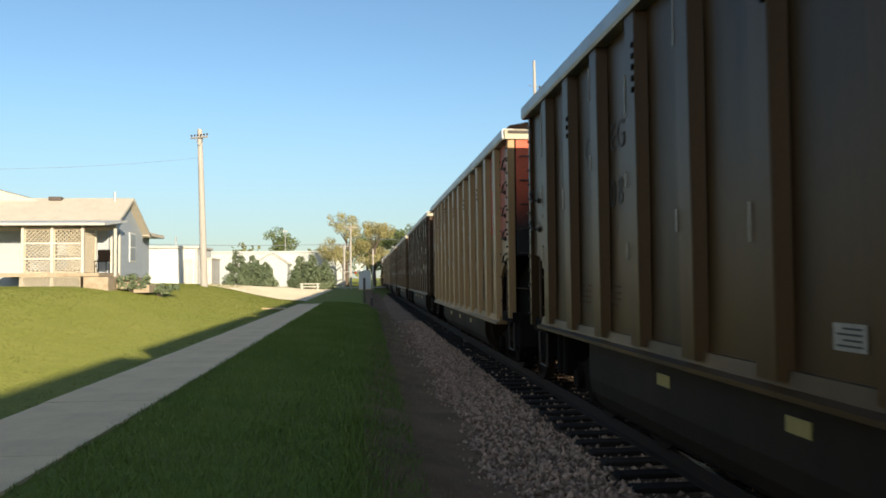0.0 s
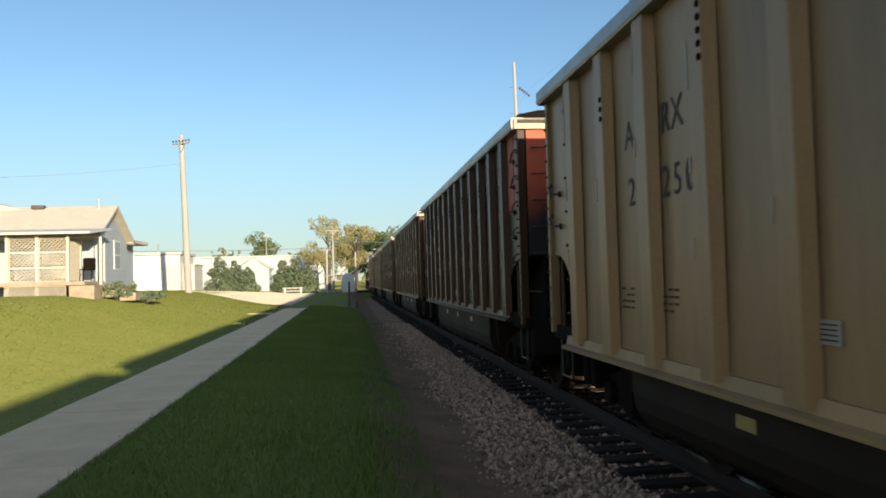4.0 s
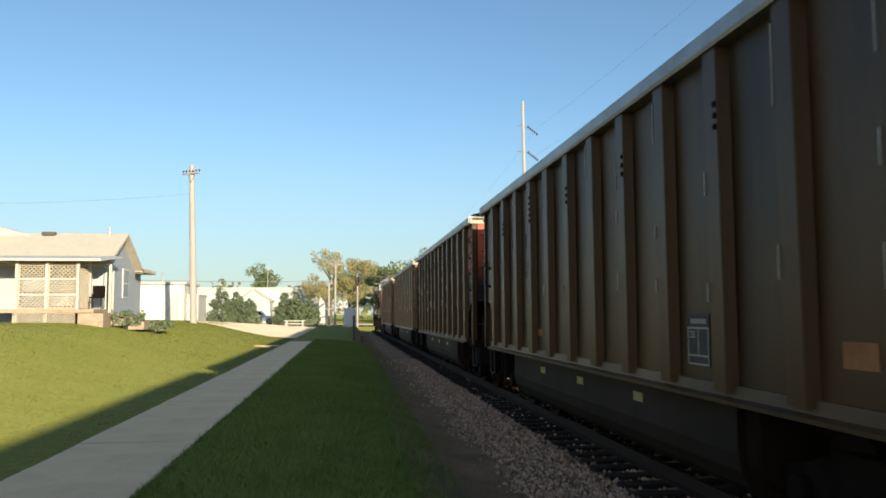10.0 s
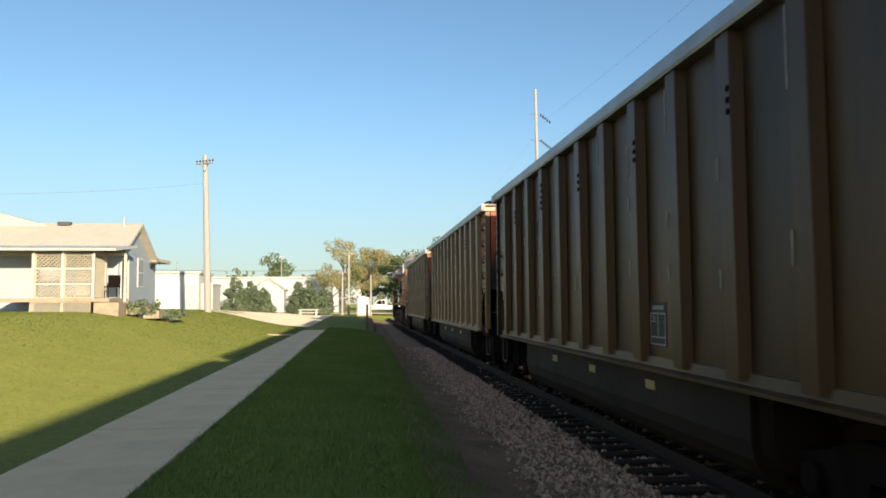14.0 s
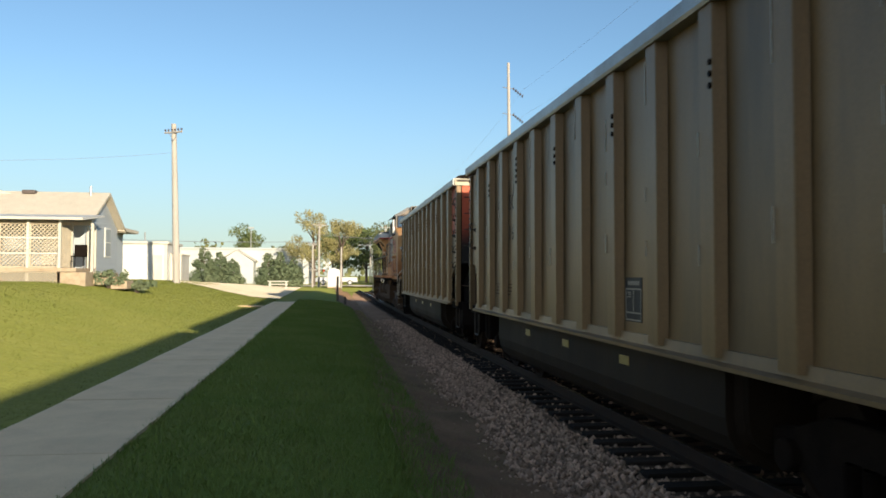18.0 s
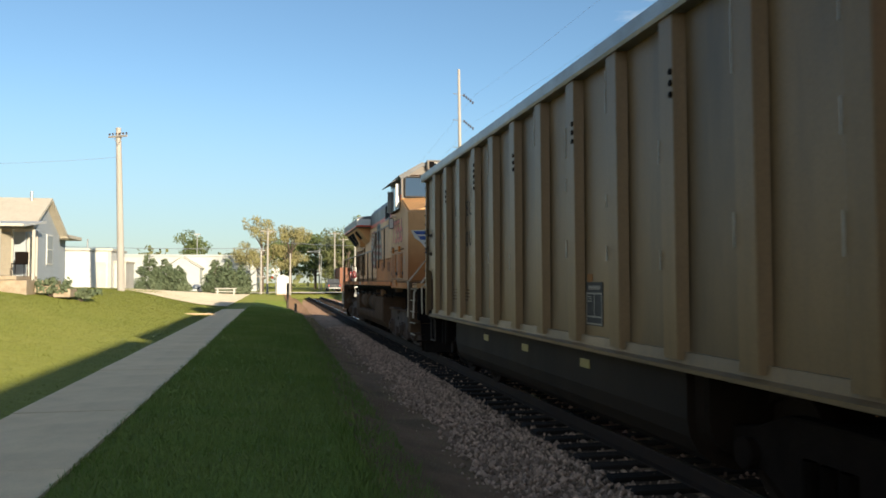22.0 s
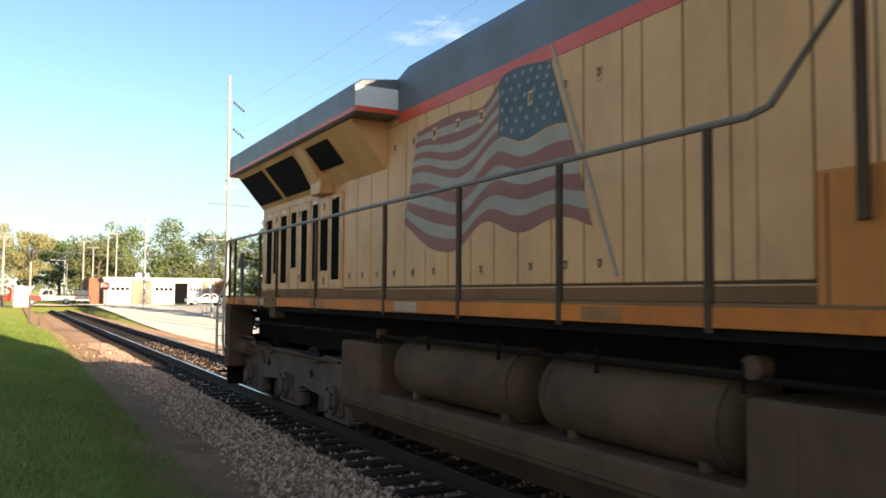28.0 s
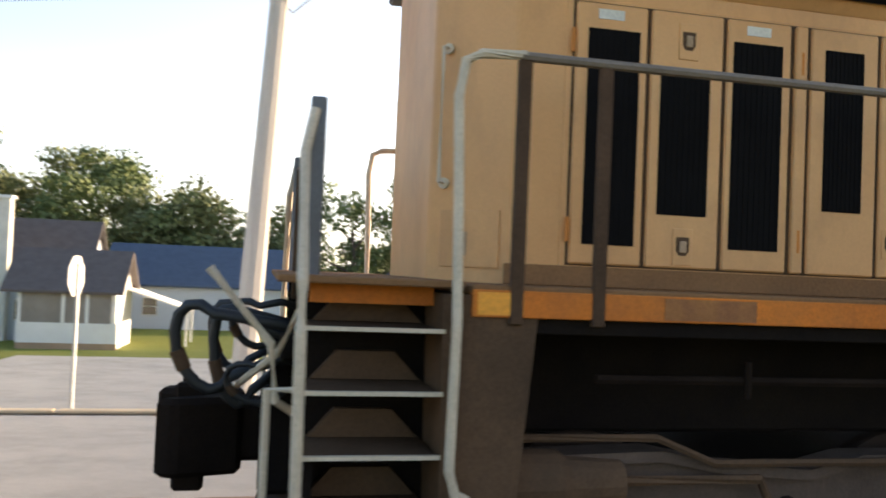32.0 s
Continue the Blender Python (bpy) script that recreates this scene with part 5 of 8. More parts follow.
    part("windscreen", boxed(-1.37, 1.37, 55.228, 55.236, 3.92, 4.37), "tinted", c, "windscreen reflecting the sky")
    for s in (-1, 1):
        nb = part("number_board", boxed(*sorted((s * 0.84, s * 0.08)), 55.1, 55.3, 4.58, 4.83, 0.02), "dustygrey", c, "number board in a grey frame")
        part("number_plate", boxed(*sorted((s * 0.79, s * 0.13)), 55.09, 55.102, 4.62, 4.79, 0.006), "grille", nb)
        text_on("number", "7356", 0.17, "white", pose(s * 0.46, 55.088, 4.705, 90, 0, 0), nb, 0.002, 1.25, 0.0)
        part("wiper_rail", tubed([(s * 1.24, 55.22, 4.44), (s * 0.08, 55.22, 4.46)], 0.012, 6), "steel", c)
        for x in (1.0, 0.45):
            part("wiper", tubed([(s * x, 55.2, 4.46), (s * (x - 0.3), 55.19, 4.27)], 0.016, 6), "black", c)
    part("bell", lathe(bmesh.new(), "z", (-0.62, 54.95, 3.93), [(-0.07, 0.04), (-0.05, 0.12), (0.03, 0.13), (0.05, 0.09), (0.06, 0.0)], 16), "tan", c)
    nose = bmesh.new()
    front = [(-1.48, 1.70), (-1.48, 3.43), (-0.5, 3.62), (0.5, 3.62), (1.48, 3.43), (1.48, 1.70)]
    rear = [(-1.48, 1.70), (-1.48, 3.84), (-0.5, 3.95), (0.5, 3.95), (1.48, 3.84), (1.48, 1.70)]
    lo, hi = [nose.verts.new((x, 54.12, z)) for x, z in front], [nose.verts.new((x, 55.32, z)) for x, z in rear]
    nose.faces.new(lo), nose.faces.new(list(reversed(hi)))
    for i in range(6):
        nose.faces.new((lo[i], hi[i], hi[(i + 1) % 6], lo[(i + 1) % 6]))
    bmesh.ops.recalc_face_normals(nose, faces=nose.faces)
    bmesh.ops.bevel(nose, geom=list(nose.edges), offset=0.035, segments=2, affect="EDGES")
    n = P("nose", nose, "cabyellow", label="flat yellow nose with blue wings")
    for s in (-1, 1):
        part("nose_wing", prism(bmesh.new(), [(s * x, z) for x, z in ((1.42, 2.97), (0.1, 3.01), (0.1, 2.42), (0.5, 2.50), (0.8, 2.56), (1.09, 2.57), (1.18, 2.68), (1.33, 2.79))], "y", 54.112, 54.119), "offwhite", n, "white-edged blue wing")
        for z0, z1, x1 in ((2.87, 2.95, 1.36), (2.74, 2.83, 1.25), (2.61, 2.70, 1.06), (2.50, 2.575, 0.78)):
            part("wing_stripe", prism(bmesh.new(), [(s * x1, z1), (s * 0.3, z1 + 0.01), (s * 0.3, z0), (s * (x1 - 0.07), z0)], "y", 54.106, 54.112), "blue", n, "blue wing stripe")
        part("nose_grab", tubed([(s * 0.66, 54.12, 3.45), (s * 0.66, 54.05, 3.42), (s * 0.66, 54.05, 2.3), (s * 0.66, 54.12, 2.28)], 0.012, 6), "steel", n)
    part("nose_door", boxed(-0.3, 0.3, 54.09, 54.12, 1.75, 3.3, 0.01), "yellow", n)
    part("headlight", drum(bmesh.new(), "y", (0.0, 54.08, 3.42), 0.1, 0.04, 14, 0.01), "white", n)
    fb = P("front_platform", boxed(-1.45, 1.45, 53.15, 54.1, 1.59, 1.70, 0.01), "yellow")
    P("front_sill", boxed(-1.4, 1.4, 53.2, 53.4, 0.85, 1.60, 0.02), "black")
    # lettering and crest
    turn = (90, 0, -90)
    text_on("slogan", "BUILDING AMERICA", 0.255, "seam", pose(-0.964, 59.46, 3.02, *turn), loco, 0.002, 0.95, 0.006)
    for word, at_y in (("7", 56.58), ("3", 56.15), ("5", 55.68), ("6", 55.22)):
        for width, mat, x in ((0.135, "seam", -1.4875), (0.10, "loco_red", -1.4905)):
            digit_mesh(word, at_y, 2.79, 0.50, width, mat, x, loco)
    sh = bmesh.new()
    prism(sh, [(57.57, 3.30), (57.68, 3.27), (57.84, 3.36), (58.0, 3.27), (58.11, 3.30), (58.07, 3.17), (58.11, 2.95), (58.06, 2.78), (57.98, 2.71), (57.84, 2.66), (57.7, 2.71), (57.62, 2.78), (57.57, 2.95), (57.61, 3.17)], "x", -0.972, -0.966)
    crest = P("crest", sh, "offwhite", label="shield crest in red, white and blue")
    part("crest_top", prism(bmesh.new(), [(57.57, 3.30), (57.68, 3.27), (57.84, 3.36), (58.0, 3.27), (58.11, 3.30), (58.07, 3.17), (58.1, 3.03), (57.58, 3.03), (57.61, 3.17)], "x", -0.977, -0.972), "blue", crest)
    for k in range(2):
        part("crest_bar", boxed(-0.981, -0.977, 57.66, 58.02, 3.17 - 0.1 * k, 3.22 - 0.1 * k), "white", crest)
    for k in range(5):
        y = 57.63 + 0.105 * k
        part("crest_stripe", boxed(-0.977, -0.972, y - 0.022, y + 0.022, 2.74 + abs(k - 2) * 0.03, 3.03), "loco_red", crest)
    crest.matrix_basis = pose(0.004, 0.0, 0.03)
    mb = bmesh.new()
    for k in range(8):
        box(mb, -1.486, -1.481, 56.6 + 0.05 * k, 56.632 + 0.05 * k, 2.60, 2.67)
    tiny(P("class_stencil", mb, "seam"))

    # painted flag: hangs from a slanted pole and billows back along the hood doors
    top_y, top_z = [(0, 63.57), (0.42, 64.38), (0.5, 64.62), (0.72, 65.35), (1, 66.15)], [(0, 3.77), (0.25, 3.84), (0.42, 3.83), (0.5, 3.58), (0.7, 3.66), (1, 3.60)]
    low_y, low_z = [(0, 63.0), (1, 66.48)], [(0, 2.32), (0.14, 2.48), (0.31, 2.32), (0.48, 2.55), (0.63, 2.22), (0.8, 2.28), (1, 2.64)]

    def soft_table(table, u):
        return sum(lerp_table(table, min(1, max(0, u + o))) for o in (-0.05, -0.025, 0, 0.025, 0.05)) / 5

    def flag_at(u, v, off=0.0):
        fold = 0.045 * math.sin(u * 15 + 3 * v) * v * (1 - v) * 4
        return (-0.966 - off, soft_table(top_y, u) * (1 - v) + soft_table(low_y, u) * v, soft_table(top_z, u) * (1 - v) + soft_table(low_z, u) * v + fold)

    def flag_piece(name, u0, u1, v0, v1, mat, off=0.0):
        vs, fs, nu = [], [], 36
        for i in range(nu + 1):
            for k in (v0, (v0 + v1) / 2, v1):
                vs.append(flag_at(u0 + (u1 - u0) * i / nu, k, off))
        for i in range(nu):
            for k in range(2):
                fs.append((3 * i + k, 3 * i + k + 1, 3 * i + k + 4, 3 * i + k + 3))
        raw(name, vs, fs, mat, loco)

    for k in range(13):
        cut = [0.44 * q / 7 for q in range(8)] + [0.44 + 0.56 * q / 6 for q in range(1, 7)]
        flag_piece("flag_stripe", 0.41 if k < 7 else 0.0, 1.0, cut[k], cut[k + 1], "flagred" if k % 2 == 0 else "flagwhite")
    flag_piece("flag_canton", 0.0, 0.42, 0.0, 0.43, "flagblue", 0.001)
    st = bmesh.new()
    for r in range(6):
        for q in range(6):
            _, y, z = flag_at(0.035 + 0.066 * q + (0.033 if r % 2 else 0), 0.04 + 0.066 * r)
            pts = [(y + (0.034 if j % 2 == 0 else 0.014) * math.sin(math.pi * j / 5), z + (0.034 if j % 2 == 0 else 0.014) * math.cos(math.pi * j / 5)) for j in range(10)]
            st.faces.new([st.verts.new((-0.969, p, q2)) for p, q2 in pts])
    tiny(P("flag_stars", st, "flagwhite"))
    P("flag_pole", tubed([(-0.962, 63.58, 3.90), (-0.962, 62.77, 1.95)], 0.018, 6), "flagwhite")

    # handrails
    for s in (-1, 1):
        x = s * 1.5
        P("handrail", tubed([(x, 72.45, 2.74), (x, 66, 2.75), (x, 61.1, 2.75), (x, 60.95, 2.78), (x, 60.5, 3.26), (x, 60.35, 3.3), (x, 57.0, 3.32)], 0.022, 8), "railtop")
        for y in (72.43, 72.06, 70.5, 69.6, 67.9, 65.78, 64.21, 62.76, 61.38):
            P("stanchion", boxed(*sorted((x - s * 0.02, x + s * 0.012)), y - 0.03, y + 0.03, 1.60, 2.75, 0.006), "steel")
        for y in (60.45, 59.72, 58.44):
            P("stanchion", boxed(*sorted((x - s * 0.02, x + s * 0.012)), y - 0.03, y + 0.03, 2.15, 3.3, 0.006), "steel")
    # underside: tank, reservoirs, boxes
    tk = bmesh.new()
    prism(tk, [(59.1, 0.58), (59.1, 1.27), (61.2, 1.27), (61.2, 0.78), (66.0, 0.76), (66.0, 1.28), (67.1, 1.28), (67.1, 0.58)], "x", -1.45, 1.45, 0.03)
    tank = P("fuel_tank", tk, "under", label="dusty fuel tank with raised ends")
    part("tank_belly", prism(bmesh.new(), [(-1.445, 0.64), (-1.43, 0.56), (-1.2, 0.32), (1.2, 0.32), (1.43, 0.56), (1.445, 0.64)], "y", 59.105, 67.095), "under", tank)
    for s in (-1, 1):
        part("tank_seam", boxed(*sorted((s * 1.448, s * 1.456)), 60.86, 60.9, 0.70, 1.22, 0.003), "under", tank)
        P("junction_box", boxed(*sorted((s * 1.30, s * 1.42)), 59.42, 59.72, 1.34, 1.47, 0.01), "deck", label="small dusty junction box")
        P("junction_box", boxed(*sorted((s * 1.32, s * 1.40)), 59.86, 59.94, 1.28, 1.50, 0.01), "deck")
        for y0, y1 in ((61.28, 63.25), (63.45, 65.8)):
            rs = bmesh.new()
            lathe(rs, "y", (s * 1.12, (y0 + y1) / 2, 1.075), [(-(y1 - y0) / 2, 0), (-(y1 - y0) / 2 + 0.02, 0.14), (-(y1 - y0) / 2 + 0.07, 0.25), (-(y1 - y0) / 2 + 0.16, 0.30), ((y1 - y0) / 2 - 0.16, 0.30), ((y1 - y0) / 2 - 0.07, 0.25), ((y1 - y0) / 2 - 0.02, 0.14), ((y1 - y0) / 2, 0)], 28)
            tank_r = P("air_reservoir", rs, "under", label="dusty air reservoir", smooth=True)
            for y in (y0 + 0.17, y1 - 0.17):
                part("weld_band", drum(bmesh.new(), "y", (s * 1.12, y, 1.075), 0.305, 0.035, 28), "under", tank_r)
            for y in (y0 + 0.35, y1 - 0.35):
                P("reservoir_cradle", boxed(*sorted((s * 0.95, s * 1.3)), y - 0.05, y + 0.05, 0.75, 0.86, 0.02), "under")
        P("drain_valve", drum(bmesh.new(), "x", (s * 1.33, 61.2, 1.42), 0.07, 0.06, 12, 0.01), "under")
        P("drain_valve", drum(bmesh.new(), "x", (s * 1.33, 66.2, 1.38), 0.06, 0.05, 12, 0.01), "under")
    # trucks
    for y, flip in ((56.6, -1), (69.9, 1)):
        t = new("truck")
        t.parent = loco
        t.matrix_basis = pose(0, y, 0)
        for s in (-1, 1):
            f = bmesh.new()
            side = [(-2.7, 0.66), (-2.7, 0.88), (-2.45, 0.98), (-1.7, 1.0), (-1.35, 0.93), (-0.9, 0.90), (-0.6, 0.97), (0.6, 0.97), (0.9, 0.90), (1.35, 0.93), (1.7, 1.0), (2.45, 0.98), (2.7, 0.88), (2.7, 0.66),
                    (2.45, 0.60), (2.42, 0.26), (2.26, 0.26), (2.24, 0.62), (1.68, 0.62), (1.66, 0.26), (1.5, 0.26), (1.44, 0.44), (0.62, 0.50), (0.46, 0.44), (0.44, 0.26), (0.28, 0.26), (0.26, 0.62), (-0.26, 0.62), (-0.28, 0.26), (-0.44, 0.26), (-0.46, 0.44), (-0.62, 0.50), (-1.48, 0.44), (-1.54, 0.26), (-1.7, 0.26), (-1.72, 0.62), (-2.28, 0.62), (-2.3, 0.26), (-2.46, 0.26), (-2.48, 0.60)]
            prism(f, side, "x", s * 1.0, s * 1.2, 0.018)
            part("side_frame", f, "locotruck", t, "dusty cast side frame")
            part("frame_flange", prism(bmesh.new(), [(-2.6, 0.90), (-2.4, 0.99), (-1.7, 1.01), (-1.35, 0.945), (-0.9, 0.915), (-0.6, 0.985), (0.6, 0.985), (0.9, 0.915), (1.35, 0.945), (1.7, 1.01), (2.4, 0.99), (2.6, 0.90), (2.4, 0.94), (1.7, 0.96), (1.35, 0.895), (0.9, 0.865), (0.6, 0.935), (-0.6, 0.935), (-0.9, 0.865), (-1.35, 0.895), (-1.7, 0.96), (-2.4, 0.94)], "x", *sorted((s * 1.19, s * 1.25))), "locotruck", t)
            for k in (-2.0, 0.0, 1.95):
                ax = bmesh.new()
                box(ax, *sorted((s * 1.08, s * 1.24)), k - 0.22, k + 0.22, 0.24, 0.66, 0.05), drum(ax, "x", (s * 1.25, k, 0.47), 0.19, 0.05, 20, 0.02), drum(ax, "x", (s * 1.31, k, 0.47), 0.11, 0.02, 16, 0.01)
                part("axle_box", ax, "locotruck", t)
                bt = bmesh.new()
                for j in range(5):
                    drum(bt, "x", (s * 1.305, k + 0.15 * math.cos(1.257 * j), 0.47 + 0.15 * math.sin(1.257 * j)), 0.018, 0.012, 6)
                tiny(part("cap_bolts", bt, "truckdirt", t))
                part("pedestal_tie", boxed(*sorted((s * 1.04, s * 1.2)), k - 0.44, k + 0.44, 0.19, 0.26, 0.02), "locotruck", t)
                for o in (-0.58, 0.58):
                    sp = bmesh.new()
                    for j in range(5):
                        drum(sp, "z", (s * 1.14, k + o, 0.27 + 0.045 * j), 0.085, 0.014, 12)
                    part("spring", sp, "locotruck", t)
            bc = bmesh.new()
            lathe(bc, "y", (s * 1.27, 2.25 * flip, 0.88), [(-0.32, 0), (-0.32, 0.1), (-0.05, 0.12), (0.0, 0.15), (0.3, 0.15), (0.34, 0.1), (0.34, 0)], 16)
            tube(bc, [(s * 1.27, 1.95 * flip, 0.88), (s * 1.27, 1.2 * flip, 0.88), (s * 1.25, 1.1 * flip, 0.7)], 0.025, 6)
            part("brake_cylinder", bc, "under", t)
            pp = tubed([(s * 1.28, 2.62 * flip, 0.7), (s * 1.28, 2.62 * flip, 1.02), (s * 1.28, 2.5 * flip, 1.08), (s * 1.28, 1.75 * flip, 1.08), (s * 1.28, 1.45 * flip, 0.96), (s * 1.28, -2.3 * flip, 0.96)], 0.02, 6)
            part("brake_pipe", pp, "under", t)
            for k in (-1.05, 1.0):
                part("frame_hole", drum(bmesh.new(), "x", (s * 1.203, k, 0.72), 0.06, 0.006, 14), "black", t)
        part("transom", boxed(-1.0, 1.0, -2.4, 2.4, 0.45, 0.8), "black", t)
        for k in (-2.0, 0.0, 1.95):
            wheelset(t, k, 0.5)
    # end steps, pilots, couplers and hoses at both ends
    for e in (-1, 1):
        E = 73.30 if e > 0 else 53.2

        def Y(d):
            return E - e * d

        for s in (-1, 1):
            stp = bmesh.new()
            prism(stp, [(Y(0.56), 1.72), (Y(0.98), 1.72), (Y(0.88), 0.55), (Y(0.58), 0.55)], "x", *sorted((s * 1.1, s * 1.49)))
            P("step_side", stp, "under")
            st2 = boxed(*sorted((s * 1.02, s * 1.06)), *sorted((Y(0.0), Y(0.69))), 0.5, 1.72)
            P("step_back", st2, "black")
            for k, z in enumerate((1.57, 1.31, 1.05, 0.79, 0.53)):
                tr = P("step_tread", boxed(*sorted((s * 1.04, s * 1.47)), *sorted((Y(0.02), Y(0.555))), z - 0.02, z, 0.004), "under")
                part("tread_edge", boxed(*sorted((s * 1.47, s * 1.495)), *sorted((Y(0.0), Y(0.57))), z - 0.014, z + 0.003), "lightrail", tr, "worn pale edge")
                if z > 0.6 and e > 0:
                    part("toe_box", prism(bmesh.new(), [(Y(0.05), z + 0.004), (Y(0.54), z + 0.004), (Y(0.42), z + 0.13), (Y(0.16), z + 0.13)], "x", *sorted((s * 1.06, s * 1.12))), "under", tr, "brown tapered toe box")
            if e < 0:
                P("step_rail", tubed([(s * 1.5, 54.05, 0.9), (s * 1.5, 54.05, 1.72), (s * 1.12, 53.35, 2.33), (s * 1.12, 53.3, 2.78)], 0.022, 8), "lightrail", label="pale slanted step rail")
                P("step_rail", tubed([(s * 1.5, 53.3, 0.9), (s * 1.48, 53.28, 1.5), (s * 0.86, 53.22, 2.3), (s * 0.3, 53.22, 2.32)], 0.022, 8), "lightrail")
                P("step_rail", tubed([(s * 1.32, 53.14, 1.0), (s * 1.34, 53.1, 1.6), (s * 1.2, 53.1, 1.72), (s * 1.1, 53.12, 1.6)], 0.018, 8), "lightrail")
                continue
            P("step_rail", tubed([(s * 1.5, Y(0.87), 2.745), (s * 1.5, Y(0.68), 2.735), (s * 1.5, Y(0.61), 2.70), (s * 1.5, Y(0.585), 2.55), (s * 1.51, Y(0.60), 2.1), (s * 1.53, Y(0.61), 1.6), (s * 1.535, Y(0.60), 1.0), (s * 1.53, Y(0.63), 0.90), (s * 1.47, Y(0.70), 0.86)], 0.022, 8), "lightrail", label="pale worn grab rail")
            P("step_rail", tubed([(s * 1.1, Y(0.02), 2.52), (s * 1.14, Y(-0.02), 2.32), (s * 1.46, Y(-0.02), 1.75), (s * 1.5, Y(-0.02), 1.55), (s * 1.5, Y(-0.01), 0.7)], 0.024, 8), "lightrail")
            P("end_post", boxed(*sorted((s * 1.04, s * 1.10)), *sorted((Y(0.0), Y(0.07))), 1.7, 2.58, 0.008), "loco_grey")
            P("end_post", boxed(*sorted((s * 0.42, s * 0.48)), *sorted((Y(0.0), Y(0.07))), 1.6, 2.42, 0.008), "steel")
            P("end_rail", tubed([(s * 1.07, Y(0.03), 2.5), (s * 0.8, Y(0.03), 2.45), (s * 0.45, Y(0.03), 2.4)], 0.018, 6), "steel")
            ch = bmesh.new()
            for k in range(10):
                u = k / 9
                lathe(ch, "y", (s * (0.42 - 0.84 * u), Y(0.03), 2.36 - 0.5 * u * (1 - u)), [(-0.008, 0.012), (-0.008, 0.026), (0.008, 0.026), (0.008, 0.012)], 8)
            if s < 0:
                tiny(P("chain", ch, "black"))
            else:
                ch.free()
            gr = bmesh.new()
            tube(gr, [(s * 1.38, Y(0.0), 1.3), (s * 1.36, Y(-0.14), 1.3), (s * 1.34, Y(-0.14), 0.7), (s * 1.34, Y(0.0), 0.66)], 0.018, 6)
            P("corner_grab", gr, "lightrail")
        P("end_platform", boxed(-1.45, 1.45, *sorted((Y(-0.12 if e > 0 else 0.0), Y(0.66))), 1.744 if e > 0 else 1.638, 1.775 if e > 0 else 1.69, 0.006), "deck")
        if e > 0:
            for s in (-1, 1):
                P("platform_stripe", boxed(*sorted((s * 1.24, s * 1.28)), *sorted((Y(0.02), Y(0.56))), 1.66, 1.742), "orange")
        pl = bmesh.new()
        prism(pl, [(-1.3, 0.16), (1.3, 0.16), (1.35, 1.0), (0.5, 1.1), (-0.5, 1.1), (-1.35, 1.0)], "y", *sorted((Y(0.02), Y(0.06))))
        P("pilot_plate", pl, "black")
        plow = bmesh.new()
        prism(plow, [(Y(0.02), 0.14), (Y(-0.16), 0.14), (Y(0.0), 0.6)], "x", -1.25, 1.25)
        P("pilot_plow", plow, "black")
        cpl = bmesh.new()
        box(cpl, -0.16, 0.16, *sorted((Y(0.1), Y(-0.3))), 0.72, 1.04, 0.03)
        prism(cpl, [(-0.2, Y(-0.25)), (0.22, Y(-0.25)), (0.26, Y(-0.7)), (0.12, Y(-0.74)), (0.02, Y(-0.5)), (-0.1, Y(-0.48)), (-0.24, Y(-0.72)), (-0.3, Y(-0.6))], "z", 0.66, 1.08, 0.03)
        box(cpl, -0.12, -0.02, *sorted((Y(-0.45), Y(-0.62))), 0.55, 1.14, 0.02)
        P("coupler", cpl, "truckdirt", label="dark knuckle coupler")
        for x, r, tall, wide, far, z in ((-0.74, 0.029, 0.21, 0.13, 0.44, 1.40), (-0.58, 0.026, 0.25, 0.10, 0.30, 1.34), (-0.5, 0.02, 0.12, 0.10, 0.22, 1.50), (-0.84, 0.016, 0.10, 0.12, 0.20, 1.24), (0.6, 0.027, 0.22, 0.12, 0.36, 1.34)):
            h = [(x, Y(0.0), z + 0.10), (x, Y(-0.08), z + 0.12)]
            for q in range(11):
                t = math.pi * (0.30 + 1.45 * q / 10)
                h.append((x + 0.01 * q, Y(-far + wide * math.cos(t) - 0.35 * wide * math.sin(t)), z + tall * math.sin(t)))
            h.append((x + 0.14, Y(-0.05), z - 0.05))
            P("brake_hose", tubed(h, r, 10), "rubber", label="looped rubber hose", smooth=True)
            P("hose_coupling", tubed([h[7], h[8]], r * 1.3, 10), "under")
        if e > 0:
            P("cut_lever_handle", tubed([(-1.2, Y(-0.40), 1.79), (-1.2, Y(-0.13), 1.47), (-1.18, Y(-0.10), 1.22), (-1.1, Y(-0.02), 1.16)], 0.02, 8), "lightrail", label="pale bent uncoupling handle")
        P("hose_bracket", boxed(-0.9, -0.42, *sorted((Y(0.0), Y(-0.08))), 1.36, 1.48, 0.015), "black")
        P("coupler_pocket", boxed(-0.34, 0.34, *sorted((Y(0.05), Y(-0.16))), 0.58, 1.16, 0.03), "black")
        P("knuckle_pin", drum(bmesh.new(), "z", (0.16, Y(-0.56), 0.88), 0.045, 0.27, 10, 0.01), "truckdirt")
        P("pilot_step", boxed(-1.45, -1.0, *sorted((Y(0.0), Y(-0.1))), 0.36, 0.40, 0.008), "truckdirt")
        lev = tubed([(-1.3, Y(-0.02), 1.62), (-0.95, Y(-0.1), 1.4), (-0.75, Y(-0.25), 1.25), (-0.3, Y(-0.3), 1.15)], 0.018, 6)
        P("cut_lever", lev, "lightrail")
        jb = boxed(-0.5, -0.1, *sorted((Y(0.0), Y(-0.12))), 1.15, 1.5, 0.02)
        P("junction_box", jb, "black")
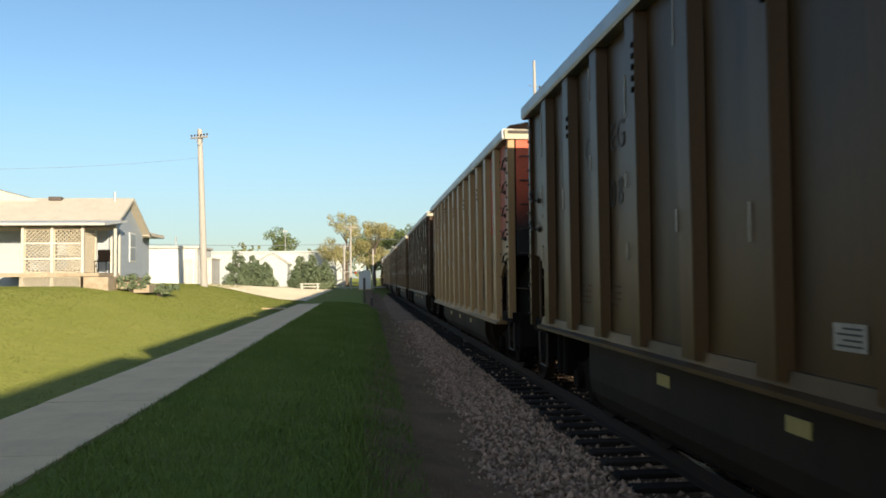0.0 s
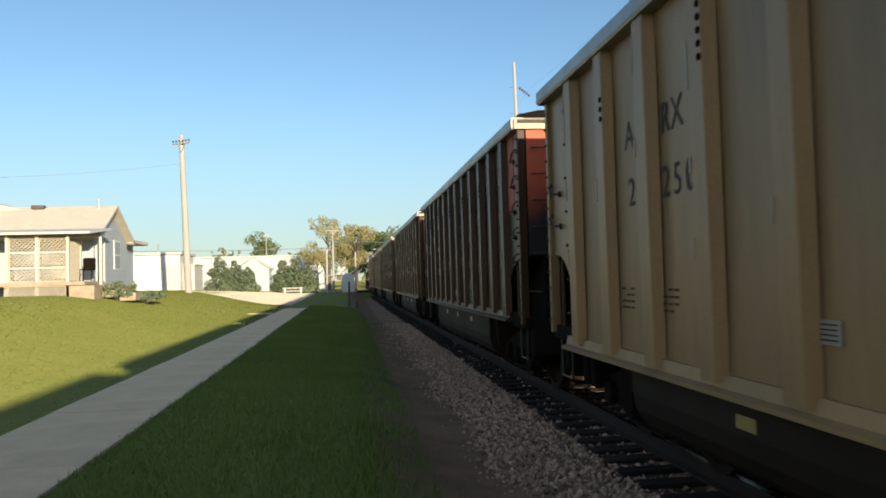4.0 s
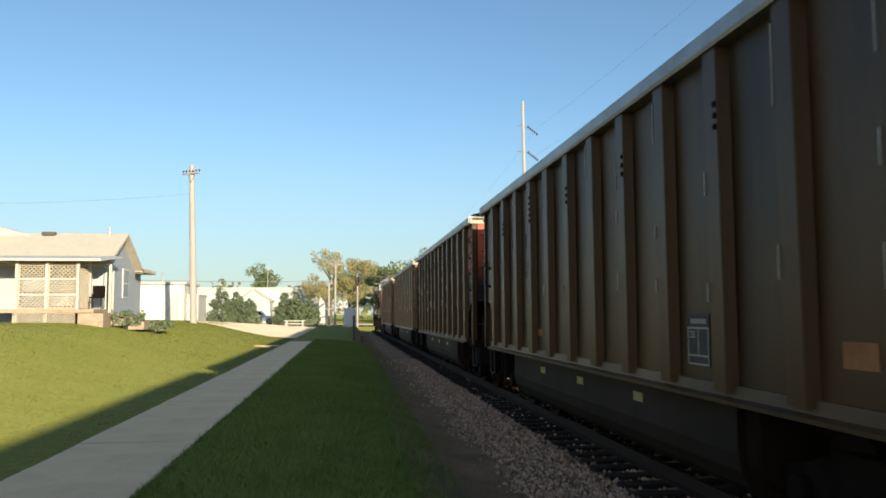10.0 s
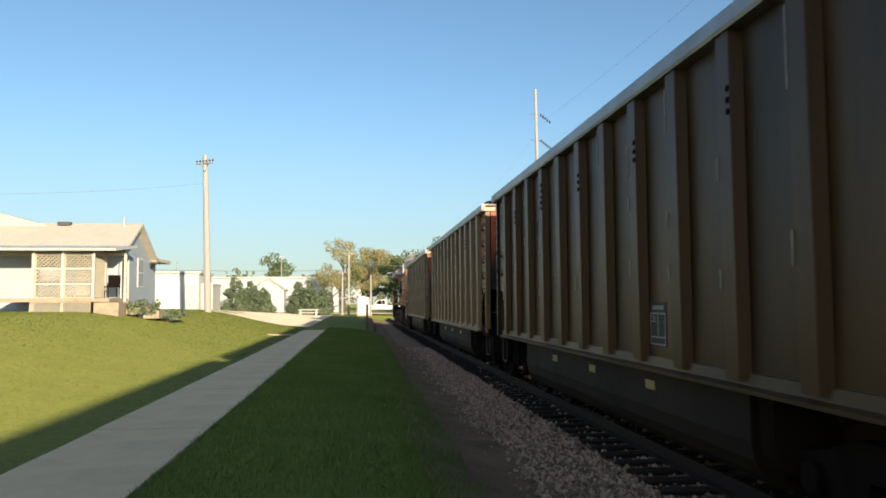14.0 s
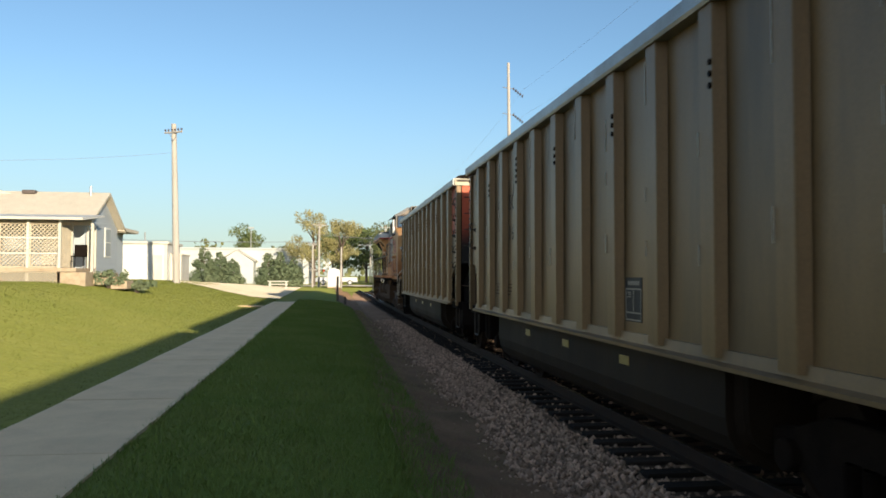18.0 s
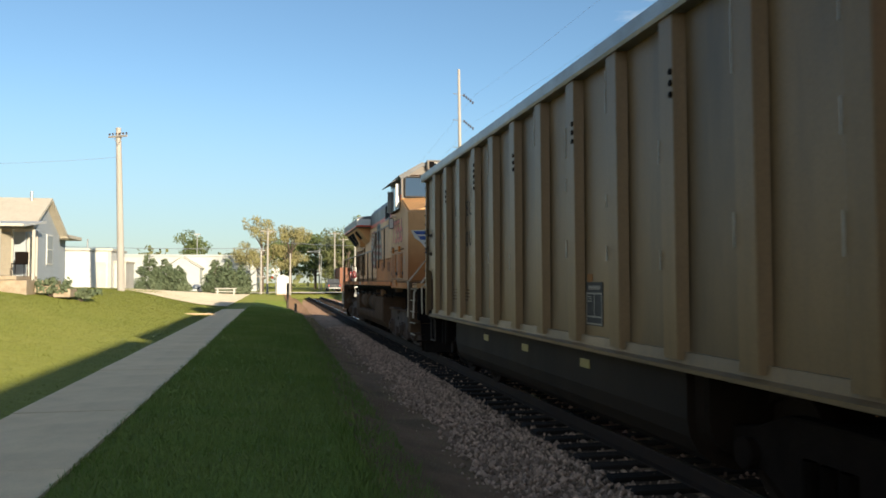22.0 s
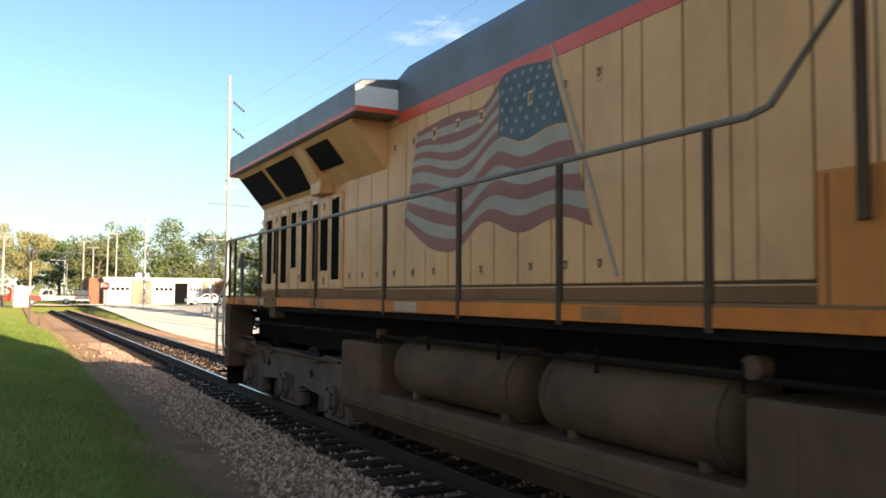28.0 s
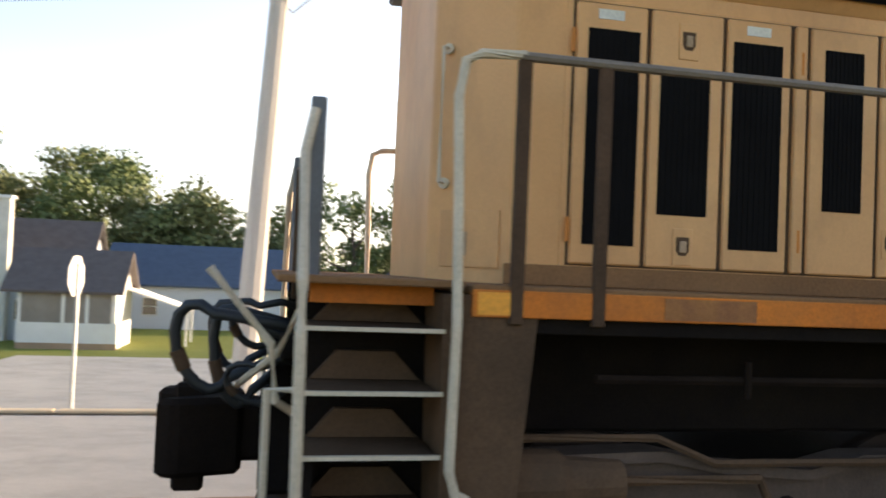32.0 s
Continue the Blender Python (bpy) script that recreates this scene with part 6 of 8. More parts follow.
    # rear hood end details
    for s in (-1, 1):
        # on the slanted corner: a hatch with a latch, and a long grab rail
        corner = Matrix.Translation((s * 0.95, 72.30, 0)) @ Matrix.Rotation(math.atan2(0.35, -s * 0.33), 4, "Z")
        hatch = P("corner_hatch", boxed(0.06, 0.40, *sorted((-s * 0.001, -s * 0.009)), 1.84, 2.13, 0.003), "yellow", label="small hatch on the slanted hood corner")
        hatch.matrix_basis = corner
        plate = part("latch", boxed(0.24, 0.31, *sorted((-s * 0.009, -s * 0.014)), 1.90, 2.02, 0.002), "tan", hatch)
        part("latch_recess", boxed(0.255, 0.295, *sorted((-s * 0.014, -s * 0.017)), 1.925, 1.995), "seam", plate)
        gr = bmesh.new()
        grab(gr, (0.39, 0, 2.27), (0.39, 0, 2.97), (0, -s * 0.06, 0), 0.011)
        P("hood_grab_rail", gr, "lightrail").matrix_basis = corner
    P("rear_headlight", drum(bmesh.new(), "y", (0, 72.68, 3.65), 0.12, 0.05, 16, 0.01), "galv")
    return loco


ROLL.append((locomotive(), 0.0))


# ---- plants ----
def leaf_cloud(centres, radii, count, size, seed, flat=0.0):
    """Many small leaf quads in clumps: vertices and faces."""
    rng = np.random.default_rng(seed)
    centres, radii = np.array(centres, float), np.array(radii, float)
    w = radii ** 2 / (radii ** 2).sum()
    pick = rng.choice(len(centres), count, p=w)
    d = rng.normal(size=(count, 3))
    d /= np.linalg.norm(d, axis=1, keepdims=True)
    pos = centres[pick] + d * (radii[pick] * rng.uniform(0.2, 1.15, count) ** 0.5)[:, None] * np.array([1, 1, 0.8])
    face = d * 0.9 + rng.normal(size=(count, 3)) * 0.55
    u = np.cross(face, rng.normal(size=(count, 3)))
    u[:, 2] *= 1 - flat
    u /= np.linalg.norm(u, axis=1, keepdims=True)
    v = np.cross(u, face)
    v /= np.linalg.norm(v, axis=1, keepdims=True)
    s = size * rng.uniform(0.55, 1.3, (count, 1))
    quad = np.stack([pos - u * s, pos + v * s * 0.55, pos + u * s, pos - v * s * 0.55], 1).reshape(-1, 3)
    return quad, np.arange(count * 4).reshape(-1, 4)


def from_arrays(name, verts, faces, mat, parent=None):
    me = bpy.data.meshes.new(name)
    n = faces.shape[1]
    me.vertices.add(len(verts))
    me.vertices.foreach_set("co", np.asarray(verts, np.float32).ravel())
    me.loops.add(faces.size)
    me.loops.foreach_set("vertex_index", faces.astype(np.int32).ravel())
    me.polygons.add(len(faces))
    me.polygons.foreach_set("loop_start", np.arange(0, faces.size, n, dtype=np.int32))
    me.polygons.foreach_set("loop_total", np.full(len(faces), n, np.int32))
    me.update(calc_edges=True)
    me.materials.append(M[mat])
    ob = new(name, me)
    if parent:
        ob.parent = parent
    return ob


def tree(x, y, height, spread_r, mat, label, seed, leaves=2600, size=0.3, low=0.3, group="", sparse=0.0):
    rng = random.Random(seed)
    z = ground_z(x, y)
    t = thing("tree", label, "tree", group, at=pose(x, y, z))
    bm = bmesh.new()
    top = height * 0.72
    tube(bm, [(0, 0, -0.1), (0.06 * rng.uniform(-1, 1), 0.05, height * 0.25), (0.25 * rng.uniform(-1, 1), 0.2 * rng.uniform(-1, 1), top * 0.7), (0.4 * rng.uniform(-1, 1), 0.3 * rng.uniform(-1, 1), top)], 0.03 * height, 8, 0.008 * height)
    centres, radii = [], []
    for k in range(11):
        a, h = rng.uniform(0, 6.28), height * rng.uniform(low, 0.82)
        reach = spread_r * rng.uniform(0.45, 0.95) * (1 - 0.45 * max(0, (h / height - 0.5) * 2))
        end = Vector((math.cos(a) * reach, math.sin(a) * reach, h + height * 0.1))
        tube(bm, [(0, 0, h * 0.75), (end.x * 0.5, end.y * 0.5, h * 0.92), tuple(end)], 0.011 * height, 6, 0.003 * height)
        for j in range(3):
            centres.append(tuple(end + Vector((rng.uniform(-1, 1), rng.uniform(-1, 1), rng.uniform(-0.7, 0.9))) * spread_r * 0.28))
            radii.append(spread_r * rng.uniform(0.2, 0.42) * (1 - sparse * 0.4))
    for k in range(5):
        centres.append((rng.uniform(-0.35, 0.35) * spread_r, rng.uniform(-0.35, 0.35) * spread_r, height * rng.uniform(0.72, 0.93)))
        radii.append(spread_r * rng.uniform(0.22, 0.36))
    part("trunk", bm, "bark", t)
    v, f = leaf_cloud(centres, radii, int(2.6 * leaves * (1 - 0.4 * sparse)), size * 0.56, seed)
    from_arrays("crown", v, f, mat, t)
    return t


def conifer(x, y, height, r, label, seed, leaves=2200, size=0.22):
    rng = random.Random(seed)
    t = thing("conifer", label, "tree", "conifers", at=pose(x, y, ground_z(x, y)))
    bm = bmesh.new()
    tube(bm, [(0, 0, -0.1), (0, 0, height * 0.5), (0.05, 0, height * 0.97)], 0.022 * height, 7, 0.01)
    cs, rs = [], []
    for k in range(26):
        h = height * (0.08 + 0.86 * k / 25)
        reach = r * (1 - 0.92 * (k / 25)) ** 0.62 * rng.uniform(0.55, 1.1)
        for j in range(3):
            a = rng.uniform(0, 6.28)
            cs.append((math.cos(a) * reach * 0.7, math.sin(a) * reach * 0.7, h - 0.08 * reach))
            rs.append(max(0.12, reach * rng.uniform(0.32, 0.5)))
        if k % 3 == 0:
            a = rng.uniform(0, 6.28)
            tube(bm, [(0, 0, h), (math.cos(a) * reach, math.sin(a) * reach, h - 0.1 * reach)], 0.03, 5, 0.01)
    part("trunk", bm, "bark", t)
    v, f = leaf_cloud(cs, rs, int(leaves * 2.2), size * 0.6, seed, 0.5)
    from_arrays("crown", v, f, "leaf_conifer", t)
    return t


def pine(x, y, height, r, label, seed):
    """A tall pine: separate boughs that reach out in layers, with needle tufts along them and gaps between."""
    rng = random.Random(seed)
    t = thing("pine", label, "tree", at=pose(x, y, ground_z(x, y)))
    bm = bmesh.new()
    tube(bm, [(0, 0, -0.1), (0.05, 0, height * 0.5), (0.0, 0.05, height * 0.98)], 0.17, 8, 0.03)
    cs, rs = [], []
    for k in range(34):
        h = height * (0.14 + 0.84 * k / 33)
        reach = r * (1 - 0.8 * max(0, (k - 6) / 27) ** 1.4) * rng.uniform(0.55, 1.1)
        a = 2.4 * k + rng.uniform(-0.4, 0.4)
        tip = Vector((math.cos(a) * reach, math.sin(a) * reach, h + 0.12 * reach))
        tube(bm, [(0, 0, h - 0.1), tuple(tip * 0.5 + Vector((0, 0, (h - 0.05) * 0.5))), tuple(tip)], 0.045, 5, 0.012)
        for j in range(6):
            u = 0.25 + 0.15 * j
            cs.append((tip.x * u + rng.uniform(-0.2, 0.2), tip.y * u + rng.uniform(-0.2, 0.2), h + 0.12 * reach * u + rng.uniform(-0.05, 0.12)))
            rs.append(rng.uniform(0.22, 0.42))
    part("trunk", bm, "bark", t)
    v, f = leaf_cloud(cs, rs, 9000, 0.15, seed, 0.6)
    from_arrays("crown", v, f, "leaf_pine", t)
    return t


# ---- poles and wires ----
def wire(name, p, q, sag, r=0.007, n=14, label="", parent=None):
    p, q = Vector(p), Vector(q)
    pts = [p.lerp(q, i / n) - Vector((0, 0, sag * 4 * (i / n) * (1 - i / n))) for i in range(n + 1)]
    ob = part(name, tubed(pts, r, 5), "wire", parent)
    if not parent:
        tagged(ob, label or "thin overhead wire strung between poles", "wire", "overhead wires")
    return ob


def utility_pole(x, y, height, arms, label, r=0.14, lean=(0, 0), z=None, group="utility poles"):
    """A round wooden pole with cross arms: (height, half length, count, angle)."""
    z = ground_z(x, y) if z is None else z
    t = thing("utility_pole", label, "utility pole", group, at=pose(x, y, z))
    part("shaft", tubed([(0, 0, -0.3), (lean[0] * 0.5, lean[1] * 0.5, height * 0.5), (lean[0], lean[1], height)], r, 10, r * 0.68), "polewood", t)
    for h, half, count, turn in arms:
        cx, cy = lean[0] * h / height, lean[1] * h / height
        d = Vector((math.cos(turn), math.sin(turn), 0))
        c = Vector((cx, cy, h)) + Vector((0, -r * 0.9, 0))
        arm = part("cross_arm", tubed([c - d * half, c + d * half], 0.055, 4), "polewood", t)
        part("arm_brace", tubed([c - d * half * 0.5, (cx, cy - r, h - 0.5)], 0.018, 5), "galv", t)
        part("arm_brace", tubed([c + d * half * 0.5, (cx, cy - r, h - 0.5)], 0.018, 5), "galv", t)
        for k in range(count):
            o = c + d * half * (2 * k / max(1, count - 1) - 1) * 0.92
            part("insulator", lathe(bmesh.new(), "z", tuple(o), [(0.04, 0), (0.04, 0.02), (0.1, 0.02), (0.11, 0.05), (0.15, 0.06), (0.19, 0.04), (0.21, 0)], 8), "insulator", t)
    return t


def far_pole(x, y, height, label="pale wooden utility pole by the road", arms=((0.35, 0.9),), r=0.13):
    return utility_pole(x, y, height, [(height - d, h, 3, 0.15) for d, h in arms], label, r)


# ---- the house on the lawn ----
HZ = 1.42


def siding_wall(parent, origin, along, length, z0, z1, gable=0.0, name="wall"):
    """A wall of lapped boards; gable: extra height at its middle."""
    o, d = Vector(origin), Vector(along).normalized()
    nrm = Vector((d.y, -d.x, 0))
    back = bmesh.new()
    pts = [(0, z0), (length, z0), (length, z1)] + ([(length / 2, z1 + gable)] if gable else []) + [(0, z1)]
    f = [back.verts.new(o + d * u + Vector((0, 0, v))) for u, v in pts]
    g = [back.verts.new(o + d * u + Vector((0, 0, v)) - nrm * 0.15) for u, v in pts]
    back.faces.new(f), back.faces.new(list(reversed(g)))
    for i in range(len(f)):
        back.faces.new((f[i], g[i], g[(i + 1) % len(f)], f[(i + 1) % len(f)]))
    bmesh.ops.recalc_face_normals(back, faces=back.faces)
    w = part(name, back, "siding", parent)
    h = 0.115
    k = 0
    z = z0
    while z < z1 + gable - 0.02:
        top = min(z + h, z1 + gable)
        a, b = 0.0, length
        if z + h / 2 > z1:
            a = (z + h - z1) / gable * length / 2
            b = length - a
        if b - a > 0.1:
            bm = bmesh.new()
            q = [(a, z, 0.022), (b, z, 0.022), (b, top, 0.006), (a, top, 0.006)]
            fr = [bm.verts.new(o + d * u + Vector((0, 0, v)) + nrm * t) for u, v, t in q]
            bk = [bm.verts.new(o + d * u + Vector((0, 0, v)) + nrm * 0.001) for u, v, t in q]
            bm.faces.new(fr), bm.faces.new(list(reversed(bk)))
            for i in range(4):
                bm.faces.new((fr[i], bk[i], bk[(i + 1) % 4], fr[(i + 1) % 4]))
            bmesh.ops.recalc_face_normals(bm, faces=bm.faces)
            part("board", bm, "siding", w)
        z += h
        k += 1
    return w


def lattice_panel(parent, x0, x1, y0, y1, z0, z1, pitch=0.14):
    """Crossed diagonal slats in a frame, in a vertical plane along x or y."""
    flat = abs(y1 - y0) < 1e-6
    length = (x1 - x0) if flat else (y1 - y0)
    H = z1 - z0

    def P(u, v, t):
        return (x0 + u, y0 + t, z0 + v) if flat else (x0 + t, y0 + u, z0 + v)

    p = part("lattice_frame", tubed([P(0, 0, 0), P(length, 0, 0), P(length, H, 0), P(0, H, 0), P(0, 0.02, 0)], 0.035, 4), "lattice", parent)
    for sgn in (1, -1):
        bm = bmesh.new()
        n = int((length + H) / pitch)
        for k in range(1, n + 1):
            c = k * pitch
            if sgn > 0:
                a = (max(0, c - H), min(c, H))
                b = (min(c, length), max(0, c - length))
            else:
                a = (max(0, c - H), H - min(c, H))
                b = (min(c, length), H - max(0, c - length))
            t = 0.006 * sgn
            pa, pb = Vector(P(*a, t)), Vector(P(*b, t))
            if (pb - pa).length > 0.08:
                tube(bm, [pa, pb], 0.017, 4)
        s = part("lattice_slats", bm, "lattice", p, "diagonal lattice slats")
        s["kind"] = "stuff"
    return p


def gable_roof(parent, x0, x1, y0, y1, z_eave, z_ridge, mat, over=0.35, along="x", name="roof", courses=0):
    """Two roof slabs meeting at a ridge that runs along x or y."""
    out = []
    for s in (-1, 1):
        bm = bmesh.new()
        if along == "x":
            ym, ye = (y0 + y1) / 2, (y0 - over if s < 0 else y1 + over)
            dz = (z_ridge - z_eave) / ((y1 - y0) / 2) * over
            prism(bm, [(ym, z_ridge), (ym, z_ridge + 0.12), (ye, z_eave - dz + 0.12), (ye, z_eave - dz)], "x", x0 - over, x1 + over)
        else:
            xm, xe = (x0 + x1) / 2, (x0 - over if s < 0 else x1 + over)
            dz = (z_ridge - z_eave) / ((x1 - x0) / 2) * over
            prism(bm, [(xm, z_ridge), (xm, z_ridge + 0.12), (xe, z_eave - dz + 0.12), (xe, z_eave - dz)], "y", y0 - over, y1 + over)
        out.append(part(name, bm, mat, parent))
    return out


def window(parent, c, w, h, facing, pane="darkglass", trim="offwhite"):
    """A framed window on a wall facing along an axis: '-y', '+x', '-x'."""
    x, y, z = c
    if facing[1] == "y":
        s = 1 if facing[0] == "+" else -1
        fr = part("window", boxed(x - w / 2 - 0.07, x + w / 2 + 0.07, *sorted((y, y + s * 0.05)), z - h / 2 - 0.07, z + h / 2 + 0.07, 0.01), trim, parent)
        part("pane", boxed(x - w / 2, x + w / 2, *sorted((y + s * 0.05, y + s * 0.056)), z - h / 2, z + h / 2), pane, fr)
        part("sash_bar", boxed(x - w / 2, x + w / 2, *sorted((y + s * 0.056, y + s * 0.066)), z - 0.02, z + 0.02), trim, fr)
    else:
        s = 1 if facing[0] == "+" else -1
        fr = part("window", boxed(*sorted((x, x + s * 0.05)), y - w / 2 - 0.07, y + w / 2 + 0.07, z - h / 2 - 0.07, z + h / 2 + 0.07, 0.01), trim, parent)
        part("pane", boxed(*sorted((x + s * 0.05, x + s * 0.056)), y - w / 2, y + w / 2, z - h / 2, z + h / 2), pane, fr)
        part("sash_bar", boxed(*sorted((x + s * 0.056, x + s * 0.066)), y - w / 2, y + w / 2, z - 0.02, z + 0.02), trim, fr)
    return fr


def lawn_house():
    h = thing("house", "pale-sided bungalow with a tan shingle roof and latticed porch", "house")
    siding_wall(h, (-13.6, 32.2, 0), (0, 1, 0), 4.7, 1.3, 3.70, 1.25, "gable_wall")
    siding_wall(h, (-27, 32.2, 0), (1, 0, 0), 13.4, 1.3, 3.70, 0, "front_wall")
    part("rear_wall", boxed(-27, -13.62, 36.75, 36.9, 1.2, 3.7), "siding", h)
    part("side_wall", boxed(-27.15, -27, 32.2, 36.9, 1.2, 3.7), "siding", h)
    part("foundation", boxed(-27, -13.65, 32.25, 36.85, 0.9, 1.34), "concrete", h)
    gable_roof(h, -27, -13.6, 32.2, 36.9, 3.72, 4.95, "shingle", 0.3)
    part("main_roof", prism(bmesh.new(), [(-26.5, 4.35), (-20.9, 6.0), (-15.2, 4.45)], "y", 34.3, 39), "shingle", h)
    part("ridge_vent", boxed(-16.6, -16.1, 34.2, 34.5, 4.95, 5.1, 0.02), "darkroof", h)
    part("vent_pipe", tubed([(-14.0, 34.3, 4.9), (-14.0, 34.3, 5.3)], 0.05, 8), "galv", h)
    # rear wing roof past the gable
    part("rear_eave", boxed(-15.2, -13.3, 37.0, 39.6, 3.62, 3.78, 0.02), "shingle", h)
    part("rear_wing", boxed(-17, -13.9, 36.9, 39.2, 1.2, 3.62), "siding", h)
    window(h, (-13.6, 35.3, 3.05), 0.75, 1.1, "+x", "palepane", "white")
    # porch
    pr = part("porch_roof", prism(bmesh.new(), [(29.5, 3.62), (29.5, 3.70), (32.2, 3.98), (32.2, 3.90)], "x", -18.4, -12.9), "white", h)
    part("porch_fascia", boxed(-18.4, -12.9, 29.46, 29.5, 3.62, 3.705), "offwhite", h)
    part("porch_deck", boxed(-17.2, -13.2, 29.8, 32.2, 1.82, 1.95), "wood", h)
    for x, y in ((-15.85, 29.95), (-14.85, 29.95), (-13.8, 29.95), (-13.8, 31.3), (-13.1, 31.4)):
        part("porch_post", boxed(x - 0.05, x + 0.05, y - 0.05, y + 0.05, 1.3, 3.62, 0.008), "offwhite", h)
    lattice_panel(h, -15.8, -14.9, 30.0, 30.0, 1.97, 3.5)
    lattice_panel(h, -14.8, -13.85, 30.0, 30.0, 1.97, 3.5)
    for z in (2.45, 3.0):
        part("lattice_rail", boxed(-15.8, -13.85, 29.94, 29.97, z - 0.03, z + 0.03), "offwhite", h)
    lattice_panel(h, -13.8, -13.8, 30.05, 31.25, 1.97, 3.4)
    lattice_panel(h, -15.9, -13.85, 29.85, 29.85, 1.35, 1.8, 0.12)
    part("porch_skirt", boxed(-13.85, -12.9, 29.9, 32.1, 1.3, 1.8), "wood", h)
    part("porch_door", boxed(-15.1, -14.3, 32.13, 32.18, 1.95, 3.5, 0.01), "offwhite", h)
    part("side_door", boxed(-13.6, -13.55, 32.5, 33.2, 1.85, 3.45, 0.01), "darkglass", h)
    part("door_surround", boxed(-13.58, -13.5, 32.35, 32.5, 1.75, 3.55), "offwhite", h)
    part("downspout", boxed(-13.58, -13.5, 33.35, 33.45, 1.5, 3.65, 0.01), "offwhite", h)
    for k in range(3):
        part("porch_step", boxed(-13.1, -12.3 + 0.0, 30.9 - 0.0, 31.9, 1.35 + 0.0, 1.80 - 0.15 * k, 0.01) if k == 0 else boxed(-12.3 + 0.28 * (k - 1), -12.02 + 0.28 * (k - 1), 30.9, 31.9, 1.2, 1.80 - 0.15 * k, 0.01), "wood", h)
    # a dark chair on the porch
    c = thing("porch_chair", "dark folding chair standing at the porch edge", "chair", at=pose(-13.3, 30.5, 1.95))
    part("seat", boxed(-0.22, 0.22, -0.22, 0.22, 0.40, 0.44, 0.01), "black", c)
    part("backrest", boxed(-0.22, 0.22, 0.2, 0.23, 0.44, 0.85, 0.01), "black", c)
    for a, b in ((-0.2, -0.2), (0.2, -0.2), (-0.2, 0.2), (0.2, 0.2)):
        part("leg", tubed([(a, b, 0), (a, b, 0.41)], 0.015, 6), "black", c)


def shrub(x, y, r, h, seed, label):
    t = thing("shrub", label, "shrub", "shrubs by the porch", at=pose(x, y, ground_z(x, y)))
    rng = random.Random(seed)
    bm = bmesh.new()
    tips = []
    for k in range(14):
        a = rng.uniform(0, 6.28)
        e = (math.cos(a) * r, math.sin(a) * r * 0.6, h * rng.uniform(0.4, 1.0))
        tube(bm, [(0, 0, 0), (e[0] * 0.5, e[1] * 0.5, e[2] * 0.9), e], 0.012, 5, 0.004)
        tips.append(e)
        tips.append((e[0] * 0.6, e[1] * 0.6, e[2] * 0.85))
    part("stem", bm, "bark", t)
    v, f = leaf_cloud(tips, [0.16] * len(tips), 700, 0.07, seed)
    from_arrays("foliage", v, f, "leaf_conifer", t)


lawn_house()
shrub(-12.4, 31.0, 0.55, 0.62, 5, "dark green spreading shrub by the porch steps")
shrub(-11.6, 32.0, 0.6, 0.45, 6, "dark green spreading shrub by the porch steps")


def garage():
    g = thing("garage", "white flat-roofed garage with a wide white door", "garage")
    part("wall", boxed(-19.6, -15.5, 58.0, 63, 1.1, 3.85, 0.02), "white", g)
    part("roof", boxed(-19.8, -15.35, 57.8, 63.2, 3.85, 4.02, 0.02), "offwhite", g)
    d = part("garage_door", boxed(-19.3, -16.55, 57.95, 58.0, 1.3, 3.3, 0.01), "white", g)
    for k in range(5):
        part("door_panel", boxed(-19.25, -16.6, 57.925, 57.95, 1.33 + 0.39 * k, 1.69 + 0.39 * k, 0.012), "white", d)
    part("corner_trim", boxed(-15.67, -15.48, 57.94, 58.06, 1.1, 3.85), "offwhite", g)
    part("side_door", boxed(-16.45, -15.8, 57.95, 58.0, 1.25, 3.1, 0.01), "offwhite", g)
    part("lean_to", boxed(-15.5, -14.75, 59.2, 62.5, 1.1, 3.1, 0.02), "offwhite", g)
    part("lean_to_roof", boxed(-15.5, -14.68, 59.1, 62.6, 3.1, 3.2, 0.01), "shingle", g)
    part("roof_pipe", tubed([(-17.2, 59, 4.0), (-17.2, 59, 4.7)], 0.05, 8), "galv", g)


garage()
utility_pole(-12.85, 46.9, 8.95, [(8.45, 0.62, 6, 2.6)], "tall pale utility pole with a short insulator arm", 0.2, (-0.28, 0.0))
wire("power_line", (-13.1, 46.9, 8.6), (-27, 33, 6.2), 0.4)
wire("power_line", (-40, 60, 5.2), (-5.6, 96, 5.7), 0.5, 0.03)


def long_building():
    b = thing("long_building", "long low white metal building behind the trees", "building")
    part("wall", boxed(-70, -7.5, 128, 150, 0.2, 5.7), "metalwall", b)
    part("roof", boxed(-70.3, -7.2, 127.7, 150.3, 5.7, 5.95, 0.03), "metalwall", b)
    rib = None
    for k in range(62):
        x = -69.5 + k
        if rib is None:
            rib = part("wall_rib", boxed(-0.06, 0.06, -0.05, 0.0, 0.3, 5.65), "metalwall", b)
            rib.matrix_basis = pose(x, 128, 0)
        else:
            again(rib, b, pose(x, 128, 0))
    gable = prism(bmesh.new(), [(-20.5, 0.3), (-20.5, 3.8), (-18.0, 5.4), (-15.5, 3.8), (-15.5, 0.3)], "y", 123, 128)
    part("wing", gable, "metalwall", b)
    for x0, x1, z0, z1 in ((-20.8, -18.0, 3.75, 5.45), (-18.0, -15.2, 5.45, 3.75)):
        part("wing_roof", prism(bmesh.new(), [(x0, z0), (x1, z1), (x1, z1 + 0.15), (x0, z0 + 0.15)], "y", 122.8, 128), "offwhite", b)


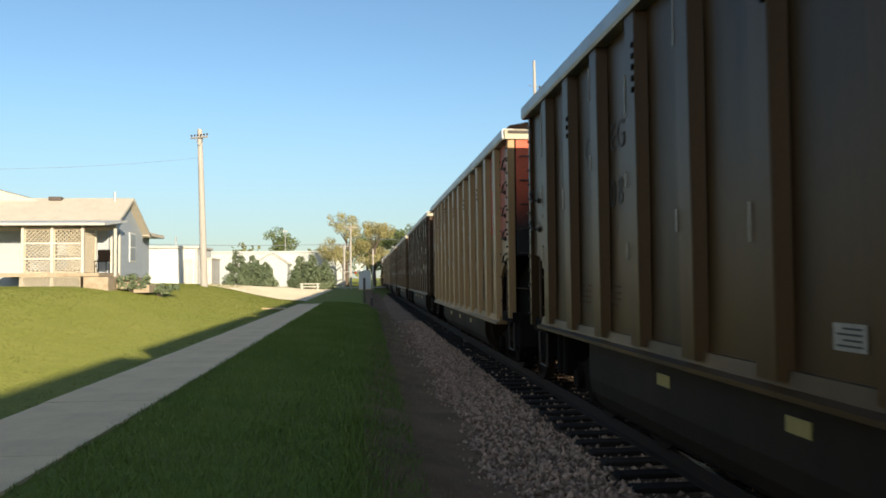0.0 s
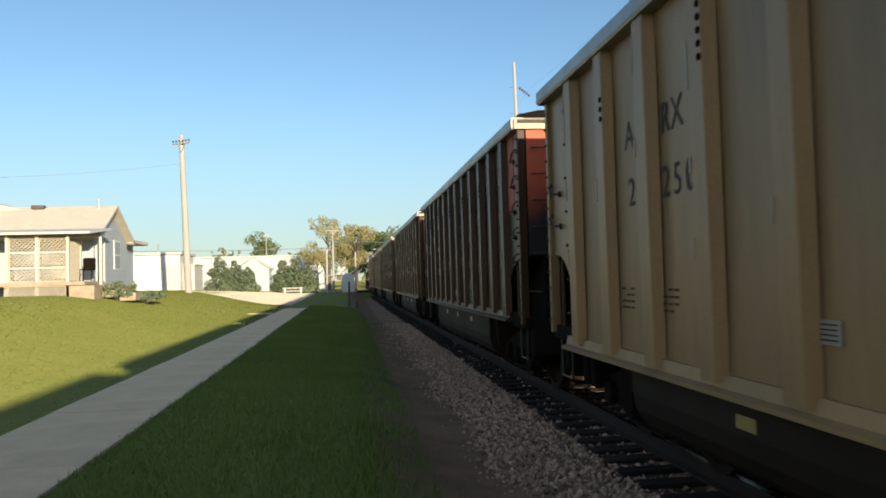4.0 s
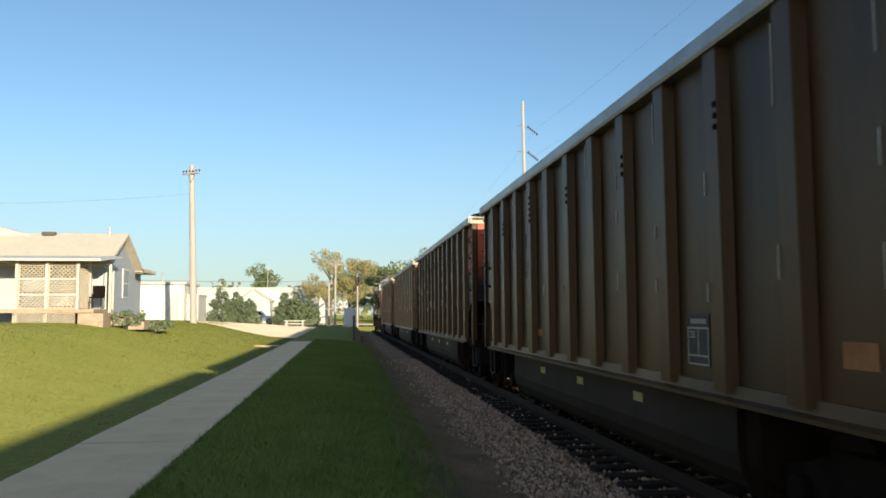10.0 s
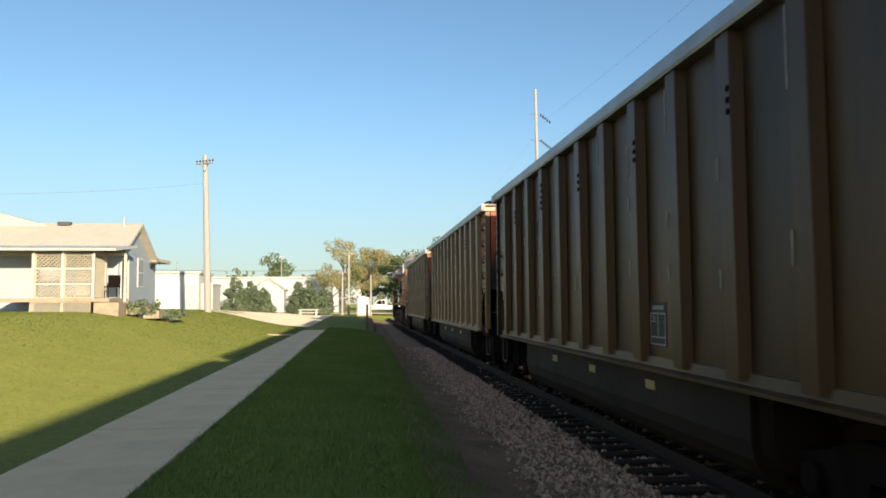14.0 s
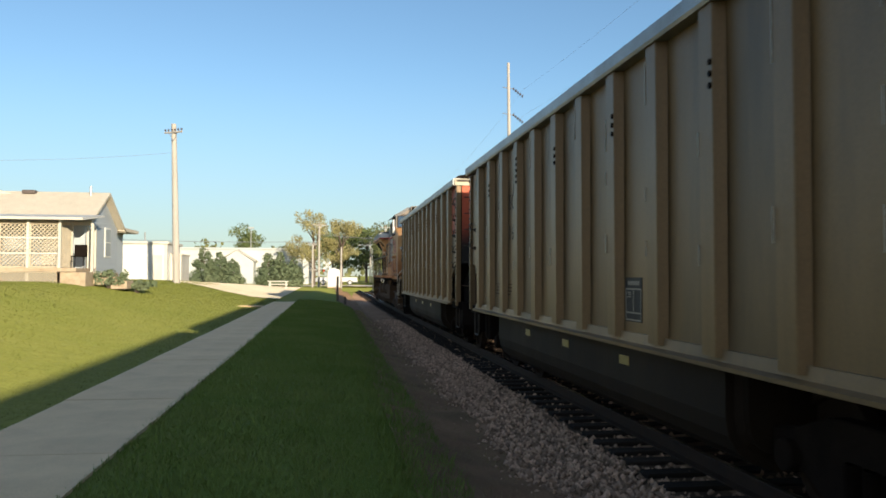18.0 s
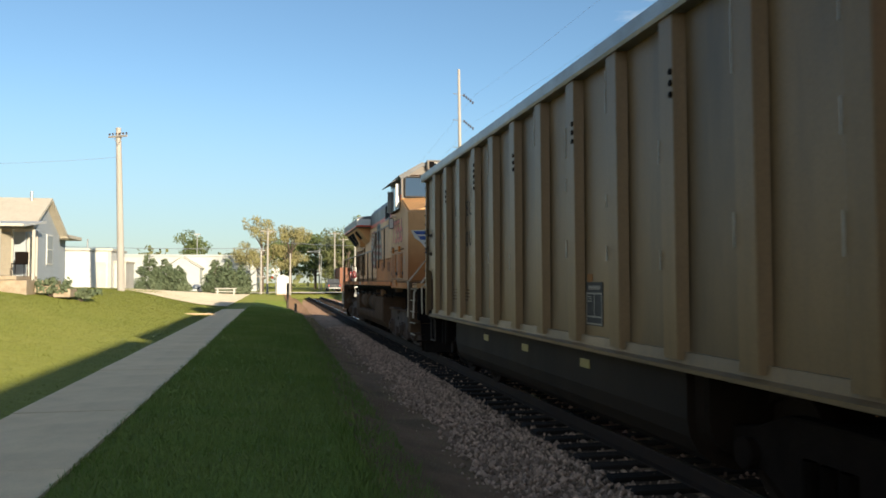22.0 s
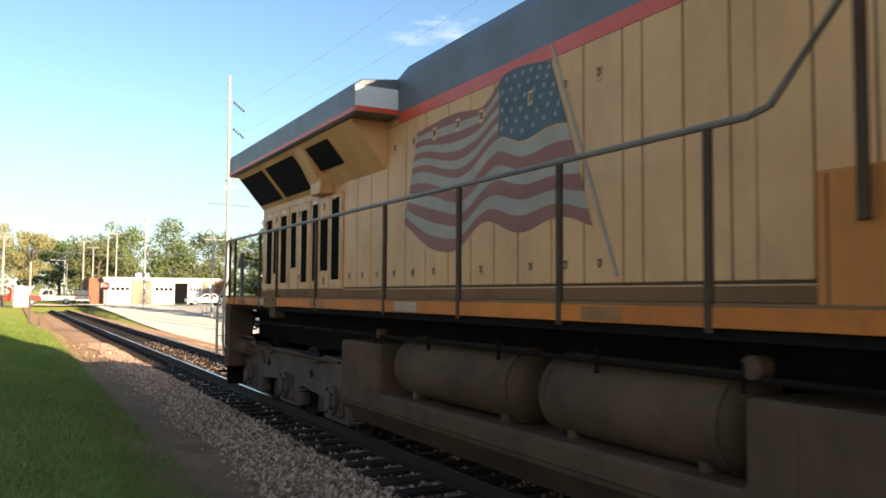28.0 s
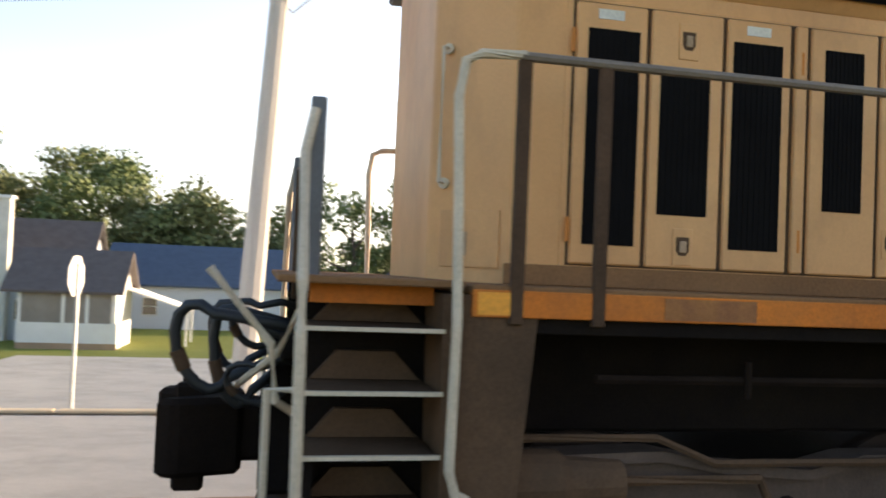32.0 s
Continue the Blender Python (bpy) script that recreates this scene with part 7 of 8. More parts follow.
long_building()
for k, (x, y, h, r) in enumerate(((-18.0, 92, 4.3, 1.9), (-16.4, 92.5, 3.8, 1.9), (-14.9, 92, 3.0, 1.5), (-11.2, 93, 3.9, 1.6), (-9.8, 92.5, 4.1, 1.7), (-8.4, 93, 3.4, 1.5))):
    conifer(x, y, h, r, "bushy grey-green conifer beside the gravel lot", 40 + k, 2600, 0.2)
tree(-20.5, 150, 9.3, 4.2, "leaf", "round green tree behind the long building", 11, 1800, 0.4)
tree(-6.6, 122, 10.9, 3.6, "leaf_autumn", "tall tree with thin tan and yellow autumn leaves", 12, 3000, 0.24, 0.2, sparse=0.45)
tree(-2.5, 124, 10.6, 3.2, "leaf_autumn", "tall tree with thin tan and yellow autumn leaves", 13, 2600, 0.24, 0.2, sparse=0.45)
tree(3.0, 160, 10.5, 5.0, "leaf", "dark green tree beyond the crossing", 14, 2600, 0.42)
tree(-3.5, 170, 10.0, 5.0, "leaf", "dark green tree beyond the crossing", 15, 2600, 0.42)
tree(10.0, 175, 10.5, 5.5, "leaf", "dark green tree beyond the crossing", 16, 2600, 0.42)

# poles, bench, relay box and signs by the crossing
far_pole(-5.55, 96, 7.6), far_pole(-6.25, 94, 5.2, arms=((0.25, 0.5), (3.2, 0.45)))
far_pole(-2.9, 100, 5.0, arms=()), far_pole(-2.4, 131, 6.0, arms=())
for x, y, h in ((3.2, 150, 7.5), (5.0, 160, 8.4), (6.3, 150, 8.1), (6.8, 141, 9.1), (9.2, 131, 10.8), (7.6, 90, 9.6), (6.1, 112, 9.6), (4.3, 126, 9.2), (11.4, 75, 7.4), (14.0, 62, 6.4), (20.5, 70, 7.2), (13.6, 64, 4.6)):
    far_pole(x, y, h)

# wires along the road, from pole to pole
for (xa, ya, za), (xb, yb, zb) in (((11.4, 75, 7.0), (7.6, 90, 9.2)), ((7.6, 90, 9.2), (6.1, 112, 9.2)), ((6.1, 112, 9.2), (4.3, 126, 8.9)), ((4.3, 126, 8.9), (-2.4, 131, 6.0)), ((20.5, 70, 6.2), (11.4, 75, 6.6)), ((11.4, 75, 5.6), (-5.55, 96, 6.6))):
    for o in (-0.7, 0.7):
        wire("power_line", (xa + o, ya, za), (xb + o, yb, zb), 0.5, 0.016)


def light_mast(x, y, h):
    t = thing("light_mast", "thin steel mast with a flat lamp head", "light mast", at=pose(x, y, ground_z(x, y)))
    part("mast", tubed([(0, 0, 0), (0, 0, h)], 0.09, 8, 0.06), "galv", t)
    part("lamp_head", boxed(-0.5, 0.5, -0.15, 0.15, h - 0.1, h + 0.12, 0.03), "galv", t)


light_mast(-17.0, 135, 9.0)


def street_lamp(x, y, h, reach):
    t = thing("street_lamp", "curved-arm street lamp beside the crossing", "street lamp", at=pose(x, y, ground_z(x, y)))
    part("post", tubed([(0, 0, 0), (0, 0, h - 0.6), (reach * 0.3, 0, h - 0.1), (reach, 0, h)], 0.08, 8, 0.05), "galv", t)
    part("lamp_head", boxed(*sorted((reach - 0.1, reach + 0.6 * (1 if reach > 0 else -1))), -0.12, 0.12, h - 0.08, h + 0.06, 0.03), "galv", t)


street_lamp(3.0, 140, 6.6, -1.8)


def bench(x, y):
    t = thing("picnic_bench", "long pale wooden rail bench at the lot's edge", "bench", at=pose(x, y, ground_z(x, y)))
    part("top_rail", boxed(-1.05, 1.05, -0.12, 0.12, 0.62, 0.72, 0.01), "offwhite", t)
    part("lower_rail", boxed(-1.0, 1.0, -0.06, 0.06, 0.32, 0.42, 0.01), "offwhite", t)
    for a in (-0.8, 0.8):
        part("post", boxed(a - 0.08, a + 0.08, -0.1, 0.1, -0.1, 0.64, 0.01), "offwhite", t)


bench(-9.5, 84)


def relay_box():
    t = thing("relay_cabinet", "white metal signal cabinet beside the crossing", "signal cabinet", at=pose(-3.85, 90, ground_z(-3.85, 90)))
    part("body", boxed(-0.65, 0.65, -0.6, 0.6, 0.1, 1.95, 0.02), "white", t)
    part("roof", prism(bmesh.new(), [(-0.72, 1.95), (0, 2.2), (0.72, 1.95)], "y", -0.68, 0.68), "white", t)
    part("plinth", boxed(-0.7, 0.7, -0.65, 0.65, -0.2, 0.1), "concrete", t)
    part("door", boxed(-0.45, 0.45, -0.63, -0.6, 0.2, 1.8, 0.01), "white", t)


relay_box()


def crossbuck(x, y, turn=0):
    t = thing("crossing_sign", "white crossed boards on a steel post", "crossing sign", at=pose(x, y, ground_z(x, y), 0, 0, turn))
    part("post", tubed([(0, 0, -0.1), (0, 0, 3.0)], 0.05, 8), "galv", t)
    for s in (-1, 1):
        bm = boxed(-0.6, 0.6, -0.012, 0.012, -0.11, 0.11, 0.005)
        o = part("board", bm, "white", t)
        o.matrix_basis = pose(0, -0.07 - 0.03 * (s > 0), 2.55, 0, 45 * s, 0)
        bar = part("plain_bar", boxed(-0.35, 0.35, -0.018, -0.0125, -0.03, 0.03), "stencil", t)
        bar.matrix_basis = pose(0, -0.07 - 0.03 * (s > 0), 2.55, 0, 45 * s, 0)
    part("lamp_bar", tubed([(-0.4, -0.06, 1.9), (0.4, -0.06, 1.9)], 0.03, 6), "galv", t)
    for s in (-1, 1):
        part("lamp", drum(bmesh.new(), "y", (s * 0.4, -0.1, 1.9), 0.16, 0.05, 14, 0.01), "black", t)
        part("lens", drum(bmesh.new(), "y", (s * 0.4, -0.16, 1.9), 0.11, 0.01, 14), "lampred", t)


crossbuck(-4.6, 99)


def stop_sign(x, y, h=2.3, r=0.38, turn=0):
    t = thing("stop_sign", "red eight-sided stop sign on a steel post", "stop sign", "stop signs", at=pose(x, y, ground_z(x, y), 0, 0, turn))
    part("post", tubed([(0, 0.03, -0.1), (0, 0.03, h + r * 0.6)], 0.035, 6), "galv", t)
    pts = [(r * math.cos(math.pi / 8 + k * math.pi / 4), h + r * math.sin(math.pi / 8 + k * math.pi / 4)) for k in range(8)]
    part("rim", prism(bmesh.new(), pts, "y", -0.012, 0.0), "white", t)
    part("plate", prism(bmesh.new(), [(u * 0.93, h + (v - h) * 0.93) for u, v in pts], "y", -0.017, -0.0125), "stop", t)
    text_on("lettering", "STOP", r * 0.72, "white", pose(0, -0.019, h, 90, 0, 0), t, 0.001)


stop_sign(4.3, 95, 2.25, 0.5), stop_sign(8.6, 96, 1.7, 0.35)
# sign seen nearly edge-on across the road
stop_sign(12.0, 3.68, 2.7, 0.42, 172)
road_sheet("gravel_strip", 10.3, 11.2, -40, 14, 0.07, "fouled", "dark gravel strip at the road edge", 3, 60)


def marker_post(x, y, h, label):
    t = thing("marker_post", label, "post", at=pose(x, y, ground_z(x, y)))
    part("post", boxed(-0.07, 0.07, -0.07, 0.07, -0.1, h, 0.01), "bark", t)


marker_post(-3.85, 52, 1.6, "thin dark wooden post beside the track")
marker_post(-3.4, 50, 0.5, "short dark wooden stump beside the track")


# ---- across the road ----
def low_building():
    b = thing("low_building", "flat-roofed white and tan brick building with shop doors", "building")
    part("wall", boxed(6.4, 23.4, 118, 132, 0.1, 3.7), "white", b)
    part("parapet", boxed(6.2, 23.6, 117.85, 132.1, 3.7, 4.05, 0.02), "offwhite", b)
    part("side_wall", boxed(4.6, 6.4, 119.5, 131, 0.1, 3.9), "redbrick", b)
    part("brick_bay", boxed(9.9, 12.5, 117.8, 118, 0.1, 3.6), "brick", b)
    part("brick_bay", boxed(21.0, 23.4, 117.8, 118, 0.1, 3.6), "redbrick", b)
    part("brick_bay", boxed(19.4, 20.2, 117.8, 118, 0.1, 3.6), "brick", b)
    part("bay_opening", boxed(15.6, 17.3, 117.9, 118.02, 0.15, 3.3), "grille", b)
    for x0, x1 in ((7.2, 9.6), (12.9, 15.3), (17.6, 19.2)):
        d = part("shop_door", boxed(x0, x1, 117.94, 118.0, 0.2, 3.2, 0.01), "white", b)
        for k in range(4):
            w = (x1 - x0) / 4
            part("pane", boxed(x0 + w * k + 0.08, x0 + w * (k + 1) - 0.08, 117.925, 117.94, 2.25, 2.65), "darkglass", d)
        for k in range(4):
            part("door_panel", boxed(x0 + 0.05, x1 - 0.05, 117.92, 117.94, 0.25 + 0.48 * k, 0.68 + 0.48 * k, 0.01), "white", d)
    for x in (11, 12):
        part("roof_unit", boxed(x - 0.4, x + 0.4, 120, 121, 4.05, 4.7, 0.03), "galv", b)


low_building()
for k, (x, y, h, r) in enumerate(((8, 145, 11.0, 5.5), (13.5, 150, 12.5, 6), (20, 152, 13.5, 6.5), (27, 150, 13.0, 6.5), (34, 148, 12.5, 6.5), (41, 145, 12, 6), (49, 140, 12, 6.5), (58, 132, 12, 6.5), (66, 122, 12, 6.5), (72, 108, 12.5, 6.5), (31, 100, 7.0, 4.5), (37, 92, 7.0, 4.5), (26, 112, 7.5, 4.5))):
    tree(x, y, h, r, "leaf" if k % 3 else "leaf_far", "broad green tree in the row behind the low building", 60 + k, 2300, 0.42, 0.12, "trees behind the road")
pine(14.6, 66, 9.2, 3.0, "tall ragged pine with layered boughs beside the paved lot", 91)
tree(21.5, 60, 5.2, 2.6, "leaf_far", "yellow-green tree beside the paved lot", 92, 1600, 0.28)
tree(25.0, 62, 6.6, 2.8, "leaf_far", "yellow-green tree beside the paved lot", 93, 1600, 0.28)

# tall transmission pole with side insulators
def transmission_pole():
    x, y = 9.2, 60.0
    z = ground_z(x, y)
    t = thing("transmission_pole", "tall thin pale pole with stacked side insulators", "transmission pole", at=pose(x, y, z))
    H = 18.05 - z
    part("shaft", tubed([(0, 0, -0.3), (-0.05, 0, H * 0.5), (-0.16, 0, H)], 0.18, 10, 0.10), "polewood", t)
    for h in (H - 2.0, H - 4.0, H - 6.1):
        for k in range(5):
            part("insulator", drum(bmesh.new(), "x", (0.25 + 0.17 * k, 0, h - 0.13 * k), 0.11, 0.05, 10, 0.02), "insulator", t)
        part("stub_arm", tubed([(-0.6, 0, h + 0.1), (0.25, 0, h)], 0.03, 5), "galv", t)
    for k, h in enumerate((H - 7.9, H - 8.5)):
        part("cross_arm", tubed([(-0.55, 0.3 - 0.6 * k, h), (0.75, -0.3 + 0.6 * k, h + 0.3)], 0.06, 4), "polewood", t)
    part("thin_arm", tubed([(-1.6, 0, H - 9.6), (1.6, 0, H - 9.7)], 0.03, 4), "galv", t)
    for k, h in enumerate((16.0, 14.0, 11.9)):
        wire("conductor", (x + 0.95, y, h), (x + 1.3, -30, h + 0.8), 1.5, 0.0045, 20)
        wire("conductor", (x + 0.95, y, h), (x + 3.5, 150, h + 1.0), 1.5, 0.0045, 20)


transmission_pole()


def tee_pole():
    x, y = 13.2, 40.6
    z = ground_z(x, y)
    t = thing("tee_pole", "pale wooden pole with a long double top arm", "utility pole", "utility poles", at=pose(x, y, z))
    H = 9.2 - z
    part("shaft", tubed([(-0.3, 0, -0.3), (-0.1, 0, H * 0.5), (0.06, 0, H)], 0.22, 10, 0.15), "polewood", t)
    for o in (-0.14, 0.14):
        part("cross_arm", tubed([(-2.6, o + 0.6, H - 0.05), (2.9, o - 0.6, H - 0.15)], 0.08, 4), "polewood", t)
        part("cross_arm", tubed([(-1.2, o, H - 1.75), (1.2, o, H - 1.55)], 0.07, 4), "polewood", t)
    for s in (-1, 1):
        part("brace", tubed([(s * 1.4, -s * 0.3, H - 0.1), (0, -0.2, H - 1.1)], 0.03, 5), "galv", t)
        for k in range(3):
            part("insulator", drum(bmesh.new(), "z", (s * (1.0 + 0.75 * k), -0.3 * s, H + 0.1), 0.07, 0.11, 8, 0.02), "insulator", t)
    for k in range(3):
        part("insulator", drum(bmesh.new(), "z", (-0.8 + 0.8 * k, 0, H - 1.5), 0.07, 0.1, 8, 0.02), "insulator", t)
    for o in (-2.4, 2.6):
        wire("conductor", (x + o, y, H + z), (x + o * 1.2, 130, H + z + 1), 1.2, 0.0045)


tee_pole()
utility_pole(20.5, 48.5, 13.2, [(12.8, 0.6, 3, 0.4), (6.9, 0.6, 3, 0.2)], "wooden pole with small arms beside the substation", 0.17)


# substation: lattice steel frames, switchgear and a chain fence
def truss(bm, p, q, w, n):
    """A square lattice member between two points."""
    p, q = Vector(p), Vector(q)
    d = (q - p).normalized()
    u = d.orthogonal().normalized() if abs(d.z) < 0.9 else Vector((1, 0, 0))
    v = d.cross(u)
    cs = [p + (a * u + b * v) * w / 2 for a, b in ((-1, -1), (1, -1), (1, 1), (-1, 1))]
    e = q - p
    for c in cs:
        tube(bm, [c, c + e], 0.03, 4)
    for i in range(n):
        for k in range(4):
            a, b = cs[k] + e * (i / n), cs[(k + 1) % 4] + e * ((i + 1) / n)
            tube(bm, [a, b] if i % 2 else [cs[(k + 1) % 4] + e * (i / n), cs[k] + e * ((i + 1) / n)], 0.017, 3)


def substation():
    s = thing("substation", "pale galvanised steel substation frames with switches and busbars", "substation")
    G = -2.1
    for x, y, h in ((30, 62.5, 14.2), (31, 58.0, 13.0), (34, 51, 12.8), (34, 47, 10)):
        bm = bmesh.new()
        truss(bm, (x, y, G), (x, y, h * 0.8), 1.0, 14), truss(bm, (x, y, h * 0.8), (x, y, h), 0.5, 4)
        part("lattice_tower", bm, "galv", s)
    for a, b in (((30, 62, 9.6), (34, 48, 9.2)), ((30, 62, 5.6), (34, 48, 5.2)), ((26, 38, 5.4), (26, 26, 5.1)), ((29, 44, 5.4), (29, 26, 5.2)), ((26, 38, 5.4), (34, 38, 5.2)), ((26, 31.7, 5.6), (34, 31.7, 5.3)), ((26, 29, 3.4), (26, 36, 3.4))):
        bm = bmesh.new()
        truss(bm, a, b, 0.7, 12)
        part("lattice_beam", bm, "galv", s)
    for x, y in ((26, 38), (26, 34.3), (26, 31.7), (26, 28.7), (29, 36), (29, 30), (33, 38), (33, 31), (26, 26)):
        bm = bmesh.new()
        truss(bm, (x, y, G), (x, y, 5.4), 0.55, 9)
        part("lattice_column", bm, "galv", s)
    rng = random.Random(9)
    for k in range(26):
        x, y = rng.uniform(26.5, 34), rng.uniform(27, 47)
        z = rng.choice((5.6, 3.6, 2.0))
        bm = bmesh.new()
        lathe(bm, "z", (x, y, z), [(0, 0), (0, 0.09)] + [(0.08 * j, 0.12 if j % 2 else 0.07) for j in range(1, 10)] + [(0.8, 0)], 8)
        part("bushing", bm, "insulator" if k % 2 else "galv", s)
    for k in range(9):
        y0 = 27 + 2.2 * k
        bm = tubed([(27.5, y0, 4.4 + 0.3 * (k % 3)), (31, y0 + 1.5, 4.1 + 0.3 * (k % 3)), (33.5, y0 + 4, 4.6)], 0.04, 5)
        part("busbar", bm, "galv", s)
    for x, y, w, d, h in ((27, 46.6, 1.6, 1.2, 3.1), (27.5, 44.4, 1.3, 1.1, 2.7), (27.2, 37.2, 1.4, 1.8, 3.0), (27.0, 32.8, 1.2, 2.6, 2.9), (27.5, 29.6, 1.3, 1.6, 2.6)):
        c = part("switchgear_cabinet", boxed(x - w / 2, x + w / 2, y - d / 2, y + d / 2, G, G + h, 0.04), "transformer", s)
        part("cabinet_door", boxed(x - w / 2 - 0.02, x - w / 2, y - d / 2 + 0.1, y + d / 2 - 0.1, G + 0.2, G + h - 0.3, 0.01), "white", c)
        for j in range(3):
            part("bushing", drum(bmesh.new(), "z", (x, y - 0.35 + 0.35 * j, G + h + 0.3), 0.07, 0.3, 8, 0.02), "insulator", c)
    # disconnect switches standing on the high beam, and thin posts with cross bars below
    for k in range(4):
        u = 0.12 + 0.25 * k
        x, y, z = 30 + 4 * u, 62 - 14 * u, 9.95 - 0.4 * u
        for o in (-0.45, 0.45):
            part("switch_post", tubed([(x, y + o, z), (x, y + o, z + 1.5)], 0.07, 6), "galv", s)
        part("switch_arm", tubed([(x, y - 0.8, z + 1.5), (x, y + 0.8, z + 1.55)], 0.05, 6), "galv", s)
        part("hanging_insulator", tubed([(x, y + 0.3, z - 0.7), (x - 0.5, y - 0.6, z - 1.3)], 0.09, 6), "insulator", s)
    for k in range(22):
        x, y = 25.5 + 2.1 * (k % 4), 26.5 + 1.05 * k
        h = 3.4 + 1.6 * ((k * 7) % 5) / 5
        part("bus_post", tubed([(x, y, G), (x, y, G + h + 1.6)], 0.07, 6), "galv", s)
        part("bus_bar", tubed([(x - 1.2, y, G + h + 1.5), (x + 1.2, y + 0.4, G + h + 1.5)], 0.05, 5), "galv", s)
        if k % 2:
            part("bus_bar", tubed([(x, y, G + h), (x + 0.3, y + 3.4, G + h + 0.2)], 0.04, 5), "galv", s)
    f = thing("chain_fence", "grey chain-link fence with steel posts round the substation", "fence")
    post = None
    for k in range(21):
        y = 14 + 2.4 * k
        if post is None:
            post = part("fence_post", tubed([(0, 0, -0.2), (0, 0, 2.3)], 0.04, 6), "galv", f)
            post.matrix_basis = pose(24, y, ground_z(24, y))
        else:
            again(post, f, pose(24, y, ground_z(24, y)))
    for z in (2.2, 1.1, 0.1):
        part("fence_rail", tubed([(24, 14, ground_z(24, 14) + z), (24, 38, ground_z(24, 38) + z), (24, 62, ground_z(24, 62) + z)], 0.018, 5), "galv", f)
    bm = bmesh.new()
    for k in range(330):
        y = 14 + 0.145 * k
        g = ground_z(24, y)
        tube(bm, [(24, y, g), (24, y + 1.0, g + 2.2)], 0.005, 3, caps=False), tube(bm, [(24, y + 1.0, g), (24, y, g + 2.2)], 0.005, 3, caps=False)
    mesh = part("fence_mesh", bm, "galv", f)
    mesh["kind"] = "stuff"


substation()
tree(52, 58, 16.5, 6.0, "leaf", "large dark green tree behind the substation", 101, 3200, 0.42)
tree(57, 49, 15.5, 6.0, "leaf", "large dark green tree behind the substation", 102, 3000, 0.42)
tree(42, 33.5, 17.0, 4.4, "leaf_far", "tall yellow-green tree beside the substation", 103, 3600, 0.34, 0.12)
tree(40, 21, 9.5, 4.2, "leaf_far", "tall yellow-green tree beside the substation", 104, 2600, 0.34, 0.12)
for k in range(13):
    tree(66 + 6 * math.sin(k * 2.1), -26 + 6.2 * k, (8.6 if 4 <= k <= 5 else 15.0 if k > 5 else 12.0) + 1.4 * math.sin(k * 1.7), 5.0, "leaf" if k % 3 == 0 else "leaf_far", "green tree in the wood behind the houses", 120 + k, 2300, 0.42, 0.1, "trees behind the houses")


for k, (y, h) in enumerate(((24.5, 9.8), (19.8, 10.8), (14.6, 10.6), (9.8, 9.8), (6.0, 7.4), (-0.5, 6.4))):
    tree(59 + 1.5 * (k % 2), y, h, 3.7, "leaf_far" if k % 2 else "leaf", "green tree in the wood behind the houses", 150 + k, 2300, 0.36, 0.1, "trees behind the houses")


def pad_box():
    t = thing("transformer_box", "grey-green metal utility box by the road", "utility box", at=pose(13.2, 47.5, ground_z(13.2, 47.5)))
    part("body", boxed(-0.5, 0.5, -0.45, 0.45, 0, 1.5, 0.04), "transformer", t)
    part("lid", boxed(-0.53, 0.53, -0.5, 0.48, 1.5, 1.6, 0.03), "transformer", t)
    part("rack", tubed([(-1.6, 0, 0), (-1.6, 0, 1.1), (-0.7, 0, 1.1), (-0.7, 0, 0)], 0.03, 6), "galv", t)


pad_box()


def bike_rack(x, y):
    t = thing("bicycle_rack", "bent steel tube rack at the roadside", "rack", at=pose(x, y, ground_z(x, y)))
    for k in range(3):
        part("hoop", tubed([(0.7 * k, 0, 0), (0.7 * k + 0.05, 0, 0.9), (0.7 * k + 0.4, 0, 0.9), (0.7 * k + 0.5, 0, 0)], 0.03, 6), "galv", t)


bike_rack(10.3, 74)


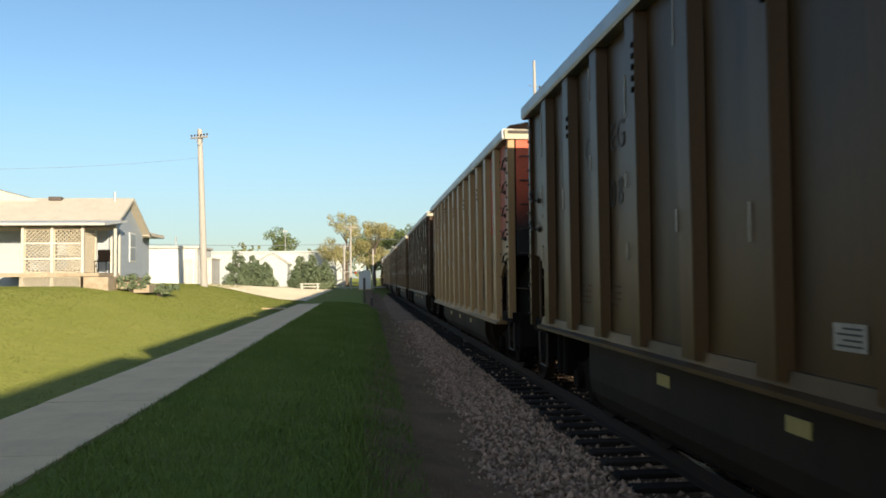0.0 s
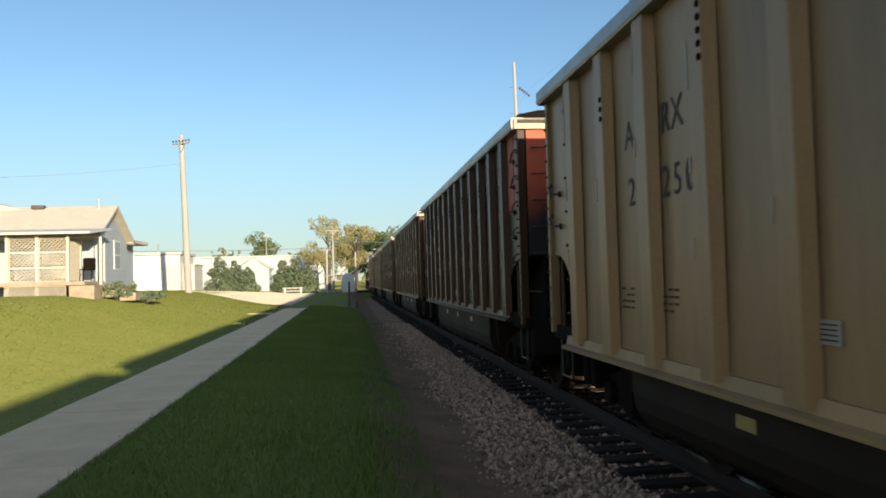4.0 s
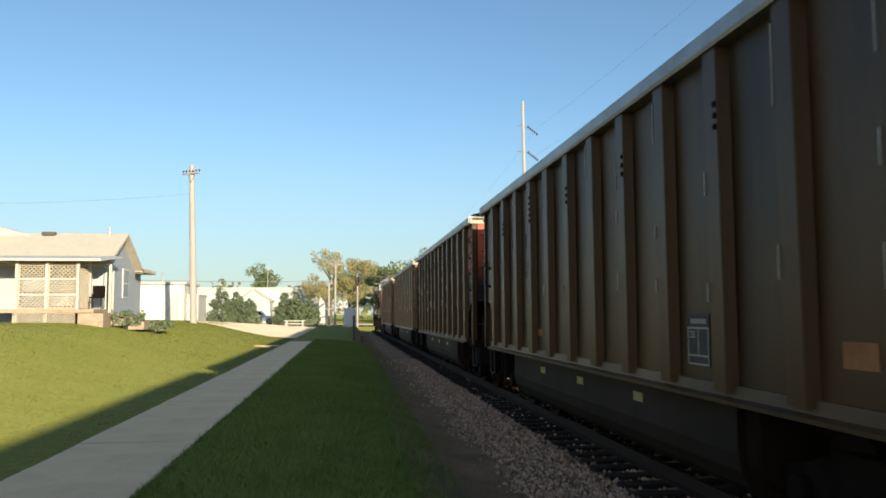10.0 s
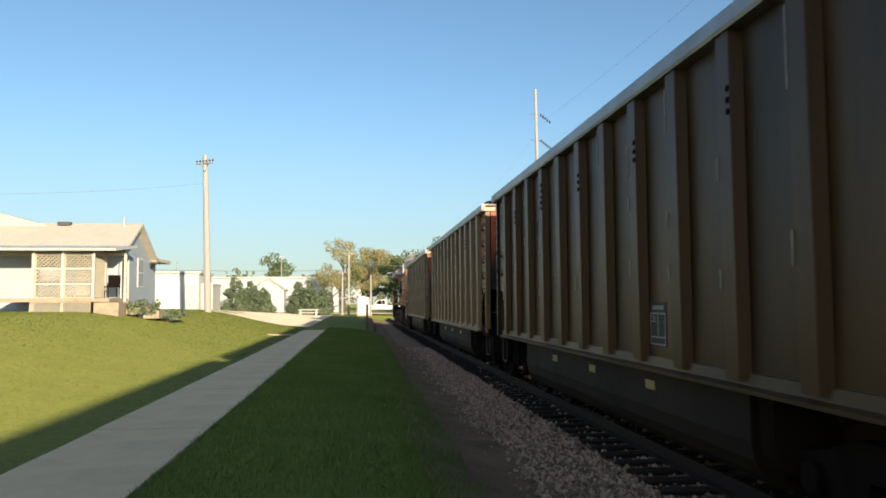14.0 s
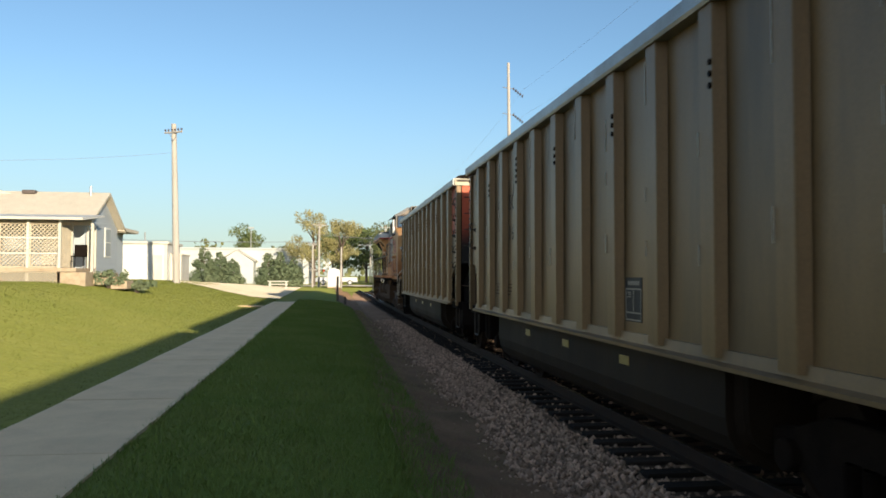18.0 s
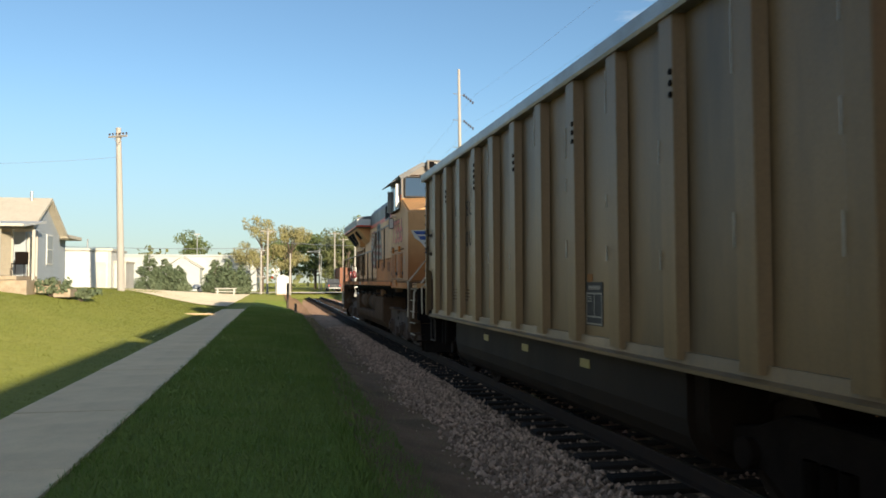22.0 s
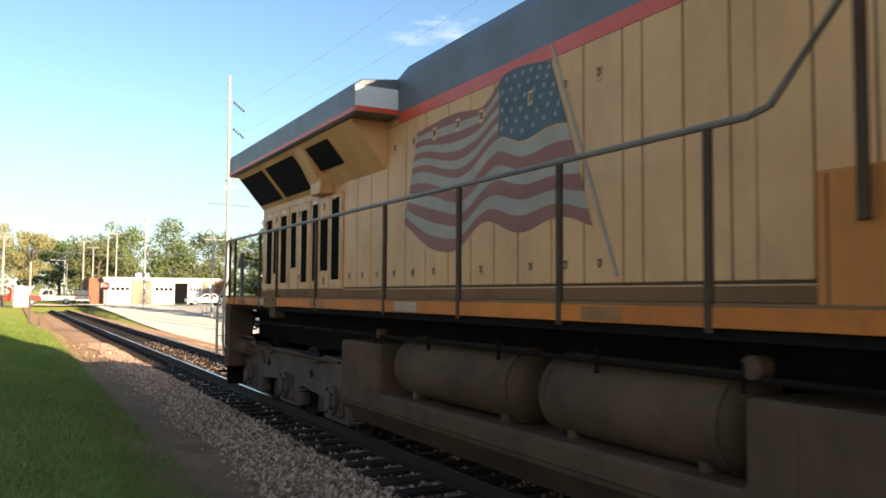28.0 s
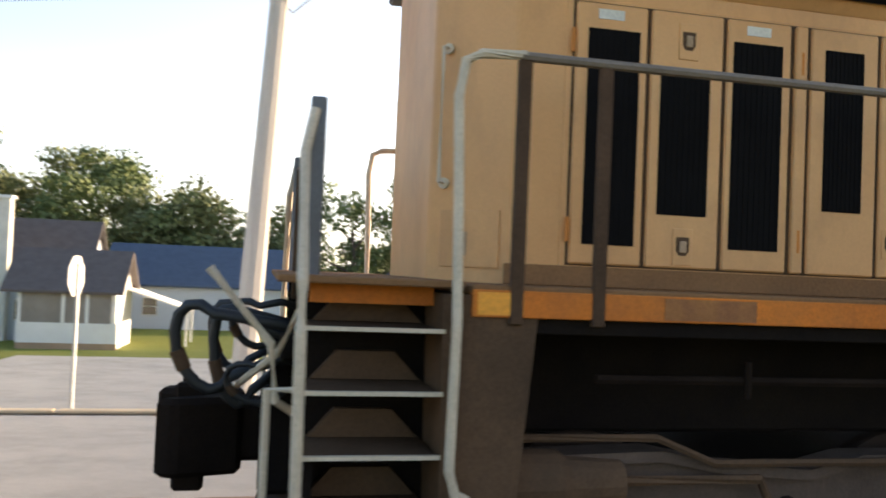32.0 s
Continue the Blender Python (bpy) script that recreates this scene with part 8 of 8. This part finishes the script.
# houses across the road
def far_house(x, y, w, d, h, ridge, wall, roof, label, chimney=False, porch=False, along="x"):
    z = ground_z(x, y)
    t = thing("house", label, "house", "houses across the road", at=pose(x, y, z))
    part("wall", boxed(0, w, -d / 2, d / 2, -0.2, h), wall, t)
    if along == "x":
        part("gable", prism(bmesh.new(), [(-d / 2, h), (0, ridge), (d / 2, h)], "x", 0.0, w), wall, t)
    else:
        part("gable", prism(bmesh.new(), [(0, h), (w / 2, ridge), (w, h)], "y", -d / 2, d / 2), wall, t)
    gable_roof(t, 0, w, -d / 2, d / 2, h, ridge, roof, 0.3, along)
    for yy in (-d / 4, d / 4):
        window(t, (0, yy, 1.4), 0.8, 1.0, "-x")
    if chimney:
        part("chimney", boxed(-0.55, 0.0, -0.35, 0.2, 0, ridge + 0.9, 0.02), "offwhite", t)
        part("chimney_cap", boxed(-0.63, 0.08, -0.43, 0.28, ridge + 0.9, ridge + 1.05), "white", t)
    if porch:
        # lower wing with a screened porch, its gable end bare
        w0, y0, y1, lo, hi = -4.4, -6.1, -1.9, 2.75, 4.45
        part("wing_wall", boxed(w0 + 0.1, 0, y0 + 0.1, y1, -0.2, lo), "white", t)
        part("wing_gable", prism(bmesh.new(), [(w0, lo), (w0 / 2, hi), (0, lo)], "y", y0 + 0.1, y1 + 0.4), "white", t)
        gable_roof(t, w0, 0, y0, y1 + 0.4, lo, hi, roof, 0.25, "y")
        part("porch_wall", boxed(w0, w0 + 0.1, y0, y1, -0.2, 0.35), "tan", t)
        part("porch_wall", boxed(w0 - 0.02, w0 + 0.1, y0, y1, 0.35, 1.25), "white", t)
        part("porch_screen", boxed(w0 + 0.02, w0 + 0.1, y0 + 0.3, y1 - 0.05, 1.25, 2.6), "dustygrey", t)
        for yy in (y0 + 0.15, y0 + 1.3, y0 + 2.3, y1 - 0.1):
            part("porch_post", boxed(w0 - 0.02, w0 + 0.06, yy - 0.07, yy + 0.07, 1.25, 2.75), "white", t)
        part("canopy", prism(bmesh.new(), [(y0, 2.7), (y0 - 2.9, 1.75), (y0 - 2.9, 1.82), (y0, 2.78)], "x", -1.8, 1.2), "white", t, "white sloping canopy")
        for xx in (-1.7, 1.1):
            part("canopy_post", boxed(xx - 0.05, xx + 0.05, y0 - 2.8, y0 - 2.7, -0.2, 1.8), "white", t)
        window(t, (0, -0.95, 1.5), 0.6, 0.9, "-x")
    return t


far_house(38.4, 12.6, 5.6, 7.4, 3.3, 6.0, "siding", "darkroof", "pale house with a dark roof, chimney and screened porch wing", True, True, "y")
far_house(48, 4.2, 8, 11.0, 2.8, 5.2, "siding", "blueroof", "pale blue house with a blue-grey roof", along="y")
far_house(42, 18, 9, 8, 2.8, 5.2, "offwhite", "darkroof", "brown-roofed house among trees")
far_house(48, 68, 12, 10, 2.6, 4.4, "redbrick", "darkroof", "low brown-roofed house behind the substation")
far_house(50, -12, 9, 9, 2.8, 5.3, "siding", "darkroof", "pale house with a dark roof")
utility_pole(14, 0.55, 10.5, [(9.6, 1.1, 3, 1.57)], "thick pale utility pole beside the road", 0.3, (0.0, -0.5))
wire("power_line", (14, 0.3, 8.0), (30, 45, 9.5), 0.8), wire("power_line", (14, 0.3, 8.4), (10, -60, 8.4), 0.8)
crossbuck(18, -1.7, 90)
kerb = thing("kerb", "low broken concrete kerb along the side street", "kerb", kind="structure")
for k in range(6):
    y0 = -2.4 + 2.0 * k
    part("kerb_stone", boxed(10.45, 10.7, y0 + 0.02, y0 + 1.96, ground_z(10.5, y0) - 0.1, ground_z(10.5, y0) + 0.12, 0.02), "concrete", kerb)


def far_woods():
    rng = random.Random(77)
    cs, rs = [], []
    for k in range(260):
        a = rng.uniform(-2.3, 2.6)
        r = rng.uniform(240, 330)
        x, y = r * math.sin(a), r * math.cos(a)
        cs.append((x, y, ground_z(x, y) + rng.uniform(2, 8)))
        rs.append(rng.uniform(5, 9))
    v, f = leaf_cloud(cs, rs, 26000, 1.0, 7)
    ob = from_arrays("far_woods", v, f, "leaf_far")
    tagged(ob, "distant belt of green woods along the horizon", "woods", kind="stuff")


far_woods()


# ---- vehicles on the cross street ----
def vehicle(name, label, paint, kind, group="vehicles on the cross street"):
    """A car that faces +x: body, glasshouse, windows, four wheels, lamps."""
    v = thing(name, label, "car" if kind != "pickup" else "pickup truck", group)
    W = 0.92
    if kind == "pickup":
        body = [(-2.7, 0.45), (-2.7, 1.05), (-0.6, 1.05), (-0.55, 1.1), (0.75, 1.12), (0.95, 1.1), (2.55, 1.02), (2.75, 0.85), (2.75, 0.45)]
        top = [(-0.55, 1.08), (-0.4, 1.75), (0.65, 1.78), (1.3, 1.1)]
        glass = [((-0.3, 1.18), (-0.22, 1.66), (0.12, 1.66), (0.12, 1.18)), ((0.18, 1.18), (0.18, 1.66), (0.6, 1.66), (0.98, 1.18))]
        wheels = (-1.75, 1.75)
    elif kind == "suv":
        body = [(-2.35, 0.4), (-2.4, 1.05), (1.0, 1.08), (2.2, 0.98), (2.4, 0.75), (2.4, 0.4)]
        top = [(-2.35, 1.04), (-2.2, 1.72), (-1.9, 1.78), (0.5, 1.78), (1.2, 1.06)]
        glass = [((-2.1, 1.15), (-1.98, 1.65), (-1.2, 1.65), (-1.2, 1.15)), ((-1.1, 1.15), (-1.1, 1.65), (-0.35, 1.65), (-0.35, 1.15)), ((-0.27, 1.15), (-0.27, 1.65), (0.45, 1.65), (0.9, 1.15))]
        wheels = (-1.5, 1.5)
    else:
        body = [(-2.25, 0.35), (-2.3, 0.9), (-1.5, 0.98), (1.0, 0.95), (2.2, 0.8), (2.3, 0.6), (2.3, 0.35)]
        top = [(-1.6, 0.95), (-0.9, 1.4), (0.2, 1.42), (1.05, 0.94)]
        glass = [((-1.25, 1.0), (-0.82, 1.33), (-0.3, 1.34), (-0.3, 1.0)), ((-0.22, 1.0), (-0.22, 1.34), (0.18, 1.34), (0.75, 1.0))]
        wheels = (-1.4, 1.45)
    part("body", prism(bmesh.new(), body, "y", -W, W, 0.05), paint, v)
    part("cabin", prism(bmesh.new(), top, "y", -W * 0.88, W * 0.88, 0.04), paint, v)
    for g in glass:
        for s in (-1, 1):
            part("side_window", prism(bmesh.new(), list(g), "y", *sorted((s * W * 0.885, s * W * 0.895))), "darkglass", v)
    if kind == "pickup":
        part("cargo_bed", boxed(-2.6, -0.65, -W * 0.85, W * 0.85, 1.04, 1.056), "black", v)
    for x in wheels:
        for s in (-1, 1):
            w = new("wheel")
            w.parent = v
            w.matrix_basis = pose(x, s * (W - 0.1), 0.36)
            part("tyre", lathe(bmesh.new(), "y", (0, 0, 0), [(-0.11, 0.22), (-0.11, 0.33), (-0.08, 0.36), (0.08, 0.36), (0.11, 0.33), (0.11, 0.22)], 18), "rubber", w)
            part("rim", drum(bmesh.new(), "y", (0, 0, 0), 0.23, 0.1, 14, 0.03), "galv", w)
    x1, x0 = max(p[0] for p in body), min(p[0] for p in body)
    for s in (-1, 1):
        part("headlight", boxed(x1 - 0.04, x1 + 0.015, s * 0.65 - 0.16, s * 0.65 + 0.16, 0.66, 0.8, 0.01), "white", v)
        part("tail_light", boxed(x0 - 0.015, x0 + 0.04, s * 0.75 - 0.08, s * 0.75 + 0.08, 0.7, 0.95, 0.01), "stop", v)
    part("bumper", boxed(x1 - 0.02, x1 + 0.06, -W * 0.9, W * 0.9, 0.4, 0.55, 0.02), "galv", v)
    part("bumper", boxed(x0 - 0.06, x0 + 0.02, -W * 0.9, W * 0.9, 0.4, 0.55, 0.02), "galv", v)
    return v


TRAFFIC = []


def drive(ob, y, points, flip):
    """Keys for a vehicle that crosses along x; points are (seconds, x)."""
    (t0, a0), (t1, a1) = points[0], points[1]
    (tm, am), (tn, an) = points[-2], points[-1]
    v0, v1 = (a1 - a0) / (t1 - t0), (an - am) / (tn - tm)
    pts = list(points)
    if t0 > 0:
        pts = [(0.0, a0 - v0 * t0)] + pts
    if tn < 32:
        pts = pts + [(32.0, an + v1 * (32 - tn))]
    turn = 180 if flip else 0
    TRAFFIC.append((ob, [(t, pose(x, y, ground_z(x, y) + 0.06, 0, 0, turn)) for t, x in pts]))


drive(vehicle("pickup_truck", "white pickup truck rolling along the cross street", "car_white", "pickup"), 103.5, [(8, -22.5), (10.5, -13.5), (13, -1.5)], False)
drive(vehicle("pickup_truck", "white pickup truck rolling along the cross street", "car_white", "pickup"), 107.5, [(14, -1.2), (17, -20.6)], True)
drive(vehicle("pickup_truck", "white pickup truck rolling along the cross street", "car_white", "pickup"), 107.5, [(17.5, 0.4), (20, -18.5)], True)
drive(vehicle("suv", "white estate car rolling along the cross street", "car_white", "suv"), 103.5, [(18, -18.6), (20, -3.0)], False)
drive(vehicle("pickup_truck", "white pickup truck rolling along the cross street", "car_white", "pickup"), 107.5, [(20, 1.0), (21.5, -8.7), (23, -19.6)], True)
drive(vehicle("suv", "white sport utility car at the crossing", "car_white", "suv"), 107.5, [(24, 2.6), (24.5, -0.6)], True)
drive(vehicle("pickup_truck", "silver pickup truck at the crossing", "car_silver", "pickup"), 107.5, [(26.5, 7.8), (28, -0.6)], True)
drive(vehicle("pickup_truck", "red pickup truck with a blue load at the crossing", "car_red", "pickup"), 103.5, [(28, -4.4), (29.5, 2.7)], False)
drive(vehicle("sedan", "silver car on the paved lot", "car_silver", "sedan"), 99, [(28, 15.9), (29.5, 7.6)], True)
parked = vehicle("pickup_truck", "dark pickup truck parked beside the crossing", "car_dark", "pickup", "parked vehicles")
parked.matrix_basis = pose(3.4, 116, ground_z(3.4, 116) + 0.06, 0, 0, 90)
parked = vehicle("sedan", "white car parked on the paved lot", "car_white", "sedan", "parked vehicles")
parked.matrix_basis = pose(16.0, 62, ground_z(16.0, 62) + 0.05, 0, 0, 190)

# ---- pieces of the pavement, the track and the ground cover ----
walk_way = thing("pavement", "pale concrete pavement slabs beside the verge", "pavement", kind="structure")
slab = None
for k in range(38):
    y = -10 + 1.45 * k
    x = -6.73 - 0.35 * step(24, 46, y) * 0
    m = pose(x, y, ground_z(-6.15, y) + 0.005 + 0.003 * math.sin(k * 2.3), random.uniform(-0.06, 0.06), random.uniform(-0.08, 0.08), random.uniform(-0.08, 0.08))
    if slab is None:
        slab = part("slab", boxed(-0.63, 0.63, -0.7225, 0.7225, -0.1, 0.035, 0.004), "concrete", walk_way)
        slab.matrix_basis = m
    else:
        again(slab, walk_way, m)
part("path_branch", boxed(-13.0, -7.4, 37.2, 37.9, 0.3, 0.34), "concrete", walk_way).matrix_basis = Matrix.Translation((0, 0, 0))

tie = None
for k in range(290):
    y = -14 + 0.5 * k
    m = pose(random.uniform(-0.04, 0.04), y + random.uniform(-0.02, 0.02), -0.26, 0, 0, random.uniform(-0.8, 0.8))
    if tie is None:
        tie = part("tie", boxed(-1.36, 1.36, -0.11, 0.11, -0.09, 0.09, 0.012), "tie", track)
        tie.matrix_basis = m
    else:
        again(tie, track, m)


def stones():
    """Crushed stone as real lumps on the near shoulder and between the ties."""
    rng = np.random.default_rng(3)
    t = (1 + 5 ** 0.5) / 2
    oct_v = np.array([(1, 0, 0), (-1, 0, 0), (0, 1, 0), (0, -1, 0), (0, 0, 1), (0, 0, -1)], float)
    oct_f = np.array([(0, 2, 4), (2, 1, 4), (1, 3, 4), (3, 0, 4), (2, 0, 5), (1, 2, 5), (3, 1, 5), (0, 3, 5)])
    n = 74000
    y = np.where(np.arange(n) < 60000, 1.0 + 34 * rng.uniform(0, 1, n) ** 1.5, 1.0 - 9 * rng.uniform(0, 1, n) ** 1.6)
    x = rng.uniform(-2.8, 2.6, n)
    keep = (x < -1.38) | ((x < -0.85) & (rng.uniform(0, 1, n) < 0.1)) | (rng.uniform(0, 1, n) < np.where((x > 0.8) & (x < 1.8), 0.05, 0.14))
    x, y = x[keep], y[keep]
    # a ragged outer edge, with a few strays in the dirt
    edge = -2.50 + 0.10 * np.sin(y * 1.3) + 0.06 * np.sin(y * 3.7 + 1) + 0.35 * np.clip((y - 14) / 14, 0, 1)
    keep = (x > edge) | (rng.uniform(0, 1, len(x)) < 0.10)
    x, y = x[keep], y[keep]
    # fewer on the ties themselves
    on_tie = (np.abs((y + 14) / 0.5 - np.round((y + 14) / 0.5)) < 0.24) & (np.abs(x) < 1.38)
    keep = ~on_tie | (rng.uniform(0, 1, len(x)) < 0.12)
    x, y = x[keep], y[keep]
    n = len(x)
    z = np.interp(x, [-2.95, -2.5, -2.0, -1.6, -1.2, 0, 1.3, 1.7, 2.3, 2.9], [-0.27, -0.225, -0.192, -0.195, -0.215, -0.19, -0.178, -0.18, -0.29, -0.4])
    s = rng.uniform(0.016, 0.036, (n, 1, 1)) * rng.uniform(0.6, 1.4, (n, 1, 3))
    jit = 1 + rng.uniform(-0.3, 0.3, (n, 6, 1))
    a = rng.uniform(0, 6.28, n)
    v = oct_v[None] * s * jit
    c, sn = np.cos(a)[:, None], np.sin(a)[:, None]
    vx, vy = v[..., 0] * c - v[..., 1] * sn, v[..., 0] * sn + v[..., 1] * c
    tilt = rng.uniform(-0.7, 0.7, (n, 1))
    vz = v[..., 2] * np.cos(tilt) + vx * np.sin(tilt)
    verts = np.stack([vx + x[:, None], vy + y[:, None], vz + z[:, None] + 0.008], -1).reshape(-1, 3)
    faces = (oct_f[None] + 6 * np.arange(n)[:, None, None]).reshape(-1, 3)
    ob = from_arrays("ballast_stones", verts, faces, "stone")
    tagged(ob, "loose grey crushed stones on the track shoulder", "stones", kind="stuff")


stones()


def grass(name, mat, x0, x1, y0, y1, n, h, w, seed, power, label, lean=0.4):
    """Standing blades, thicker towards the viewer."""
    rng = np.random.default_rng(seed)
    y = y0 + (y1 - y0) * rng.uniform(0, 1, n) ** power + rng.normal(0, 0.45, n)
    x = rng.uniform(x0, x1, n)
    z = np.array([ground_z(float(a), float(b)) for a, b in zip(x, y)])
    a = rng.uniform(0, np.pi, n)
    far = 1 + np.clip((y - 8) / 14, 0, 3.0)
    hh = h * rng.uniform(0.5, 1.3, n) * (0.8 + 0.2 * far)
    ww = w * rng.uniform(0.6, 1.4, n) * far
    dx, dy = np.cos(a) * ww, np.sin(a) * ww
    lx, ly = rng.normal(0, lean, n) * hh, rng.normal(0, lean, n) * hh
    p = np.stack([np.stack([x - dx, y - dy, z], -1), np.stack([x + dx, y + dy, z], -1), np.stack([x + lx, y + ly, z + hh], -1)], 1).reshape(-1, 3)
    ob = from_arrays(name, p, np.arange(3 * n).reshape(-1, 3), mat)
    tagged(ob, label, "grass", kind="stuff")


grass("lawn_grass", "lawnblade", -30, -7.42, 3, 60, 300000, 0.02, 0.005, 21, 1.25, "short sunlit yellow-green lawn grass", 1.5)
grass("verge_grass", "blade", -6.12, -3.6, 1.2, 48, 120000, 0.06, 0.006, 22, 1.7, "short shaded green verge grass")
grass("ditch_weeds", "dryblade", -3.75, -2.6, 2, 45, 8000, 0.07, 0.006, 23, 1.6, "dry tan weeds in the ditch")
grass("verge_edge", "blade", -3.95, -3.2, 1.2, 44, 22000, 0.10, 0.006, 27, 1.6, "ragged grass at the edge of the ditch")
grass("lawn_grass", "lawnblade", -30, -7.42, -14, 3, 60000, 0.02, 0.006, 31, 0.8, "short sunlit yellow-green lawn grass", 1.5)
grass("verge_grass", "blade", -6.12, -3.6, -14, 1.25, 36000, 0.06, 0.007, 32, 0.55, "short shaded green verge grass")
grass("ditch_weeds", "dryblade", -3.75, -2.6, -14, 2, 3600, 0.07, 0.006, 33, 0.6, "dry tan weeds in the ditch")
grass("verge_edge", "blade", -3.95, -3.2, -14, 1.2, 8000, 0.10, 0.006, 37, 0.6, "ragged grass at the edge of the ditch")
grass("far_grass", "lawnblade", 10.6, 24, 9, 43.5, 40000, 0.10, 0.03, 24, 1.1, "short grass beside the road")


def motions():
    """Keys for all that moves: the train and its wheels, and the vehicles on the cross street."""
    for ob, y in ROLL:
        walk(ob, [(t, pose(0, y - gone(t), 0)) for t in TRAIN_T])
    steps = [32.0 * k / 246 for k in range(247)]
    far = [gone(t) for t in steps]
    for w, y, r in SPIN:
        walk(w, [(t, pose(0, y, r, math.degrees(g / r) % 360.0)) for t, g in zip(steps, far)])
    for ob, rows in TRAFFIC:
        walk(ob, rows)



motions()
